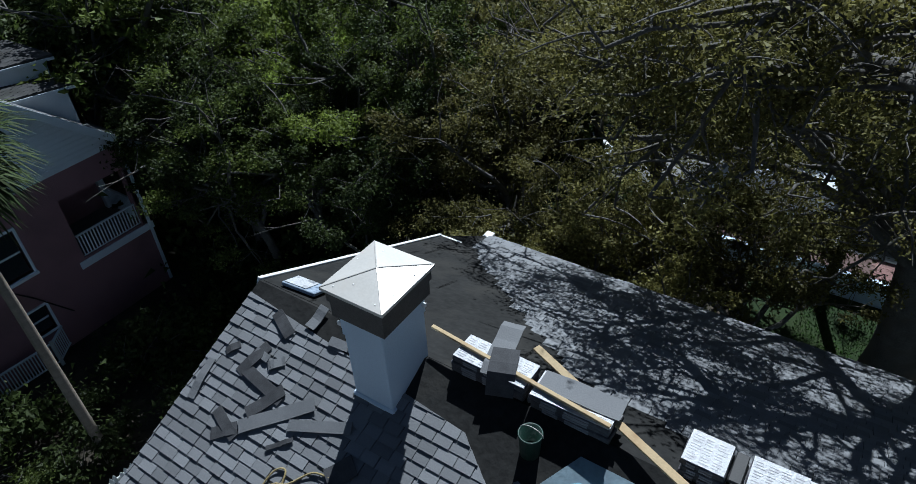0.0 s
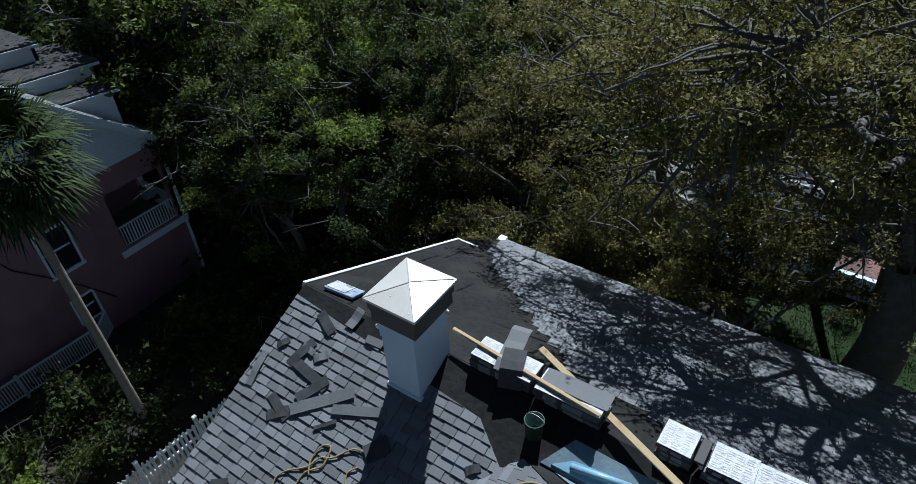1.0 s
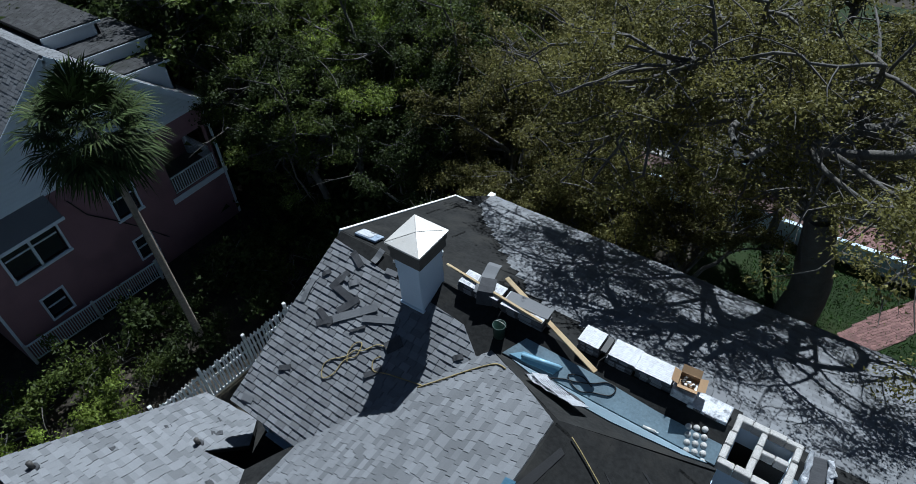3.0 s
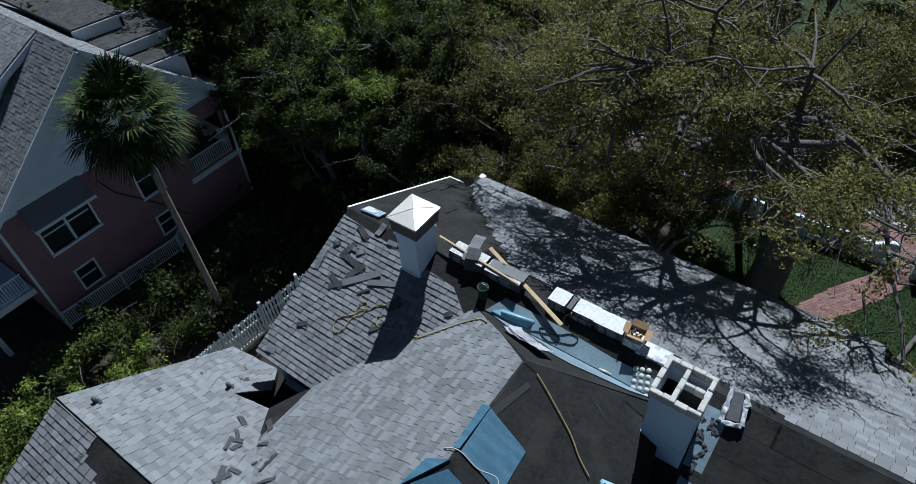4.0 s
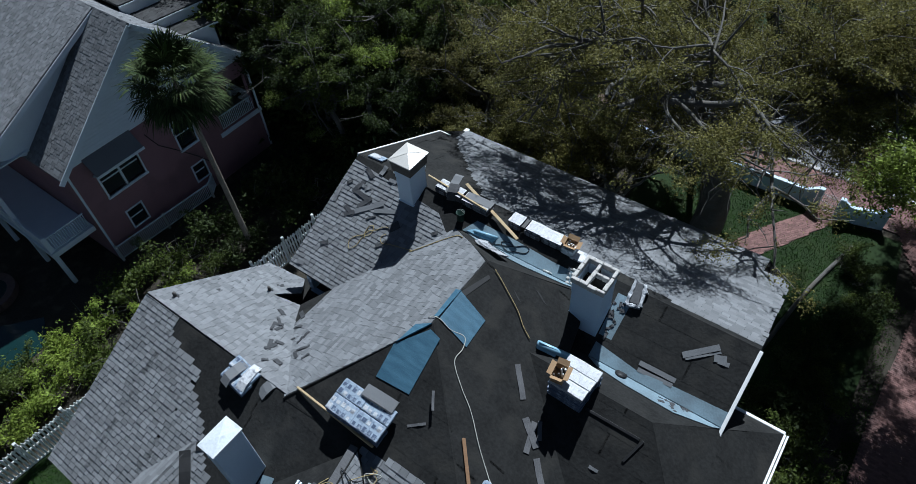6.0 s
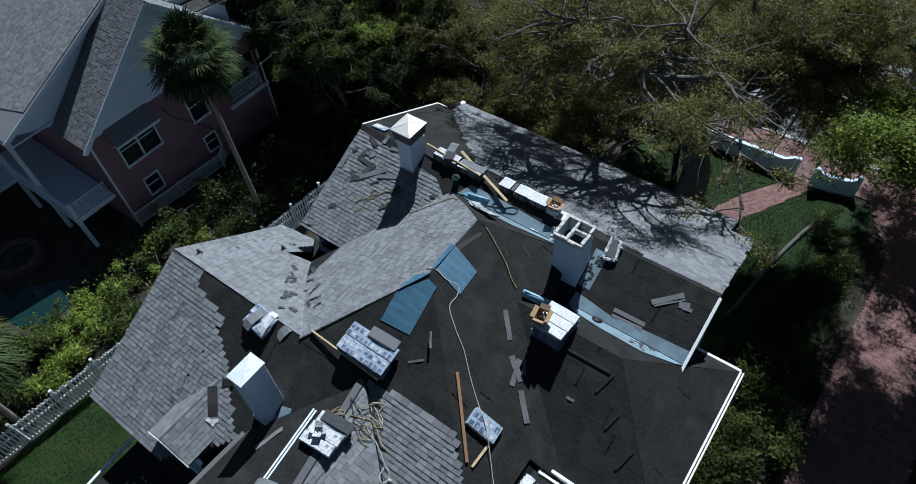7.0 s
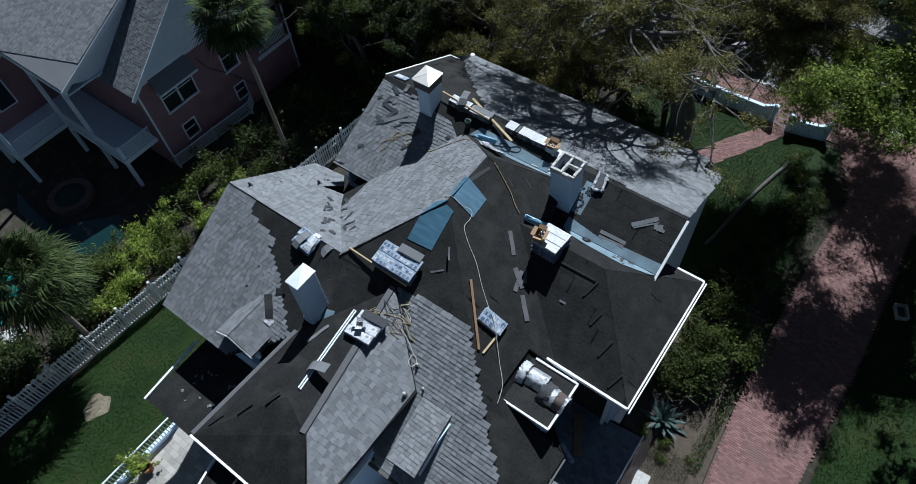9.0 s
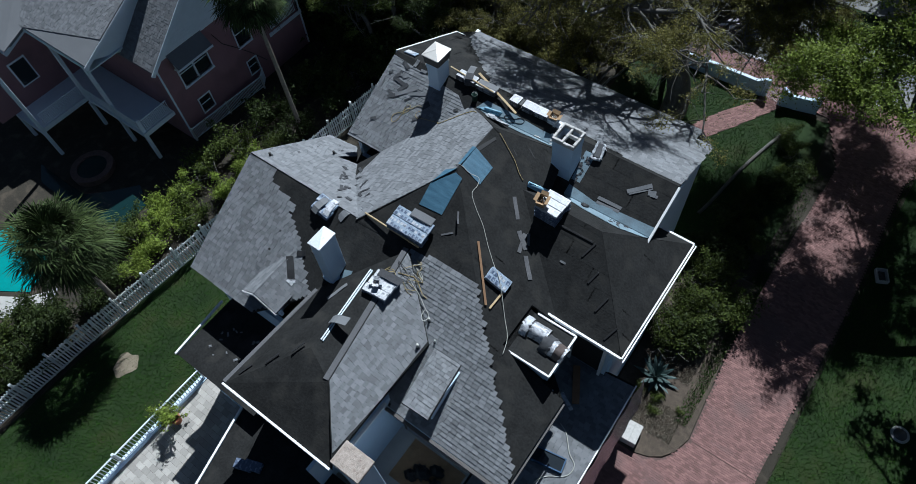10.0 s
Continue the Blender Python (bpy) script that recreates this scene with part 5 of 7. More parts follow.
for i in range(26):
    u = rng.random()
    bush(15.3 + 2.2 * u + rng.uniform(-.5, 1.0), 4.6 + 9.5 * u + rng.uniform(-2.2, .6), rng.choice((2, 2, 3)), rng.uniform(.4, .75), rng.uniform(0, 360))
# dark bushes added over the gap between dark and turquoise water
for i in range(16):
    bush(rng.uniform(-17.5, -12.4), rng.uniform(-15.6, -13.6), 2, rng.uniform(.6, .9), rng.uniform(0, 360))
for i in range(22):
    bush(rng.uniform(-13.4, -9.3), rng.uniform(-23.5, -18.6), rng.choice((2, 2, 0)), rng.uniform(.6, 1.0), rng.uniform(0, 360))
for i in range(14):
    bush(rng.uniform(30, 37), rng.uniform(-2, 18), rng.choice((2, 0)), rng.uniform(.4, .7), rng.uniform(0, 360))
for i in range(22):
    bush(rng.uniform(15.9, 19), rng.uniform(-4.5, 5), 3, rng.uniform(.3, .5), rng.uniform(0, 360))


# palms
def fan_palm(m, height, lean, crown_r, n_fronds, label, seed):
    p = thing("palm_tree", m, label, "palm tree", group="fan palms")
    rng, nrg = random.Random(seed), np.random.default_rng(seed)
    bm = bmesh.new()
    pts = curve_points([(0, 0, -.2), (lean[0] * .45, lean[1] * .45, height * .5), (lean[0], lean[1], height)], 7)
    add_limb(bm, pts, .16, .105, 10)
    part("trunk", bm, palm_bark, p, smooth=True)
    top = pts[-1]
    verts, faces = [], []

    def blade(base, tip, side, w):
        i = len(verts)
        mid = base + (tip - base) * .55
        verts.extend([base - side * w * .4, base + side * w * .4, mid + side * w, tip, mid - side * w])
        faces.append((i, i + 1, i + 2, i + 3, i + 4))

    for f in range(n_fronds):
        az = f * 2.39996 + rng.uniform(-.2, .2)
        el = math.radians(82 - 140 * (f / n_fronds) ** .85)
        out = Vector((math.cos(az) * math.cos(el), math.sin(az) * math.cos(el), math.sin(el)))
        stalk = crown_r * rng.uniform(.42, .58)
        hub = top + out * stalk + Vector((0, 0, -.12 * crown_r * max(0, math.cos(el))))
        side = out.cross(Vector((0, 0, 1)))
        side = side.normalized() if side.length > .1 else Vector((1, 0, 0))
        blade(top, hub, side, .02)
        for j in range(34):
            a = math.radians(-125 + 250 * j / 33) + rng.uniform(-.04, .04)
            dirn = (out * math.cos(a) + side * math.sin(a)).normalized()
            ln = crown_r * .5 * (.7 + .3 * math.cos(a)) * rng.uniform(.85, 1.15)
            nrm = out.cross(side).normalized()
            mid = hub + dirn * ln * .6 + nrm * rng.uniform(-.03, .03)
            tip = mid + dirn * ln * .4 + Vector((0, 0, -ln * rng.uniform(.12, .38)))
            bs = dirn.cross(nrm).normalized()
            i = len(verts)
            verts.extend([hub, mid + bs * .036, tip, mid - bs * .036])
            faces.append((i, i + 1, i + 2, i + 3))
    mesh_ob("crown", verts, faces, frond_mat, p)
    return p


fan_palm(pose(-9.35, -.6, 0), 10.9, (-.3, -.05), 2.25, 66, "tall fan palm with a full green crown", 4)
fan_palm(pose(-9.35, -15.75, 0), 6.7, (.45, .1), 2.75, 58, "fan palm with long drooping fronds beside the pool", 6)

crate = thing("crate", pose(24.2, 9.1, .05, 0, 0, 25), "small pale crate on the shaded lawn", "crate")
bm = bmesh.new()
ring_box(bm, -.28, .28, -.4, .4, 0, .3, .04)
part("frame", bm, mortar_mat, crate)
box("base", -.24, .24, -.36, .36, 0, .03, dark_metal, crate)
drain = thing("drain_cover", pose(27.6, 1.2, .05), "round grey drain cover in the lawn", "drain cover")
tube("ring", [(0, 0, 0), (0, 0, .05)], .42, concrete_mat, drain, sides=20)
tube("lid", [(0, 0, .04), (0, 0, .07)], .3, dark_metal, drain, sides=20)

# agave on the mulch bed
agave = thing("agave", pose(17.05, -2.7, .05), "large blue-green agave on brown mulch", "agave")
rng = random.Random(2)
for i in range(26):
    az, el = i * 2.4, math.radians(15 + 60 * (i / 26))
    ln = rng.uniform(1.05, 1.35)
    out = Vector((math.cos(az) * math.cos(el), math.sin(az) * math.cos(el), math.sin(el)))
    sd = Vector((-math.sin(az), math.cos(az), 0))
    nm = out.cross(sd)
    v = []
    for f, w in ((0, .07), (.4, .12), (.75, .075), (1, .002)):
        c = out * ln * f + Vector((0, 0, -.25 * f * f * math.cos(el)))
        v += [c - sd * w + nm * .0, c + nm * .02, c + sd * w]
    fs = [(r * 3 + j, r * 3 + j + 1, r * 3 + j + 4, r * 3 + j + 3) for r in range(3) for j in range(2)]
    mesh_ob("leaf", v, fs, agave_mat, agave)

pot = thing("potted_shrub", pose(-.9, -18.3, .6), "bright green shrub in a terracotta pot", "potted plant")
bm = bmesh.new()
bmesh.ops.create_cone(bm, cap_ends=True, segments=18, radius1=.2, radius2=.29, depth=.5, matrix=Matrix.Translation((0, 0, .25)))
add_box(bm, -.2, .2, -.2, .2, .49, .5)
part("pot", bm, terracotta, pot)
pm = make_bush(77, .8, 1.3, leaf_bright, 1100, .12)
for n, me in (("stem", pm[0]), ("foliage", pm[1])):
    ob = new(n, me)
    ob.parent = pot
    ob.location.z = .45

# grass
nrg = np.random.default_rng(12)


def tufts(name, rects, count, label, size=.14, mat=None, wide=.03):
    cs = []
    for x0, x1, y0, y1, z in rects:
        n = int(count * (x1 - x0) * (y1 - y0))
        cs.append(np.stack([nrg.uniform(x0, x1, n), nrg.uniform(y0, y1, n), np.full(n, z)], 1))
    c = np.concatenate(cs)
    n = len(c)
    az = nrg.uniform(0, 6.283, n)
    d = np.stack([np.cos(az), np.sin(az), np.zeros(n)], 1)
    h = nrg.uniform(.5, 1.3, (n, 1)) * size * .6
    lean = nrg.normal(size=(n, 3)) * size * .35
    lean[:, 2] = 0
    v = np.stack([c - d * wide, c + d * wide, c + lean + np.array([0, 0, 1]) * h], 1).reshape(-1, 3)
    me = bpy.data.meshes.new(name)
    me.from_pydata(v.tolist(), [], np.arange(3 * n).reshape(-1, 3).tolist())
    me.materials.append(mat or blade_mat)
    ob = new(name, me)
    tagged(ob, label, "grass", kind="stuff")


tufts("grass", [(-1, 14, 27.1, 29.7, .05), (-8.1, -1.5, -26, -5, .05), (7, 17, 5.4, 18, .05), (23.45, 31, -10, 18, .05), (18.7, 19.4, -4.2, 14, .05), (18.85, 19.4, -4.2, 6, .07), (18.95, 19.4, -4.2, 6, .07)], 260, "short green grass blades on the lawn", .12, None, .02)
tufts("dry_grass", [(16.7, 19.1, -5.4, -3.7, .07), (16.2, 18.6, -2.2, 3.5, .07)], 700, "pale dry grass on the mulch bed", .2, straw_mat, .012)

# ---- things on the roof ----
def on(f, x, y, turn=0.0, dz=0.0):
    """A pose on a roof plane: z along its normal, x turned by turn degrees from the world's x."""
    ex, ey = Vector((1, 0, f(1, 0) - f(0, 0))), Vector((0, 1, f(0, 1) - f(0, 0)))
    n = ex.cross(ey).normalized()
    u = Vector((math.cos(radians(turn)), math.sin(radians(turn)), 0))
    u = (u - n * u.dot(n)).normalized()
    m = Matrix((u, n.cross(u), n)).transposed().to_4x4()
    m.translation = Vector((x, y, f(x, y))) + n * dz
    return m


def bundle(m, l=1.0, w=.34, h=.085, label="white wrapped bundle of roof shingles", mat=None, bars=True, seed=0, top=False):
    b = thing("shingle_bundle", m, label, "shingle bundle", "shingle bundles")
    rng = random.Random(seed)
    bm = bmesh.new()
    add_box(bm, -l / 2, l / 2, -w / 2, w / 2, 0, h, bevel=.012)
    bmesh.ops.subdivide_edges(bm, edges=[e for e in bm.edges if e.calc_length() > .3], cuts=5)
    for v in bm.verts:
        v.co += Vector((noise.noise(v.co * 6 + Vector((seed, 0, 0))), noise.noise(v.co * 6 + Vector((0, seed, 0))), noise.noise(v.co * 5 + Vector((0, 0, seed))))) * .012
    part("wrapper", bm, mat or plastic_wrap, b)
    if top:
        box("top_sheet", -l / 2 + .01, l / 2 - .01, -w / 2 + .005, w / 2 - .005, h + .004, h + .014, printed_sheet, b, "shiny white printed plastic sheet")
        rows, cols = 3, max(2, round(l / .16))
        for r in range(rows):
            for c in range(cols):
                x0, y0 = -l / 2 + .03 + c * (l - .06) / cols, -w / 2 + .03 + r * (w - .06) / rows
                for k in range(3):
                    box("print_bar", x0 + .008, x0 + (l - .06) / cols * rng.uniform(.6, .9), y0 + .012 + k * .036, y0 + .021 + k * .036, h + .0145, h + .0175, faint_print, b)
    if bars:
        for sx, ln in ((-.34, .2), (-.05, .3)):
            for r in range(2):
                y = -w / 2 - .007
                box("print_bar", sx * l, (sx + ln) * l, y - .003, y + .004, .012 + r * .036, .036 + r * .036, pale_print if mat is not None else label_mat, b)
    if mat is not None and mat.name.startswith("blue") and l > .8:
        for r in range(2):
            for c in range(5):
                x0, y0 = -l * .46 + c * l * .19, -w * .42 + r * w * .45
                box("print_bar", x0, x0 + l * rng.uniform(.10, .15), y0, y0 + w * rng.uniform(.2, .32), h + .006, h + .012, stack_wrap if rng.random() < .6 else plastic_wrap, b)
    return b


def stack(x, y, z, n, turn=0, l=1.0, w=.34, mat=None, label="white wrapped bundle of roof shingles", tilt=0, seed=0):
    rng = random.Random(seed)
    for i in range(n):
        bundle(pose(x + rng.uniform(-.02, .02), y + rng.uniform(-.02, .02), z + i * .088, tilt, 0, turn + rng.uniform(-1.5, 1.5)), l, w, label=label, mat=mat, seed=seed * 10 + i, top=mat is not None and i == n - 1)


blue_wrap = material("blue_grey_wrapper", (0.30, 0.36, 0.44), 0.4, 0.2, 7.0, 40, 0.2, stain=((0.14, 0.18, 0.25), 10.0))
# printed wrapper, darkened in colour for the bundle sides turned from the sun
shaded_print_wrap = material("printed_wrapper_shaded", (0.06, 0.058, 0.065), 0.45, 0.3, 8.0, 40, 0.2, stain=((0.13, 0.13, 0.145), 9.0))
silver_wrap = material("silver_wrapper", (0.46, 0.47, 0.49), 0.3, 0.35, 14.0, 50, 0.9, metal=0.35, stain=((0.14, 0.145, 0.16), 9.0))
brown_strip = material("brown_shingle", (0.085, 0.066, 0.058), 0.85, 0.3, 6.0, 50, 0.3)
faint_print = material("faint_print", (0.30, 0.30, 0.32), 0.4, 0.2, 20, 60, 0.05)
pale_print = material("pale_print", (0.24, 0.24, 0.26), 0.5, 0.2, 20, 60, 0.05)
stack(3.98, .2, 10.86, 3, l=1.02, w=.42, seed=1, mat=shaded_print_wrap)
stack(5.06, .18, 10.86, 3, l=1.0, w=.42, seed=2, mat=shaded_print_wrap, label="shingle bundle on the ridge, printed wrapper darkened for its shaded side")
stack(6.56, .26, 10.82, 3, l=.46, w=.44, seed=3, mat=shaded_print_wrap)
stack(7.22, .26, 10.82, 3, l=.56, w=.44, seed=4, mat=shaded_print_wrap)
stack(7.88, .26, 10.82, 3, l=.72, w=.44, seed=5, mat=shaded_print_wrap)
stack(8.95, .14, 10.84, 1, l=.72, w=.4, seed=6)
box_b = tagged(box("rubber_pad", 6.795, 6.93, .06, .46, 11.04, 11.08, black_mat, bevel=.01), "black rubber pad between shingle bundles", "pad")


def carton(m, l, w, h, label, items=5, seed=0, carton_mat=carton_mat):
    c = thing("carton", m, label, "carton", "cartons")
    t = .006
    box("base", -l / 2, l / 2, -w / 2, w / 2, 0, t, carton_mat, c)
    for x0, x1, y0, y1 in ((-l / 2, l / 2, -w / 2, -w / 2 + t), (-l / 2, l / 2, w / 2 - t, w / 2), (-l / 2, -l / 2 + t, -w / 2 + t, w / 2 - t), (l / 2 - t, l / 2, -w / 2 + t, w / 2 - t)):
        box("side", x0, x1, y0, y1, t, h, carton_mat, c)
    for s in (-1, 1):
        slab("flap", [(-l / 2, s * w / 2, h), (l / 2, s * w / 2, h), (l / 2, s * (w / 2 + .12), h + .08), (-l / 2, s * (w / 2 + .12), h + .08)][::s], .006, carton_mat, c)
        slab("flap", [(s * l / 2, -w / 2, h), (s * l / 2, w / 2, h), (s * (l / 2 + .13), w / 2, h + .05), (s * (l / 2 + .13), -w / 2, h + .05)][::-s], .006, carton_mat, c)
    rng = random.Random(seed)
    for i in range(items):
        x, y = rng.uniform(-l / 3, l / 3), rng.uniform(-w / 3, w / 3)
        tube("tube", [(x, y, .02), (x + rng.uniform(-.05, .05), y + rng.uniform(-.05, .05), h * rng.uniform(.8, 1.25))], .028, trim_mat if i % 2 else dark_metal, c, sides=8)
    return c


carton(pose(8.47, .24, 11.08, 0, 5, 8), .36, .3, .11, "open brown carton with white cartridges", 7, 1)
bundle(pose(8.47, .22, 10.82), .42, .42, .255, "white wrapped bundle of roof shingles under a carton", bars=False, seed=8)


def bent_strip(m, pts, w, label="grey shingle strip draped over a bundle", mat=None):
    """A strip bent along a line of (x, z) points, w wide."""
    bm = bmesh.new()
    a = [bm.verts.new((x, -w / 2, z)) for x, z in pts]
    b = [bm.verts.new((x, w / 2, z)) for x, z in pts]
    c = [bm.verts.new((x, -w / 2, z - .012)) for x, z in pts]
    d = [bm.verts.new((x, w / 2, z - .012)) for x, z in pts]
    for i in range(len(pts) - 1):
        for p, q in ((a, b), (d, c), (c, a), (b, d)):
            bm.faces.new((p[i], p[i + 1], q[i + 1], q[i]))
    bm.faces.new((a[0], b[0], d[0], c[0]))
    bm.faces.new((a[-1], c[-1], d[-1], b[-1]))
    ob = part("loose_shingle", bm, mat or shingle_rest)
    ob.matrix_world = m
    return tagged(ob, label, "shingle", "loose shingles")


bent_strip(pose(3.98, .42, 11.15, 0, 0, 100), [(-.45, -.02), (-.3, .03), (-.1, .05), (.1, .05), (.3, .08), (.42, .04)], .3)
bent_strip(pose(4.12, .16, 11.16, 0, 0, -70), [(-.25, .04), (0, .06), (.15, .04), (.25, -.08), (.3, -.2)], .34, "dark shingle strip bent over a bundle", strip_mat)
bent_strip(pose(5.1, .25, 11.145, 0, 0, 2), [(-.5, 0), (-.1, .02), (.3, .0), (.5, .01)], .3)


def plank(a, b, w, h, label, mat=None):
    return tagged(board("plank", a, b, w, h, mat or wood_mat), label, "plank", "planks")


plank((3.0, .27, 11.17), (5.56, -.02, 11.18), .055, .035, "yellow pine batten lying across bundles")
plank((4.32, .62, 11.17), (6.92, -.33, 10.93), .105, .03, "pine board lying across the ridge")
plank((4.62, -7.8, 10.48), (7.5, -7.95, 10.66), .06, .09, "yellow pine batten under shingle bundles")
plank((9.29, -6.51, CE(9.29, 0) + .07), (10.86, -8.28, CE(10.86, 0) + .07), .09, .05, "weathered brown board on black felt", old_wood)
plank((11.06, -6.87, CE(11.06, 0) + .05), (11.02, -8.28, CE(11.02, 0) + .05), .08, .04, "yellow pine batten on black felt")
for dx in (0, .09):
    plank((6.30 + dx, -9.55, 10.06), (6.74 + dx, -12.88, 10.12), .055, .09, "long white painted board on black felt", white_paint)

bucket = thing("bucket", pose(4.80, -.42, 10.64), "dark green pail with a wire handle", "bucket")
bm = bmesh.new()
seg = 20
prof = [(.115, 0), (.135, .34), (.145, .345), (.145, .36), (.128, .36), (.112, .02)]
rings = [[bm.verts.new((r * math.cos(2 * math.pi * s / seg), r * math.sin(2 * math.pi * s / seg), z)) for s in range(seg)] for r, z in prof]
for r0, r1 in zip(rings, rings[1:]):
    for s in range(seg):
        bm.faces.new((r0[s], r0[(s + 1) % seg], r1[(s + 1) % seg], r1[s]))
bm.faces.new(rings[0][::-1])
bm.faces.new(rings[-1])
part("pail", bm, green_can, bucket, smooth=True)
tube("handle", [(.145 * math.cos(a), .03, .33 + .0 + .1 * math.sin(a)) for a in [math.pi * i / 10 for i in range(11)]], .005, metal_mat, bucket, sides=5)
tube("content", [(0, 0, .03), (0, 0, .05)], .11, black_mat, bucket, sides=14)


# membranes
def patch(pts, f, mat, label, dz=.034, cat="membrane"):
    bm = bmesh.new()
    n = len(pts)
    a = [bm.verts.new((x, y, f(x, y) + dz)) for x, y in pts]
    b = [bm.verts.new((x, y, f(x, y) + .002)) for x, y in pts]
    bm.faces.new(a)
    bm.faces.new(b[::-1])
    for i in range(n):
        bm.faces.new((a[i], b[i], b[(i + 1) % n], a[(i + 1) % n]))
    bmesh.ops.triangulate(bm, faces=[q for q in bm.faces if len(q.verts) > 4])
    return tagged(part("roof_membrane", bm, mat), label, cat, "roof membranes")


patch([(7.08, -4.86), (7.45, -4.94), (7.5, -6.43), (6.43, -6.5), (6.38, -5.62)], CS, membrane_mat, "blue membrane sheet over the hip")
patch([(6.42, -5.56), (6.55, -4.86), (7.03, -4.72)], CW, membrane_mat, "blue membrane sheet over the hip", .06)
patch([(7.05, -3.43), (7.98, -3.62), (8.03, -4.59), (7.09, -4.46)], CE, membrane_mat, "blue membrane sheet beside the hip")
patch([(6.84, -3.39), (7.05, -3.42), (7.05, -4.46), (6.9, -4.47)], CW, membrane_mat, "blue membrane sheet beside the hip", .06)
patch([(5.05, -.69), (5.35, -.25), (6.9, -.27), (8.2, -.35), (9.4, -.35), (9.42, -.69)], MB, grey_membrane, "grey-blue membrane along the valley")
patch([(5.3, -.72), (9.3, -.72), (8.9, -.92), (7.6, -1.15), (6.6, -1.12), (5.9, -.95)], CN, grey_membrane, "grey-blue membrane along the valley")
patch([(10.5, -2.13), (14.38, -2.13), (14.38, -1.74), (13.0, -1.8), (11.9, -1.9), (10.5, -1.72)], MB, grey_membrane, "grey-blue membrane in the valley beside the gable")
patch([(10.5, -2.15), (14.4, -2.15), (14.2, -2.3), (13.2, -2.6), (11.8, -2.56), (10.9, -2.42)], RN, grey_membrane, "grey-blue membrane in the valley beside the gable")
patch([(10.38, -.3), (10.85, -.3), (10.85, -1.5), (10.45, -1.5)], MB, grey_membrane, "grey-blue membrane beside the chimney", .008)
patch([(5.05, -10.6), (5.05, -9.9), (5.4, -9.8), (5.5, -10.3)], WN, grey_membrane, "grey-blue membrane at the chimney foot")
patch([(7.05, -3.45), (7.3, -2.45), (7.4, -2.5), (7.2, -3.5)], CE, black_mat, "narrow black flashing strip", .02, "flashing")
for p in ([(8.02, -2.27), (8.12, -2.3), (8.4, -2.44), (8.3, -2.44)], [(8.5, -1.8), (8.58, -1.78), (8.95, -1.95), (8.85, -1.95)]):
    patch(p, CE, black_mat, "narrow black flashing strip", .012, "flashing")
BW = plane_z(5.758, .611, -.034)
for x, y in ((4.75, -15.2), (5.5, -14.35), (6.2, -13.55)):
    bent_strip(on(BW, x, y, 62, .03), [(-.3, 0), (.3, .005)], .1, "dark shingle offcut on black felt", black_mat)
patch([(5.2, -.66), (5.45, -.5), (6.28, -.42), (6.18, -.62), (5.6, -.655)], MB, sky_sheet, "light blue membrane offcut lying loose", .06)
roll = thing("membrane_roll", on(MB, 5.85, -.5, 10, .09), "light blue membrane roll, partly unrolled", "membrane roll", "membrane rolls")
tube("sheet", [(-.4, 0, 0), (.4, .0, 0)], .05, sky_sheet, roll, sides=12)
roll2 = thing("membrane_roll", on(CE, 9.75, -2.95, 18, .09), "light blue membrane roll on black felt", "membrane roll", "membrane rolls")
tube("sheet", [(-.5, 0, 0), (.5, .0, 0)], .1, sky_sheet, roll2, sides=12)
slab("loose_end", [(-.5, -.14, -.02), (.1, -.16, -.05), (.1, .0, .1), (-.5, .0, .13)], .006, sky_sheet, roll2)


# bundles on the other slopes
def sloped_stack(f, x, y, turn, n, l, w, mat, label, seed, bars=True):
    for i in range(n):
        bundle(on(f, x, y, turn + .5 * i, .003 + i * .088) @ Matrix.Translation((.015 * (i % 2), .01 * (i % 3), 0)), l, w, .085, label, mat, bars, seed * 10 + i)


for dx in (-.44, .44):
    for y, low in ((-7.66, 4), (-7.2, 2)):
        for j in range(low):
            bundle(pose(6.70 + dx + .02 * (j % 2), y, 10.87 + .18 * (y + 7.66) - .089 * (low - 1 - j), 10, 0, 0), .87, .45, .085, "blue-grey printed shingle bundle on black felt", blue_wrap if j == low - 1 else stack_wrap, False, 20 + int(dx * 10) + low + j)
for k in range(2):
    bent_strip(pose(7.0, -6.98, 11.12 + .02 * k, 10, 0, 2), [(-.5, 0), (-.2, .03), (.2, .02), (.5, -.01)], .36 - .05 * k, "grey shingle strips on a bundle")
sloped_stack(CE, 10.63, -7.2, 2, 2, .95, .55, blue_wrap, "blue-grey printed shingle bundle on black felt", 31)
for i, y in enumerate((-3.24, -3.58, -3.92)):
    for j in range(6):
        bundle(pose(10.81 - .03 * i + .03 * (j % 2), y - .01 * (j % 3), 10.36 + j * .125, 0, 0, -2), .99, .335, .12, "wrapped shingle bundle in a tall stack over the small ridge", printed_sheet if j == 5 else stack_wrap, False, 40 + i * 10 + j)
carton(pose(10.45, -3.86, 11.12, 0, 0, 8), .32, .42, .3, "open brown carton with dark tubes", 6, 2)
for i, y in enumerate((-8.55, -8.2)):
    for j in range(3):
        bundle(pose(2.75 + .05 * j, y, 9.95 + .08 * i + j * .1, 4, 0, -6), 1.0, .38, .1, "dark blue wrapped shingle bundle on the ridge", stack_wrap if j < 2 else blue_wrap, False, 80 + i * 4 + j)
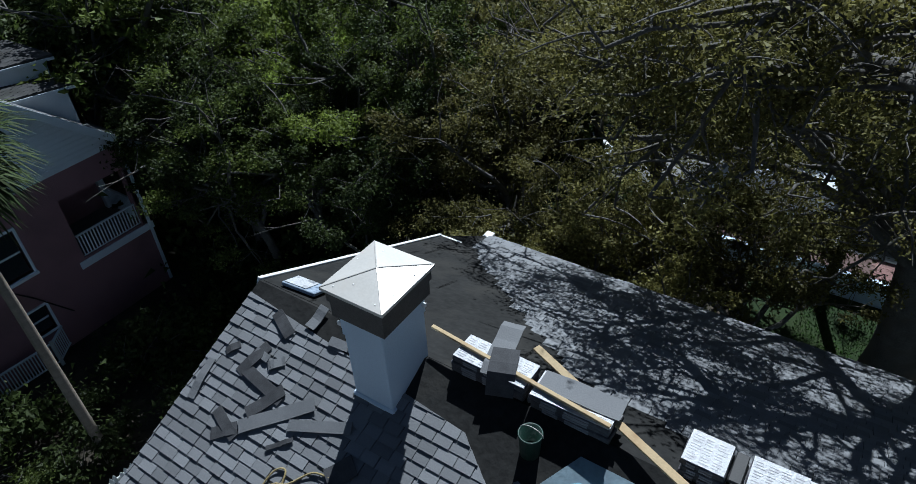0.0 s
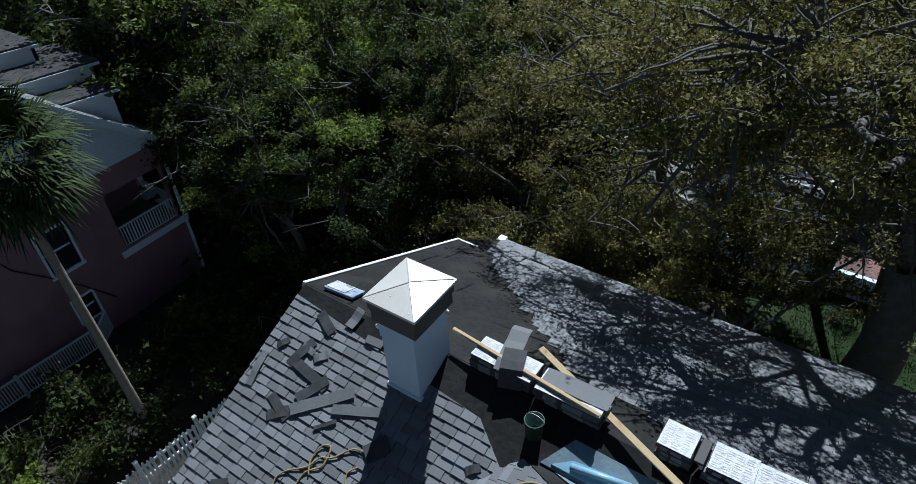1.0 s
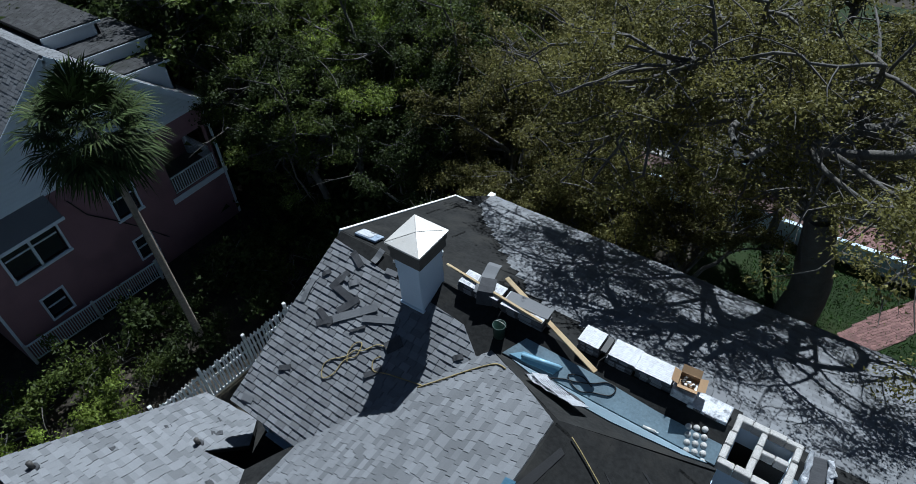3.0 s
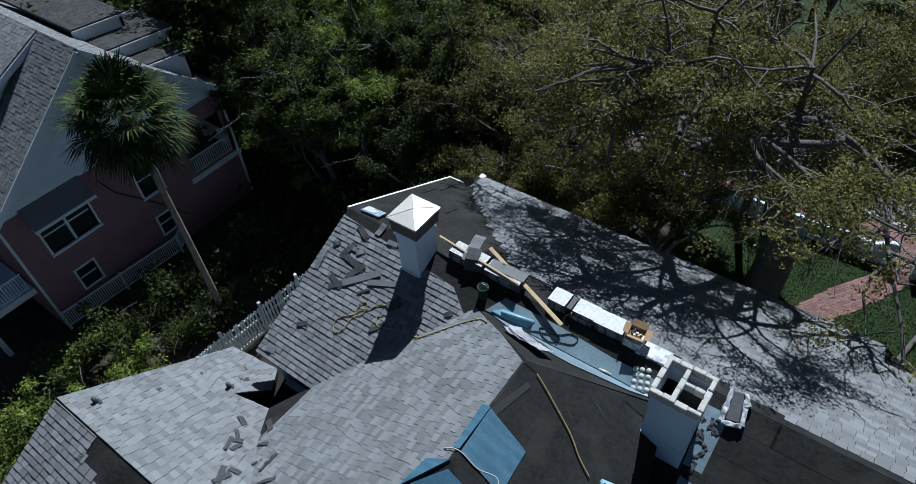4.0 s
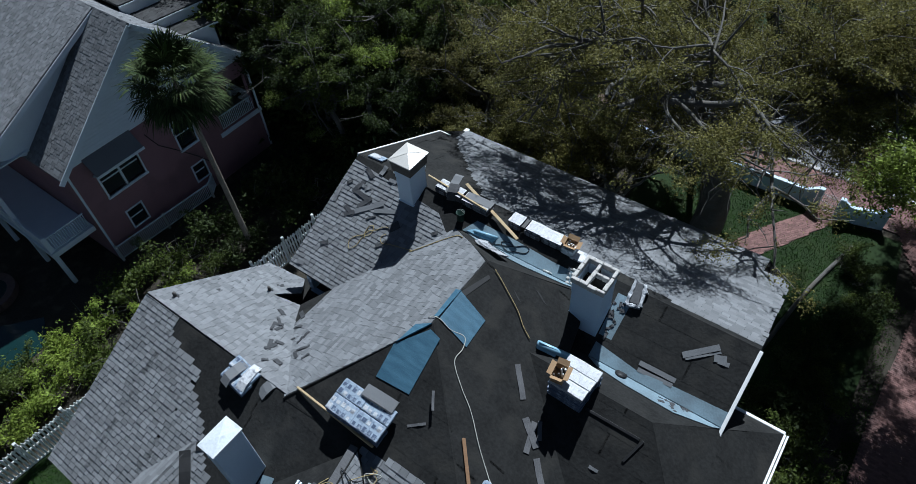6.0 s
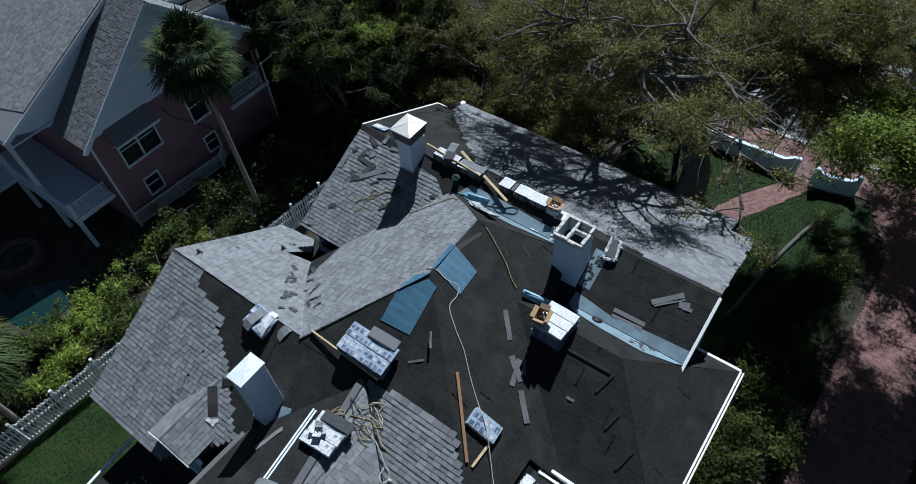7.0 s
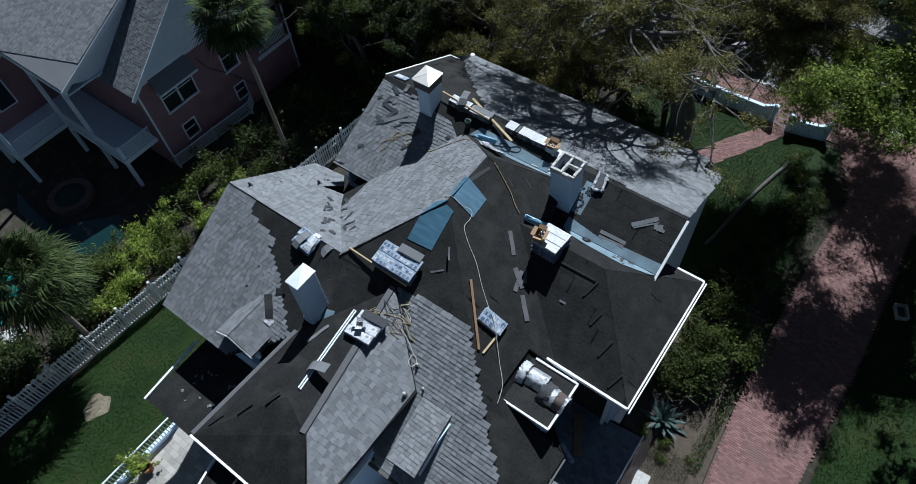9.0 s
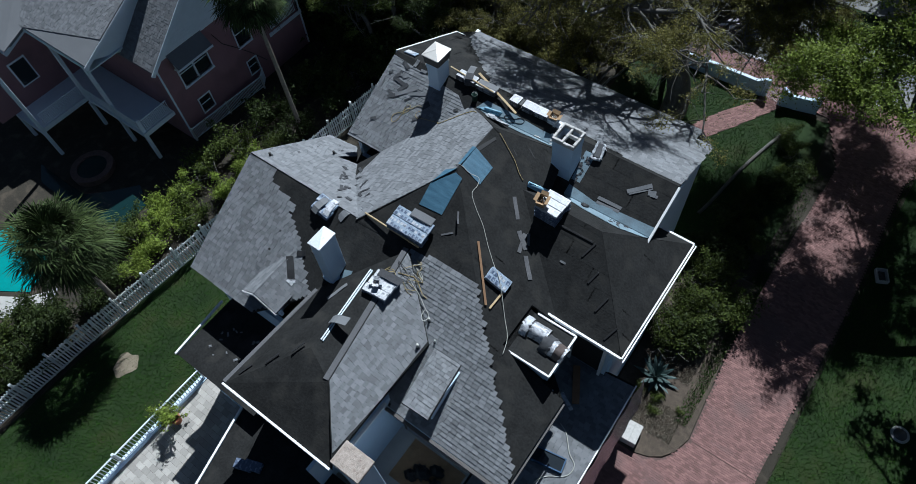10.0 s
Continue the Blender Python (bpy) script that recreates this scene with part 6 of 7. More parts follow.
bent_strip(pose(2.7, -8.35, 10.34, 0, 0, 80), [(-.5, -.16), (-.3, .0), (0, .03), (.3, .0), (.5, -.16)], .34, "grey shingle strip draped over a bundle")
bent_strip(pose(3.15, -8.32, 10.36, 0, 0, 95), [(-.4, -.1), (-.2, .0), (.2, .02), (.4, -.04)], .3, "torn silver wrapper and shingles", plastic_wrap)
bent_strip(pose(3.8, -8.1, 10.25, 0, 0, 70), [(-.4, -.2), (-.2, -.06), (0, .02), (.2, -.02), (.35, -.08)], .34, "grey shingle strip draped over the ridge")
for i in range(3):
    for j in range(3):
        bundle(pose(7.2 + .03 * j, -9.63 - i * .34, 10.14 + j * .115, 0, 0, 5), 1.05, .335, .11, "dark blue wrapped shingle bundle on the hip", stack_wrap if j < 2 else plastic_wrap, False, 90 + i * 4 + j)
bent_strip(pose(7.35, -9.55, 10.53, 0, 0, 5), [(-.5, 0), (0, .03), (.5, .0)], .32, "dark shingle strip on a bundle", strip_mat)
carton(pose(7.1, -10.05, 10.49, 0, 0, 30), .24, .2, .12, "small open white carton with gloves", 3, 3, plastic_wrap)
def arched(x0, x1, w, h, t, mat, parent, name, label="", seed=0, rag=.0, lift=.0):
    """A shell of thickness t arched across y, from x0 to x1, w wide and h high, with uneven ends."""
    bm = bmesh.new()
    n, cols, rows = 14, 5, []
    for k in range(cols + 1):
        row = []
        for s in range(n + 1):
            a = -1 + 2 * s / n
            y, z = a * w / 2, h * (1 - abs(a) ** 2.4) + lift
            x = x0 + (x1 - x0) * k / cols
            if k in (0, cols):
                x += rag * noise.noise((s * .9, seed, k))
            q = Vector((x, y, z))
            q += Vector((0, noise.noise(q * 5 + Vector((seed, 0, 0))), noise.noise(q * 5 + Vector((0, seed, 2))))) * .03
            row.append((bm.verts.new(q), bm.verts.new(q - Vector((0, 0, t)))))
        rows.append(row)
    for a, b in zip(rows, rows[1:]):
        for s in range(n):
            bm.faces.new((a[s][0], a[s + 1][0], b[s + 1][0], b[s][0]))
            bm.faces.new((a[s][1], b[s][1], b[s + 1][1], a[s + 1][1]))
    for row in (rows[0], rows[-1]):
        for s in range(n):
            bm.faces.new((row[s][0], row[s][1], row[s + 1][1], row[s + 1][0]))
    for s in (0, n):
        for a, b in zip(rows, rows[1:]):
            bm.faces.new((a[s][0], b[s][0], b[s][1], a[s][1]))
    return part(name, bm, mat, parent, label)


for x, y, turn, strips in ((12.8, -7.76, 2, ((-.56, -.26, plastic_wrap, .05, "bent white wrapper sheet"), (-.2, .5, silver_wrap, .03, "crumpled silver wrapper"))),
                           (13.72, -8.0, -4, ((-.5, -.08, strip_mat, .03, "dark shingle layer"), (-.12, .08, silver_wrap, .045, "torn silver wrapper"), (.06, .4, brown_strip, .035, "brown shingle layer"), (.36, .5, silver_wrap, .03, "torn silver wrapper")))):
    c0 = thing("shingle_bundle", pose(x, y, 9.17, 0, 0, turn), "silver wrapped shingle bundle bent over the dormer", "shingle bundle", "shingle bundles")
    arched(-.5, .5, .68, .3, .2, mid_strip, c0, "shingles", seed=3)
    for k, (a, b, mt, up, lab) in enumerate(strips):
        arched(a, b, .72 if k else .86, .3, .015, mt, c0, "wrapper", lab, seed=7 + k, rag=.07, lift=up)

# open wrapper with shingles left at the ridge, near the tall chimney
open_pack = thing("shingle_bundle", on(MB, 10.87, -.1, 12, .01), "torn white wrapper round dark shingles on the ridge", "shingle bundle", "shingle bundles")
bm = bmesh.new()
add_box(bm, -.13, .13, -.32, .3, 0, .1, bevel=.015)
part("shingles", bm, mid_strip, open_pack)
for k, (a, b) in enumerate((((-.2, -.4), (-.13, .36)), ((.2, -.38), (.17, .3)), ((-.2, -.4), (.2, -.38)), ((.17, .06), (.27, .12)))):
    bm = bmesh.new()
    a, b = Vector((*a, .07)), Vector((*b, .1))
    d = (b - a)
    m = Matrix.Translation(a) @ Matrix.Rotation(math.atan2(d.y, d.x), 4, "Z")
    add_box(bm, 0, d.length, -.05, .05, -.07, .06, m, .012)
    bmesh.ops.subdivide_edges(bm, edges=[e for e in bm.edges if e.calc_length() > .2], cuts=6)
    for v in bm.verts:
        v.co += Vector((noise.noise(v.co * 9 + Vector((k, 0, 0))), noise.noise(v.co * 9 + Vector((0, k, 3))), noise.noise(v.co * 8 + Vector((5, 0, k))))) * .035
    part("torn_wrapper", bm, plastic_wrap, open_pack, "torn white plastic")
tray = thing("nail_tray", on(MB, 9.0, -.52, 20, .01), "pale tray with round holes on grey membrane", "tray")
for i in range(3):
    for j in range(5):
        tube("ring", [(-.14 + i * .14, -.28 + j * .14, .0), (-.14 + i * .14, -.28 + j * .14, .03)], .058, mortar_mat, tray, sides=10)
can = thing("vent_pipe", on(RN, 11.55, -2.24, 0, .02), "round black vent opening in the membrane", "vent")
tube("collar", [(0, 0, 0), (0, 0, .06)], .17, black_mat, can, sides=18)

# loose shingles
rng = random.Random(17)


def loose(f, x, y, turn, l, w, mat=None, label="loose grey shingle strip lying on the roof", dz=.03):
    n = 5
    ph = rng.uniform(0, 6)
    pts = [(-l / 2 + l * i / n, .012 * math.sin(ph + i * 1.3)) for i in range(n + 1)]
    return bent_strip(on(f, x, y, turn, dz), pts, w, label, mat)


for x, y, turn, l, w, dark in ((.87, -.38, -28, .47, .17, 1), (.77, -.93, 73, .55, .17, 1), (1.14, -1.14, -11, .81, .17, 1), (1.33, -1.30, 60, .58, .17, 1), (.18, -1.44, 97, .60, .13, 0),
                               (.96, -1.74, -22, .54, .15, 1), (1.01, -1.82, 41, .38, .17, 1), (1.60, -1.37, 44, 1.1, .19, 0), (2.25, -1.24, 25, .9, .15, 0), (2.84, -1.54, 56, .39, .27, 1),
                               (4.27, -1.15, 44, .22, .12, 1), (2.76, -2.19, 51, .42, .12, 1), (1.87, -1.62, 45, .38, .06, 1), (1.31, -.12, 85, .36, .17, 0), (.35, -.93, 55, .23, .11, 1),
                               (1.14, -.85, 46, .26, .13, 0), (.86, -.84, -6, .28, .11, 0), (1.85, -.3, 5, .33, .13, 0), (.8, -3.0, 35, .3, .12, 1), (.4, -3.9, 10, .3, .14, 0)):
    loose(MB, x, y, turn, l, w, strip_mat if dark else shingle_rest, "dark shingle offcut lying on new shingles" if dark else "loose grey shingle strip lying on the roof", .058)
for f, x, y, turn, l, w in ((WF, 1.23, -5.72, -21, .53, .17), (CW, 1.95, -5.42, -23, .7, .17), (WF, 1.75, -6.2, 42, .38, .17), (WF, 1.9, -6.35, 88, .44, .14), (WF, 2.4, -7.05, 123, .8, .16), (WF, 2.5, -7.1, 85, .66, .14),
                            (WF, 2.5, -6.8, 14, .41, .16), (CW, 3.38, -6.58, 35, .74, .11), (CW, 2.97, -6.09, 93, .44, .14), (CW, 2.95, -6.32, 99, .37, .11), (WF, 3.2, -7.4, 0, .42, .19), (CW, 3.35, -6.85, -23, .6, .13),
                            (CW, 3.79, -6.80, 55, .41, .11), (WF, 1.6, -6.1, -36, .6, .11), (WF, 1.7, -6.4, 118, .7, .11), (CW, 2.3, -5.9, 20, .5, .1), (CW, 2.6, -6.4, 70, .3, .1), (WF, 2.9, -7.6, 60, .3, .12)):
    loose(WF if WF(x, y) > CW(x, y) else CW, x, y, turn, l * .68, w * .85, strip_mat, "torn shingle offcut lying in the valley", .056)
pack = thing("shingle_pack", on(MF, .62, .3, 8, .03), "blue-grey wrapped pack of shingles near the roof end", "shingle pack")
box("wrapper", -.3, .3, -.2, .2, 0, .06, blue_wrap, pack, bevel=.01)
box("top_sheet", -.27, .12, -.17, .17, .064, .072, plastic_wrap, pack)
for f, x, y, turn, l, w in ((WF, -.4, -4.4, -8, .35, .05), (WF, -.1, -4.7, 60, .25, .15), (WF, -.9, -5.3, 80, .15, .1), (WF, -.9, -6.4, 10, .18, .12), (MB, 13.1, -.7, 44, 1.0, .17), (MB, 13.2, -.78, 43, .95, .06), (MB, 13.62, -.66, 20, .32, .2), (MB, 13.74, -.72, 8, .3, .12),
                            (MB, 12.35, -1.66, 1, 1.05, .14), (MB, 12.36, -1.82, 3, 1.0, .12), (CE, 9.55, -4.3, -42, .95, .16), (CE, 10.5, -5.3, -70, .85, .16), (CE, 10.45, -5.2, -30, .8, .2), (CE, 11.2, -5.95, -40, .95, .18), (CE, 10.6, -5.0, -55, .5, .12),
                            (RS, 12.2, -5.0, 0, .25, .08), (CE, 8.2, -6.3, -50, .5, .07), (CS, 8.1, -6.9, 40, .5, .07), (WN, 3.5, -9.9, 5, .42, .24)):
    loose(f, x, y, turn, l, w, strip_mat if f is WF else mid_strip if f is CE or f is CS else shingle_rest, "grey shingle strip lying on the slope")
for i in range(12):
    loose(RN, 13.1 + rng.uniform(-.4, .4), -2.3 + rng.uniform(-.15, .2), rng.uniform(0, 180), rng.uniform(.15, .4), rng.uniform(.06, .14), strip_mat, "torn shingle offcut on grey membrane")
for i in range(14):
    loose(MB, 10.55 + rng.uniform(-.15, .2), -.9 + rng.uniform(-.6, .4), rng.uniform(0, 180), rng.uniform(.1, .25), rng.uniform(.05, .1), strip_mat, "torn shingle offcut beside the chimney")
for i, (x, y, l, w, mt) in enumerate(((6.2, -1.0, .7, .15, shingle_rest), (6.05, -1.12, .5, .14, strip_mat), (6.75, -1.05, .55, .26, strip_mat))):
    loose(CN, x, y, -33 + 6 * (i % 3), l, w, mt, "grey shingle strip under a printed wrapper", .03 + .012 * i)
for x, y, turn, l, w, dz in ((6.34, -1.34, -30, .8, .22, .07), (6.62, -1.34, -38, 1.25, .4, .12)):
    sheet_p = bent_strip(on(CN, x, y, turn, dz), [(-l / 2, .05), (-l * .4, .02), (-l * .2, .0), (0, .03), (l * .2, .02), (l * .36, .05), (l / 2, .06)], w, "pale printed wrapper folded over strips by the valley", printed_sheet)
    for k, x0 in enumerate((-.34, -.16, .02)):
        for r in range(5):
            box("print_bar", x0 * l, (x0 + (.12, .15, .1)[(k + r) % 3]) * l, -w * .38 + r * w * .16, -w * .33 + r * w * .16, .034, .038, faint_print, sheet_p)
    box("print_band", -l * .49, l * .1, w * .42, w * .5, .034, .040, black_mat, sheet_p, "black printed band")
for i in range(14):
    loose(plane_z(5.81, 0, 0), rng.uniform(.6, 2.6), rng.uniform(-15.8, -13.6), rng.uniform(0, 180), rng.uniform(.06, .22), rng.uniform(.05, .12), shingle_rest, "small debris on the flat roof", .012)


# ropes and hoses
def rope(ctrl, r, mat, label, cat="rope", per=6):
    return tagged(tube("rope" if cat == "rope" else "hose", curve_points(ctrl, per), r, mat, sides=6), label, cat, "ropes")


def lie(f, pts, dz=.055):
    return [(x, y, f(x, y) + dz) for x, y in pts]


rope(lie(MB, [(2.74, -1.67), (2.5, -1.72), (2.28, -1.95), (2.1, -2.03), (1.98, -2.22), (1.7, -2.42), (1.62, -2.6), (1.77, -2.8), (1.95, -2.62), (2.0, -2.3), (2.2, -2.1), (2.16, -1.85), (2.02, -1.9), (1.98, -2.12), (2.08, -2.3)]), .013, rope_mat, "tan rope lying in loops on the shingles")
rope(lie(MB, [(2.72, -1.88), (2.62, -2.02), (2.75, -2.18), (3.05, -2.1), (3.6, -2.0), (4.05, -1.92)]), .013, rope_mat, "tan rope lying in loops on the shingles")
rope(lie(CW, [(3.85, -2.05), (4.3, -1.7), (4.75, -1.35), (5.16, -1.12), (5.45, -1.2)], .055), .016, rope_mat, "dark frayed rope along the valley")
rope(lie(CE, [(7.36, -2.2), (7.6, -2.3), (7.85, -2.42), (8.45, -2.72), (8.8, -2.98), (9.13, -3.15)]), .014, rope_mat, "tan rope running down black felt")
rope([(6.75, -4.55, CW(6.75, 0) + .05), (6.95, -4.5, 11.78)] + lie(CE, [(7.15, -4.48), (7.48, -4.51), (7.84, -4.40), (7.99, -4.69), (8.03, -5.12), (8.52, -5.52), (9.06, -5.86), (9.68, -6.40), (10.28, -6.85)], .03)
     + [(10.5, -7.0, CE(10.5, 0) + .22), (10.94, -7.40, CE(10.94, 0) + .2)] + lie(CE, [(11.59, -8.12), (12.09, -8.68), (12.3, -9.3)], .03), .014, hose_mat, "pale hose snaking over black felt", "hose")
rope(lie(MB, [(6.12, -.72), (6.41, -.6), (6.63, -.55), (6.92, -.45), (7.17, -.31), (7.36, -.33), (7.32, -.49), (7.01, -.58), (6.8, -.66), (6.6, -.62), (6.45, -.5), (6.7, -.42), (6.95, -.5)], .05), .012, black_mat, "black hose lying in loops on grey membrane", "hose")
silver = thing("cartridge", on(MB, 8.22, -.66, 5, .05), "small silver sealant cartridge on grey membrane", "cartridge")
tube("barrel", [(-.13, 0, 0), (.1, 0, 0)], .03, metal_mat, silver, sides=10)
tube("nozzle", [(.1, 0, 0), (.16, 0, 0)], .012, trim_mat, silver, sides=8)
rng2 = random.Random(4)
for k in range(4):
    pts, x, y = [], 7.2 + .25 * k, -8.85
    for i in range(12):
        x = min(8.3, max(6.9, x + rng2.uniform(-.4, .45)))
        y = min(-8.3, max(-9.5, y + rng2.uniform(-.35, .35)))
        zb = max(BE(x, y) if x > 7.2 else 10.3, CS(x, y), WN(x, y))
        pts.append((x, y, zb + .03 + .02 * k + rng2.uniform(0, .05)))
    rope(pts, .011, (rope_mat, hose_mat, rope_mat, black_mat)[k], ("tangled tan rope on the hip", "pale tangled hose on the hip", "tangled tan rope on the hip", "black tangled cord on the hip")[k])
rope([(7.4, -9.15, BE(7.4, 0) + .05)] + lie(BE, [(7.7, -9.0), (7.95, -8.88), (8.23, -8.99), (8.54, -9.19), (8.84, -9.2), (8.97, -9.11)], .05), .018, rope_mat, "tan rope end lying on shingles")
rope(lie(BE, [(7.47, -8.84), (8.06, -9.15), (8.45, -9.28), (8.93, -9.55), (9.1, -9.62), (9.22, -9.78), (9.15, -9.97), (9.0, -9.9), (8.95, -9.62)], .05), .014, hose_mat, "pale hose lying on shingles", "hose")
rope([(15.0, -9.2, 5.85), (15.4, -9.4, 5.85), (15.9, -10.0, 5.86), (16.3, -10.3, 5.86), (16.25, -10.8, 5.86), (15.6, -11.3, 5.86), (15.4, -11.8, 5.86), (15.9, -12.0, 5.86)], .016, hose_mat, "pale hose on the low roof", "hose")


def vent(f, x, y, h=.22, r=.055, label="small dark pipe vent on the roof"):
    v = thing("pipe_vent", Matrix.Translation((x, y, f(x, y))), label, "pipe vent", "pipe vents")
    tube("flange", [(0, 0, .0), (0, 0, .035)], r * 2.0, strip_mat, v, sides=12)
    tube("pipe", [(0, 0, .03), (0, 0, h)], r, metal_mat if "pale" in label else dark_metal, v, sides=12)


vent(WF, -1.21, -7.58)
vent(WF, -0.02, -5.16)
vent(BE, 9.31, -9.8, .22, .04, "small pale pipe vent on the roof")
vent(BE, 9.93, -10.3, .2, .035, "small pale pipe vent on the roof")
vent(BE, 9.56, -10.86, .22, .055, "small pale pipe vent with a bent hood")

# things on the low roofs and the balcony
for i, (x, y) in enumerate(((5.4, -17.8), (5.75, -17.6))):
    bundle(pose(x, y, 5.02, 0, 0, 20), .75, .4, .2, "blue wrapped bundle on the low felt roof", stack_wrap, False, 200 + i)
tarp = mesh_ob("tarp", [(10.3 + 2.6 * i / 12, -14.6 + 1.8 * j / 8, 4.53 + .1 * abs(noise.noise((i * .5, j * .6, 3)))) for j in range(9) for i in range(13)],
               [(j * 13 + i, j * 13 + i + 1, (j + 1) * 13 + i + 1, (j + 1) * 13 + i) for j in range(8) for i in range(12)], carton_mat)
tagged(tarp, "crumpled brown paper sheet on the balcony floor", "sheet")
for i, (x, y, s) in enumerate(((11.4, -13.8, .35), (11.9, -13.4, .28), (11.1, -14.1, .25), (12.2, -13.9, .3))):
    bm = bmesh.new()
    bmesh.ops.create_icosphere(bm, subdivisions=3, radius=1)
    for v in bm.verts:
        v.co *= 1 + .7 * noise.noise(v.co * 2.4 + Vector((i * 3, 0, 0)))
        v.co = Vector((v.co.x * s, v.co.y * s * .8, max(v.co.z, -.6) * s * .7))
    ob = part("rubbish_bag", bm, black_mat, smooth=True)
    ob.matrix_world = pose(x, y, 4.62 + .42 * s)
    tagged(ob, "crumpled black rubbish bag on the balcony", "rubbish bag", "rubbish bags")
pallet = thing("packing_case", pose(17.45, -6.0, .07, 0, 0, 5), "pale pink-white packing case on the mulch bed", "packing case")
box("case", -.36, .36, -.5, .5, 0, .55, mortar_mat, pallet, bevel=.02)
box("lid_seam", -.02, .02, -.5, .5, .55, .565, concrete_mat, pallet)

# cleats on the south slope of the small ridge
for a, b in (((12.74, -4.53), (12.95, -3.92)), ((13.44, -5.21), (13.59, -4.72)), ((14.20, -5.92), (14.38, -5.32)), ((15.00, -6.57), (15.21, -6.03)), ((11.34, -3.94), (12.85, -3.93))):
    tagged(board("cleat", (*a, RS(*a) + .03), (*b, RS(*b) + .03), .07, .04, black_mat, up=(0, -.47, .88)), "short black cleat on black felt", "cleat", "roof cleats")

# black felt pieces on the small dormer
DP = plane_z(9.12 + 2.62 * .737, -.737, 0)
loose(DP, 2.88, -10.98, -37, .95, .3, black_mat, "black felt strip lying over the small dormer", .05)
loose(WN, 2.95, -10.27, 35, .42, .24, black_mat, "black felt offcut on new shingles", .05)
for k in range(3):
    loose(DP, 3.2 + .1 * k, -11.45 + .15 * k, 40 * k, .3, .12, plastic_wrap, "torn white wrapper on the small dormer", .06)
skylight = thing("skylight", pose(15.02, -10.75, 5.81, 0, 0, 10), "long skylight with a dark blue pane on the low roof", "skylight")
bm = bmesh.new()
ring_box(bm, -1.0, 1.0, -.3, .3, 0, .2, .05)
part("frame", bm, blue_plastic, skylight, "dark blue frame")
box("pane", -.95, .95, -.25, .25, .14, .16, pane_mat, skylight, "dark glass pane")
plank((14.3, -6.75, 5.9), (15.1, -8.2, 5.92), .3, .04, "wide brown board lying on the low roof", old_wood)
loose(plane_z(5.86, 0, 0), 14.75, -8.3, -30, .8, .16, plastic_wrap, "torn white wrapper on the low roof", .02)

loose(BW, 5.6, -10.88, 65, .95, .2, shingle_rest, "grey shingle strip on black felt", .03)
bent_strip(on(BW, 6.95, -12.0, 8, .05), [(-.5, -.02), (-.25, .08), (0, .1), (.25, .06), (.5, .0)], .36, "bent grey shingle strips beside white boards")
tagged(board("ridge_band", Vector(RB0) + Vector((-.14, 0, .0)), Vector(RB1) + Vector((-.14, 0, .0)), .22, .05, mid_strip), "dark shingle band along the ridge", "ridge band")
tagged(board("eave_band", (4.28, -16.0, 8.95), (4.48, -11.1, 8.92), .16, .04, mid_strip), "grey metal strip along the eave", "eave strip")

# ---- shingles ----
def clip_poly(poly, region):
    """Cuts a convex polygon by a convex region (both counter-clockwise)."""
    out = poly
    for i in range(len(region)):
        a, b = region[i], region[(i + 1) % len(region)]
        src, out = out, []
        for j in range(len(src)):
            p, q = src[j], src[(j + 1) % len(src)]
            sp = (b[0] - a[0]) * (p[1] - a[1]) - (b[1] - a[1]) * (p[0] - a[0])
            sq = (b[0] - a[0]) * (q[1] - a[1]) - (b[1] - a[1]) * (q[0] - a[0])
            if sp >= 0:
                out.append(p)
            if (sp >= 0) != (sq >= 0):
                t = sp / (sp - sq)
                out.append((p[0] + (q[0] - p[0]) * t, p[1] + (q[1] - p[1]) * t))
        if len(out) < 3:
            return []
    return out


def inside(p, region):
    return all((b[0] - a[0]) * (p[1] - a[1]) - (b[1] - a[1]) * (p[0] - a[0]) >= 0 for a, b in zip(region, region[1:] + region[:1]))


EXPO = .148
TABS = {}


def tab_mesh(w):
    if w not in TABS:
        h, t0, t1 = EXPO + .05, .030, .003
        bm = bmesh.new()
        g = .005
        lo = [bm.verts.new(p) for p in ((g, 0, -.004), (w - g, 0, -.004), (w - g, h, -.006), (g, h, -.006))]
        hi = [bm.verts.new(p) for p in ((g, 0, t0), (w - g, 0, t0), (w - g, h, t1), (g, h, t1))]
        bm.faces.new(lo[::-1])
        bm.faces.new(hi)
        for i in range(4):
            bm.faces.new((lo[i], lo[(i + 1) % 4], hi[(i + 1) % 4], hi[i]))
        me = bpy.data.meshes.new("shingle")
        bm.to_mesh(me)
        bm.free()
        me.materials.append(shingle_mat)
        TABS[w] = me
    return TABS[w]


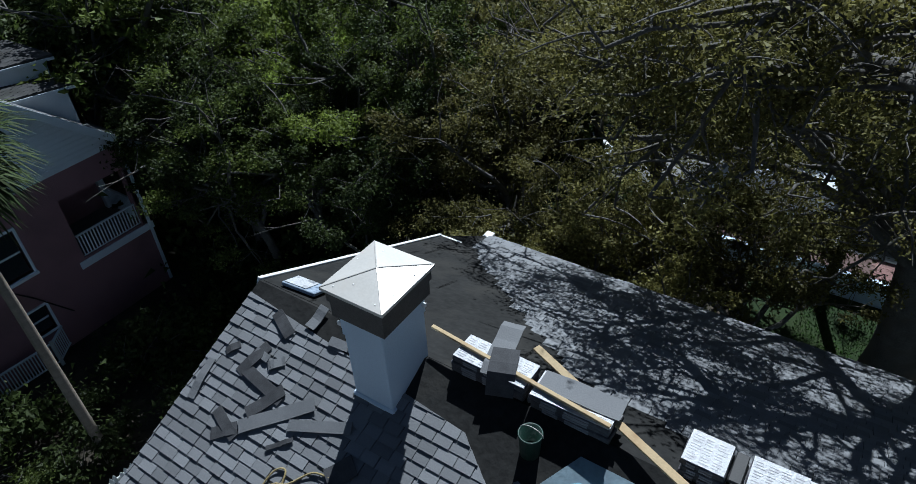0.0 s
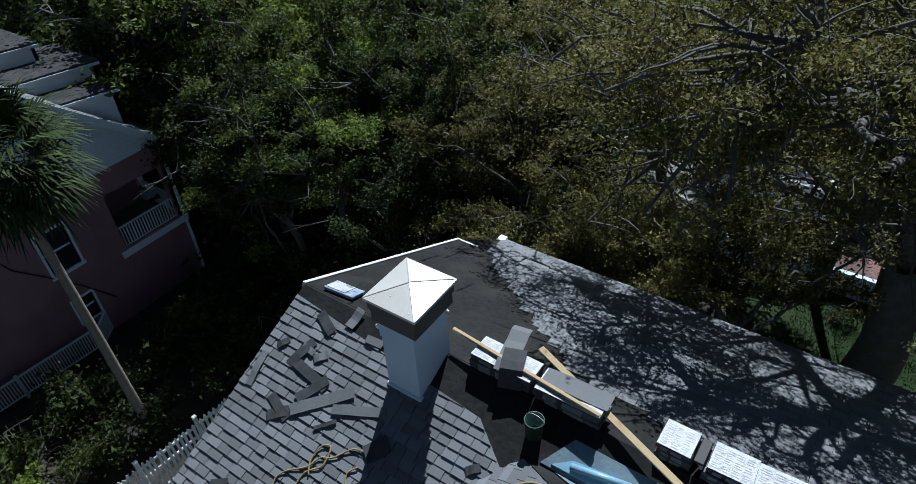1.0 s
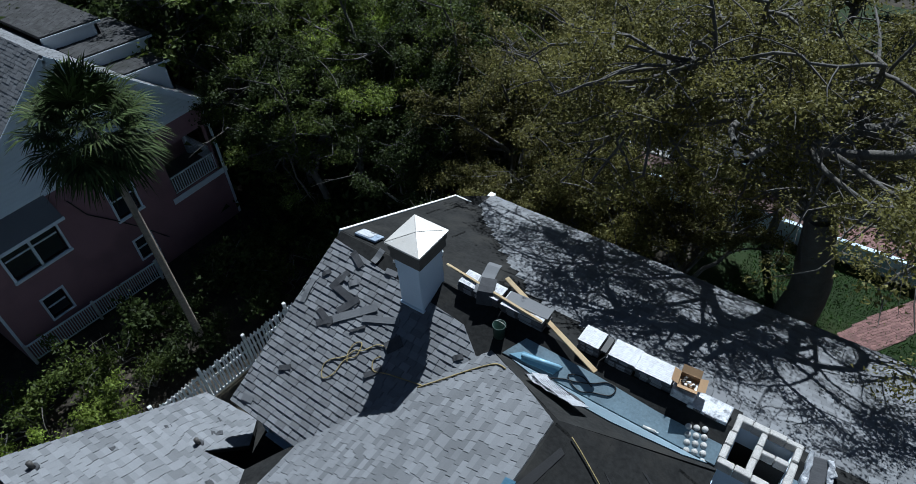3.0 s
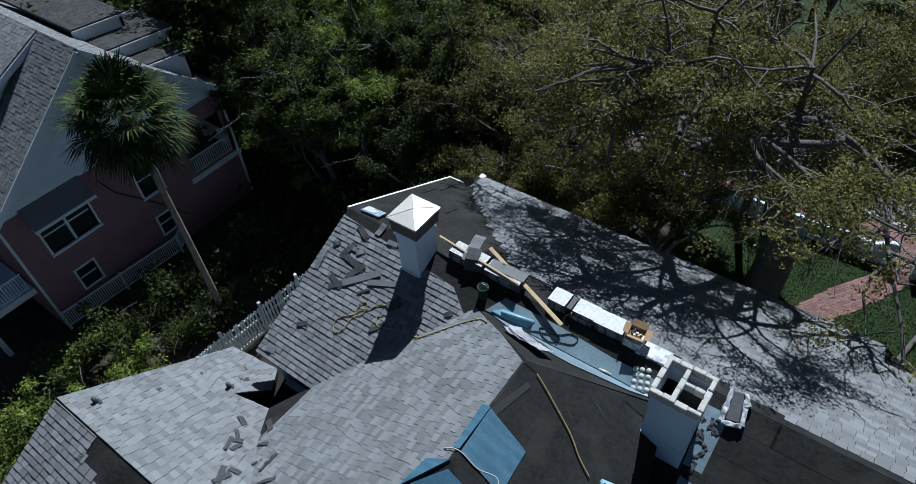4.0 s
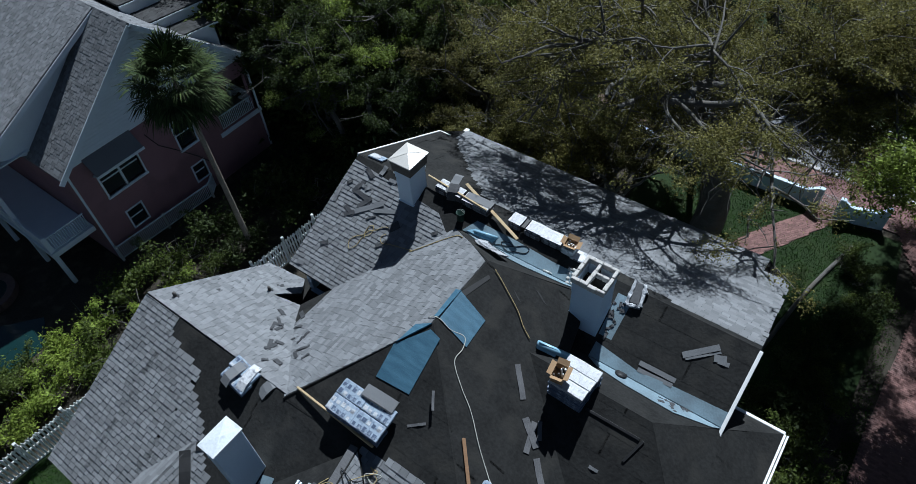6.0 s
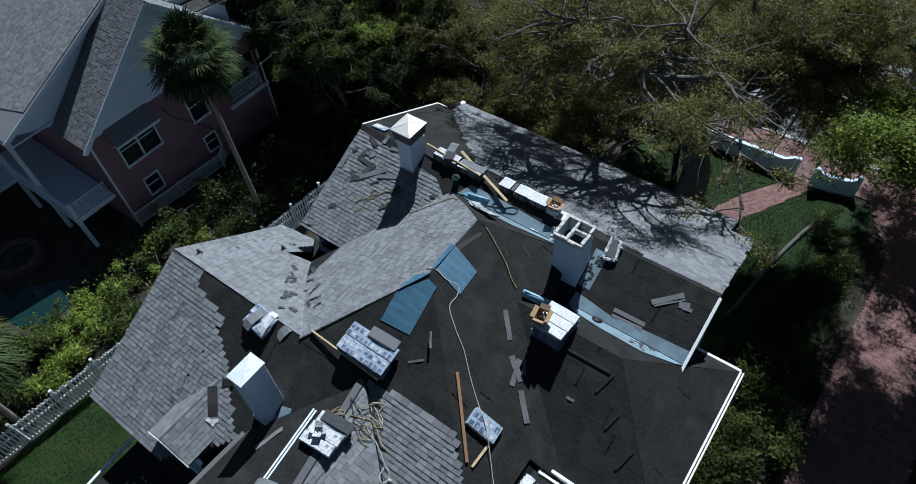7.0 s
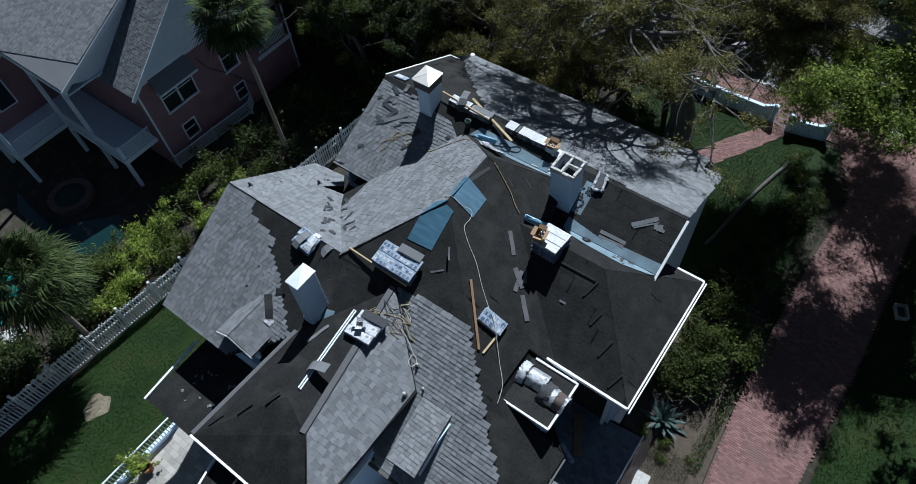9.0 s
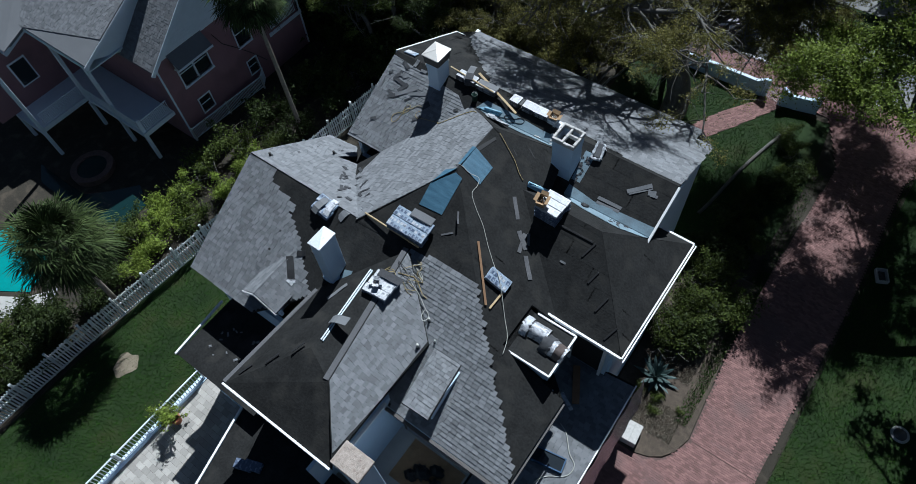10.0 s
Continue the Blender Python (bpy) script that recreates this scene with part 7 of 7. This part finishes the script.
def lay(parent, f, along, region, soft=(), nearest=None, seed=0, exposure=EXPO, mat=None, butt=.030):
    """Lays shingles over a convex region (x, y) of a slope with the plane f; along: 'x' or 'y', the courses' direction.
    soft: numbers of the region's edges at which courses end ragged."""
    rng = random.Random(seed)
    area = sum(a[0] * b[1] - a[1] * b[0] for a, b in zip(region, region[1:] + region[:1]))
    region = list(region) if area > 0 else list(region)[::-1]
    p0 = Vector((0, 0, f(0, 0)))
    ex, ey = Vector((1, 0, f(1, 0) - f(0, 0))), Vector((0, 1, f(0, 1) - f(0, 0)))
    nrm = ex.cross(ey).normalized()
    u = (ex if along == "x" else ey).normalized()
    v = nrm.cross(u)
    if v.z < 0:
        u, v = -u, -v
    m = Matrix((u, v, nrm)).transposed().to_4x4()
    m.translation = p0
    inv = m.inverted()
    reg = [tuple((inv @ Vector((x, y, f(x, y))))[:2]) for x, y in region]
    area = sum(a[0] * b[1] - a[1] * b[0] for a, b in zip(reg, reg[1:] + reg[:1]))
    if area < 0:
        reg = reg[::-1]
    u0, u1 = min(p[0] for p in reg), max(p[0] for p in reg)
    v0, v1 = min(p[1] for p in reg), max(p[1] for p in reg)
    verts, faces, count = [], [], 0
    k = 0
    y = v0 - .02
    while y < v1:
        x = u0 - .24 - (k % 2) * .12 + rng.uniform(-.012, .012)
        while x < u1:
            w = rng.choice((.2, .24, .24, .24, .28))
            quad = [(x, y), (x + w, y), (x + w, y + EXPO + .05), (x, y + EXPO + .05)]
            whole = all(inside(q, reg) for q in quad)
            lift = .008 if rng.random() < .5 else 0.0
            if soft:
                whole = inside((x + w / 2, y + EXPO / 2), reg)
            if whole and count < 300 and (nearest is None or nearest(m @ Vector((x, y, 0)))):
                ob = new("shingle", tab_mesh(w))
                ob.parent = parent
                ob.matrix_world = m @ Matrix.Translation((x, y, lift))
                count += 1
            else:
                poly = quad if whole else ([] if soft else clip_poly(quad, reg))
                if len(poly) >= 3:
                    g = .005
                    i, n = len(verts), len(poly)
                    cx = sum(q[0] for q in poly) / n
                    for top in (0, 1):
                        for px, py in poly:
                            px = px + g * (1 if px < cx else -1)
                            zt = butt - (butt - .003) * (py - y) / (EXPO + .05)
                            verts.append(m @ Vector((px, py, (zt + lift) if top else -.005)))
                    faces.append(tuple(range(i + n, i + 2 * n)))
                    faces.extend((i + j, i + (j + 1) % n, i + n + (j + 1) % n, i + n + j) for j in range(n))
            x += w
        y += exposure
        k += 1
    if faces:
        ob = mesh_ob("shingle_field", verts, faces, mat or shingle_rest, parent)
        ob["kind"] = "stuff"


lay(main_back, MB, "x", [(0.0, -.12), (0.0, -4.12), (2.6, -4.12), (6.2, -.9), (5.6, -.9)][:4] + [(6.2, -.75), (4.0, -.55), (3.4, -.12)], nearest=lambda p: p.x < 2.6, seed=1)
lay(main_front, MF, "x", [(5.2, .9), (6.2, .32), (12, .28), (14.4, .0), (14.27, 4.64), (.75, 4.64), (.95, 4.41), (2.13, 3.37), (3.46, 2.0), (4.18, 1.43)], nearest=lambda p: 3 < p.x < 8 and p.y < 2.2, seed=2, soft=(1,))
lay(main_front, MF, "x", [(.8, 4.60), (13.48, 4.60), (13.48, 5.77), (.54, 5.77)], nearest=lambda p: False, seed=3)
lay(c_west, CW, "y", [(7.0, -4.75), (7.0, -2.15), (6.0, -1.45), (4.85, -.75), (2.6, -2.6), (2.1, -3.9), (2.0, -5.9), (4.39, -8.15)], nearest=lambda p: p.x > 4.5, seed=4)
lay(w_far, WF, "x", [(-1.85, -8.07), (4.4, -8.07), (1.48, -5.22), (-1.62, -5.22)], nearest=lambda p: p.x > -1, seed=5)
lay(w_far, WF, "x", [(.22, -5.23), (1.48, -5.23), (1.25, -4.98)], nearest=lambda p: False, seed=25)
lay(w_far, WF, "x", [(-1.62, -5.24), (.22, -5.24), (.65, -4.44), (0, -3.78), (-1.54, -4.0)], nearest=lambda p: False, seed=6)
lay(w_near, WN, "x", [(-1.85, -8.1), (-.2, -8.1), (-.1, -13.12), (-1.6, -13.12)], nearest=lambda p: True, seed=7)
lay(w_near, WN, "x", [(-.3, -8.55), (1.5, -8.9), (1.6, -13.12), (-.2, -13.12)], nearest=lambda p: False, seed=8, soft=(1,))
lay(w_near, WN, "x", [(1.4, -9.0), (2.0, -9.5), (4.5, -10.1), (4.5, -11.2), (2.3, -13.12), (1.4, -13.12)], nearest=lambda p: False, seed=15, soft=(1,))
for sd in (-1, 1):
    fd = plane_z(9.12 + sd * DR * .737 + .004, -sd * .737, 0)
    lay(w_near, fd, "y", [(DR, -12.75), (DR, -10.25), (DR + sd * .95, -11.5), (DR + sd * .95, -12.75)], nearest=lambda p: False, seed=16 + sd)
lay(b_east, BE, "y", [(7.15, -8.2), (8.0, -13.85), (9.7, -15.8), (9.7, -13.2), (9.85, -10.6)], nearest=lambda p: p.y > -12, seed=9)
lay(c_south, CS, "x", [(7.1, -8.0), (10.1, -7.85), (14.9, -12.5), (14.9, -13.0), (9.7, -13.0)], nearest=lambda p: p.y > -10, seed=10, soft=(1,))
lay(low_e, plane_z(5.805, 0, -.0001), "x", [(13.3, -6.5), (16.7, -6.2), (16.72, -14), (13.3, -14)], nearest=lambda p: False, seed=11)
lay(dormer_s, plane_z(9.20 + .0556 * 10.46 + .012, 0, .0556), "x", [(10.05, -10.5), (11.25, -10.48), (11.46, -12.78), (10.3, -12.81)], nearest=lambda p: False, seed=12)
# the neighbour's big slope
lay(pk_b, plane_z(AZ + .03 - YN * .481, 0, .481), "x", [(XB, YN), (XB, -7.6), (-23.3, -7.6), (-30, -9.3), (-30, YN)], nearest=lambda p: False, seed=13, butt=.012)
lay(pk_s, plane_z(AZ - YN * .809, 0, .809), "x", [(XO, YN), (XN - 3.2, YN), (XN - 3.2, -5.4), (XO, -5.4)], nearest=lambda p: False, seed=14, butt=.012)
lay(pk_n, plane_z(AZ + YN * .854, 0, -.854), "x", [(XO, YN), (XN - 9, YN), (XN - 9, 6.7), (XO, 6.7)], nearest=lambda p: False, seed=24, butt=.012)
for roof, x0, x1, y0, y1, z0, z1, sd in ((dormer_far, -18.5, -15.2, 2.9, 5.5, 9.0, 8.72, 26), (dormer_mid, -19.5, -16.5, 2.6, 5.8, 9.62, 9.34, 27), (dormer_top, -25.0, -18.0, 2.2, 4.7, 10.3, 10.1, 28)):
    k = (z1 - z0) / (y1 - y0)
    lay(roof, plane_z(z0 - k * y0, 0, k), "x", [(x0, y0), (x1, y0), (x1, y1), (x0, y1)], nearest=lambda p: False, seed=sd, mat=moss_roof)

# ---- felt sheets on the bare slopes ----
def felt(parent, f, along, region, width=.55, seed=0):
    """Lapped felt sheets, course by course up the slope."""
    rng = random.Random(seed)
    area = sum(a[0] * b[1] - a[1] * b[0] for a, b in zip(region, region[1:] + region[:1]))
    region = list(region) if area > 0 else list(region)[::-1]
    ex, ey = Vector((1, 0, f(1, 0) - f(0, 0))), Vector((0, 1, f(0, 1) - f(0, 0)))
    nrm = ex.cross(ey).normalized()
    u = (ex if along == "x" else ey).normalized()
    v = nrm.cross(u)
    if v.z < 0:
        u, v = -u, -v
    m = Matrix((u, v, nrm)).transposed().to_4x4()
    m.translation = Vector((0, 0, f(0, 0)))
    inv = m.inverted()
    reg = [tuple((inv @ Vector((x, y, f(x, y))))[:2]) for x, y in region]
    if sum(a[0] * b[1] - a[1] * b[0] for a, b in zip(reg, reg[1:] + reg[:1])) < 0:
        reg = reg[::-1]
    u0, u1 = min(p[0] for p in reg) - .1, max(p[0] for p in reg) + .1
    y, top = min(p[1] for p in reg), max(p[1] for p in reg)
    while y < top:
        cuts = [u0] + sorted(rng.uniform(u0, u1) for _ in range(1 if u1 - u0 > 3 else 0)) + [u1]
        for a, b in zip(cuts, cuts[1:]):
            w = rng.uniform(-.02, .02)
            poly = clip_poly([(a, y + w), (b + .06, y - w), (b + .06, y + width + .08), (a, y + width + .08)], reg)
            if len(poly) >= 3:
                n = len(poly)
                vs = [m @ Vector((px, py, .0065 - .004 * (py - y) / width)) for px, py in poly] + [m @ Vector((px, py, -.004)) for px, py in poly]
                mesh_ob("felt_sheet", vs, [tuple(range(n))] + [(i, n + i, n + (i + 1) % n, (i + 1) % n) for i in range(n)], felt_mat, parent)
        y += width


felt(r_east, RE, "y", [(12.93, -3.45), (15.87, -.82), (15.87, -6.79)], .5, 1)
felt(r_south, RS, "x", [(9.3, -3.45), (12.93, -3.45), (15.87, -6.79), (12.0, -6.79)], .6, 2)
felt(r_north, RN, "x", [(9.3, -3.45), (12.93, -3.45), (15.0, -1.62), (14.47, -1.62), (14.47, -2.3), (9.7, -2.3)][:3] + [(9.7, -2.2)], .6, 3)
felt(c_east, CE, "y", [(7.05, -4.7), (7.05, -2.1), (9.6, -.8), (10.2, -3.0), (13.6, -6.85)][:4] + [(10.6, -8.2)], .6, 4)
felt(c_east, CE, "y", [(10.2, -3.0), (12.1, -6.9), (12.1, -9.0), (14.9, -9.1), (14.9, -12.7)][1:4] + [(14.9, -12.7), (10.6, -8.25)], .6, 5)
felt(c_south, CS, "x", [(7.05, -4.7), (10.4, -8.1), (4.5, -8.15)], .6, 6)
felt(w_near, WN, "x", [(1.2, -8.1), (7.1, -8.08), (4.6, -11.1)], .6, 7)
felt(main_back, MB, "x", [(9.5, -.05), (14.38, -.05), (14.38, -2.12), (10.4, -2.12)], .6, 8)
felt(main_front, MF, "x", [(0.02, .05), (4.6, .05), (4.2, 1.4), (.9, 4.5), (.02, 4.62)], .7, 9)

# ---- bricks and pavers ----


def bricks(parent, polys, w, l, z, mat_piece, mat_rest, turn, nearest, name="brick", seed=0, high=.02):
    rng = random.Random(seed)
    me = bpy.data.meshes.new(name)
    bm = bmesh.new()
    add_box(bm, .004, l - .004, .004, w - .004, -.02, high)
    bm.to_mesh(me)
    bm.free()
    me.materials.append(mat_piece)
    c, s = math.cos(radians(turn)), math.sin(radians(turn))
    verts, faces, count = [], [], 0
    for poly in polys:
        xs = [p[0] * c + p[1] * s for p in poly]
        ys = [-p[0] * s + p[1] * c for p in poly]
        row, y = 0, min(ys)
        while y < max(ys):
            x = min(xs) - (row % 2) * l / 2
            while x < max(xs):
                cx, cy = x + l / 2, y + w / 2
                wx, wy = cx * c - cy * s, cx * s + cy * c
                if inside((wx, wy), poly):
                    dz = rng.uniform(-.003, .003)
                    if count < 300 and nearest(wx, wy):
                        ob = new(name, me)
                        ob.parent = parent
                        ob.matrix_world = Matrix.Translation((x * c - y * s, x * s + y * c, z + dz)) @ Matrix.Rotation(radians(turn), 4, "Z")
                        count += 1
                    else:
                        i = len(verts)
                        for zz in (-.01, high):
                            for px, py in ((x + .005, y + .005), (x + l - .005, y + .005), (x + l - .005, y + w - .005), (x + .005, y + w - .005)):
                                verts.append((px * c - py * s, px * s + py * c, z + dz + zz))
                        faces += [(i + 4, i + 5, i + 6, i + 7), (i, i + 1, i + 5, i + 4), (i + 1, i + 2, i + 6, i + 5), (i + 2, i + 3, i + 7, i + 6), (i + 3, i, i + 4, i + 7)]
                x += l
            y += w
            row += 1
    if faces:
        ob = mesh_ob(name + "_field", verts, faces, mat_rest, parent)
        ob["kind"] = "stuff"


bricks(drive, [[(19.5, 0), (23.2, 0), (23.5, 6), (19.4, 5)], [(19.4, 5), (23.5, 6), (23.3, 16), (19.8, 15)], [(19.8, 15), (23.3, 16), (26, 21.2), (16.8, 21.2)],
               [(19.9, -4.6), (23.0, -4.6), (23.2, 0), (19.5, 0)], [(17, -14), (23.1, -14), (23.0, -6.7), (17.0, -6.7)], [(18.5, -6.69), (23, -6.69), (23, -6.0), (19.3, -6.0)], [(19.3, -6), (23, -6), (23, -4.6), (19.9, -4.6)]],
       .105, .21, .04, brick_mat, brick_rest, 0, lambda x, y: -6 < y < -4.2, seed=1)
bricks(sidewalk, [[(9, 18.75), (17.5, 18.75), (17.5, 21.25), (9, 21.25)]], .12, .24, .03, brick_mat, brick_rest, 0, lambda x, y: 12 < x < 15 and y < 19.6, seed=2)
bricks(path, [[(10.4, 12.0), (11.3, 11.6), (13.3, 14.6), (12.1, 15.3)], [(12.1, 15.3), (13.3, 14.6), (15.1, 17.8), (13.6, 17.6)], [(13.6, 17.6), (15.1, 17.8), (15.2, 18.6), (13.9, 18.6)]],
       .12, .24, .07, brick_mat, brick_rest, 55, lambda x, y: y > 13, seed=3)
bricks(patio, [[(-1.35, -26), (4.5, -26), (4.5, -15.7), (-1.35, -15.7)]], .28, .42, .6, paver_mat, paver_mat, 0, lambda x, y: y > -24 and x < 3, "paver", seed=4)
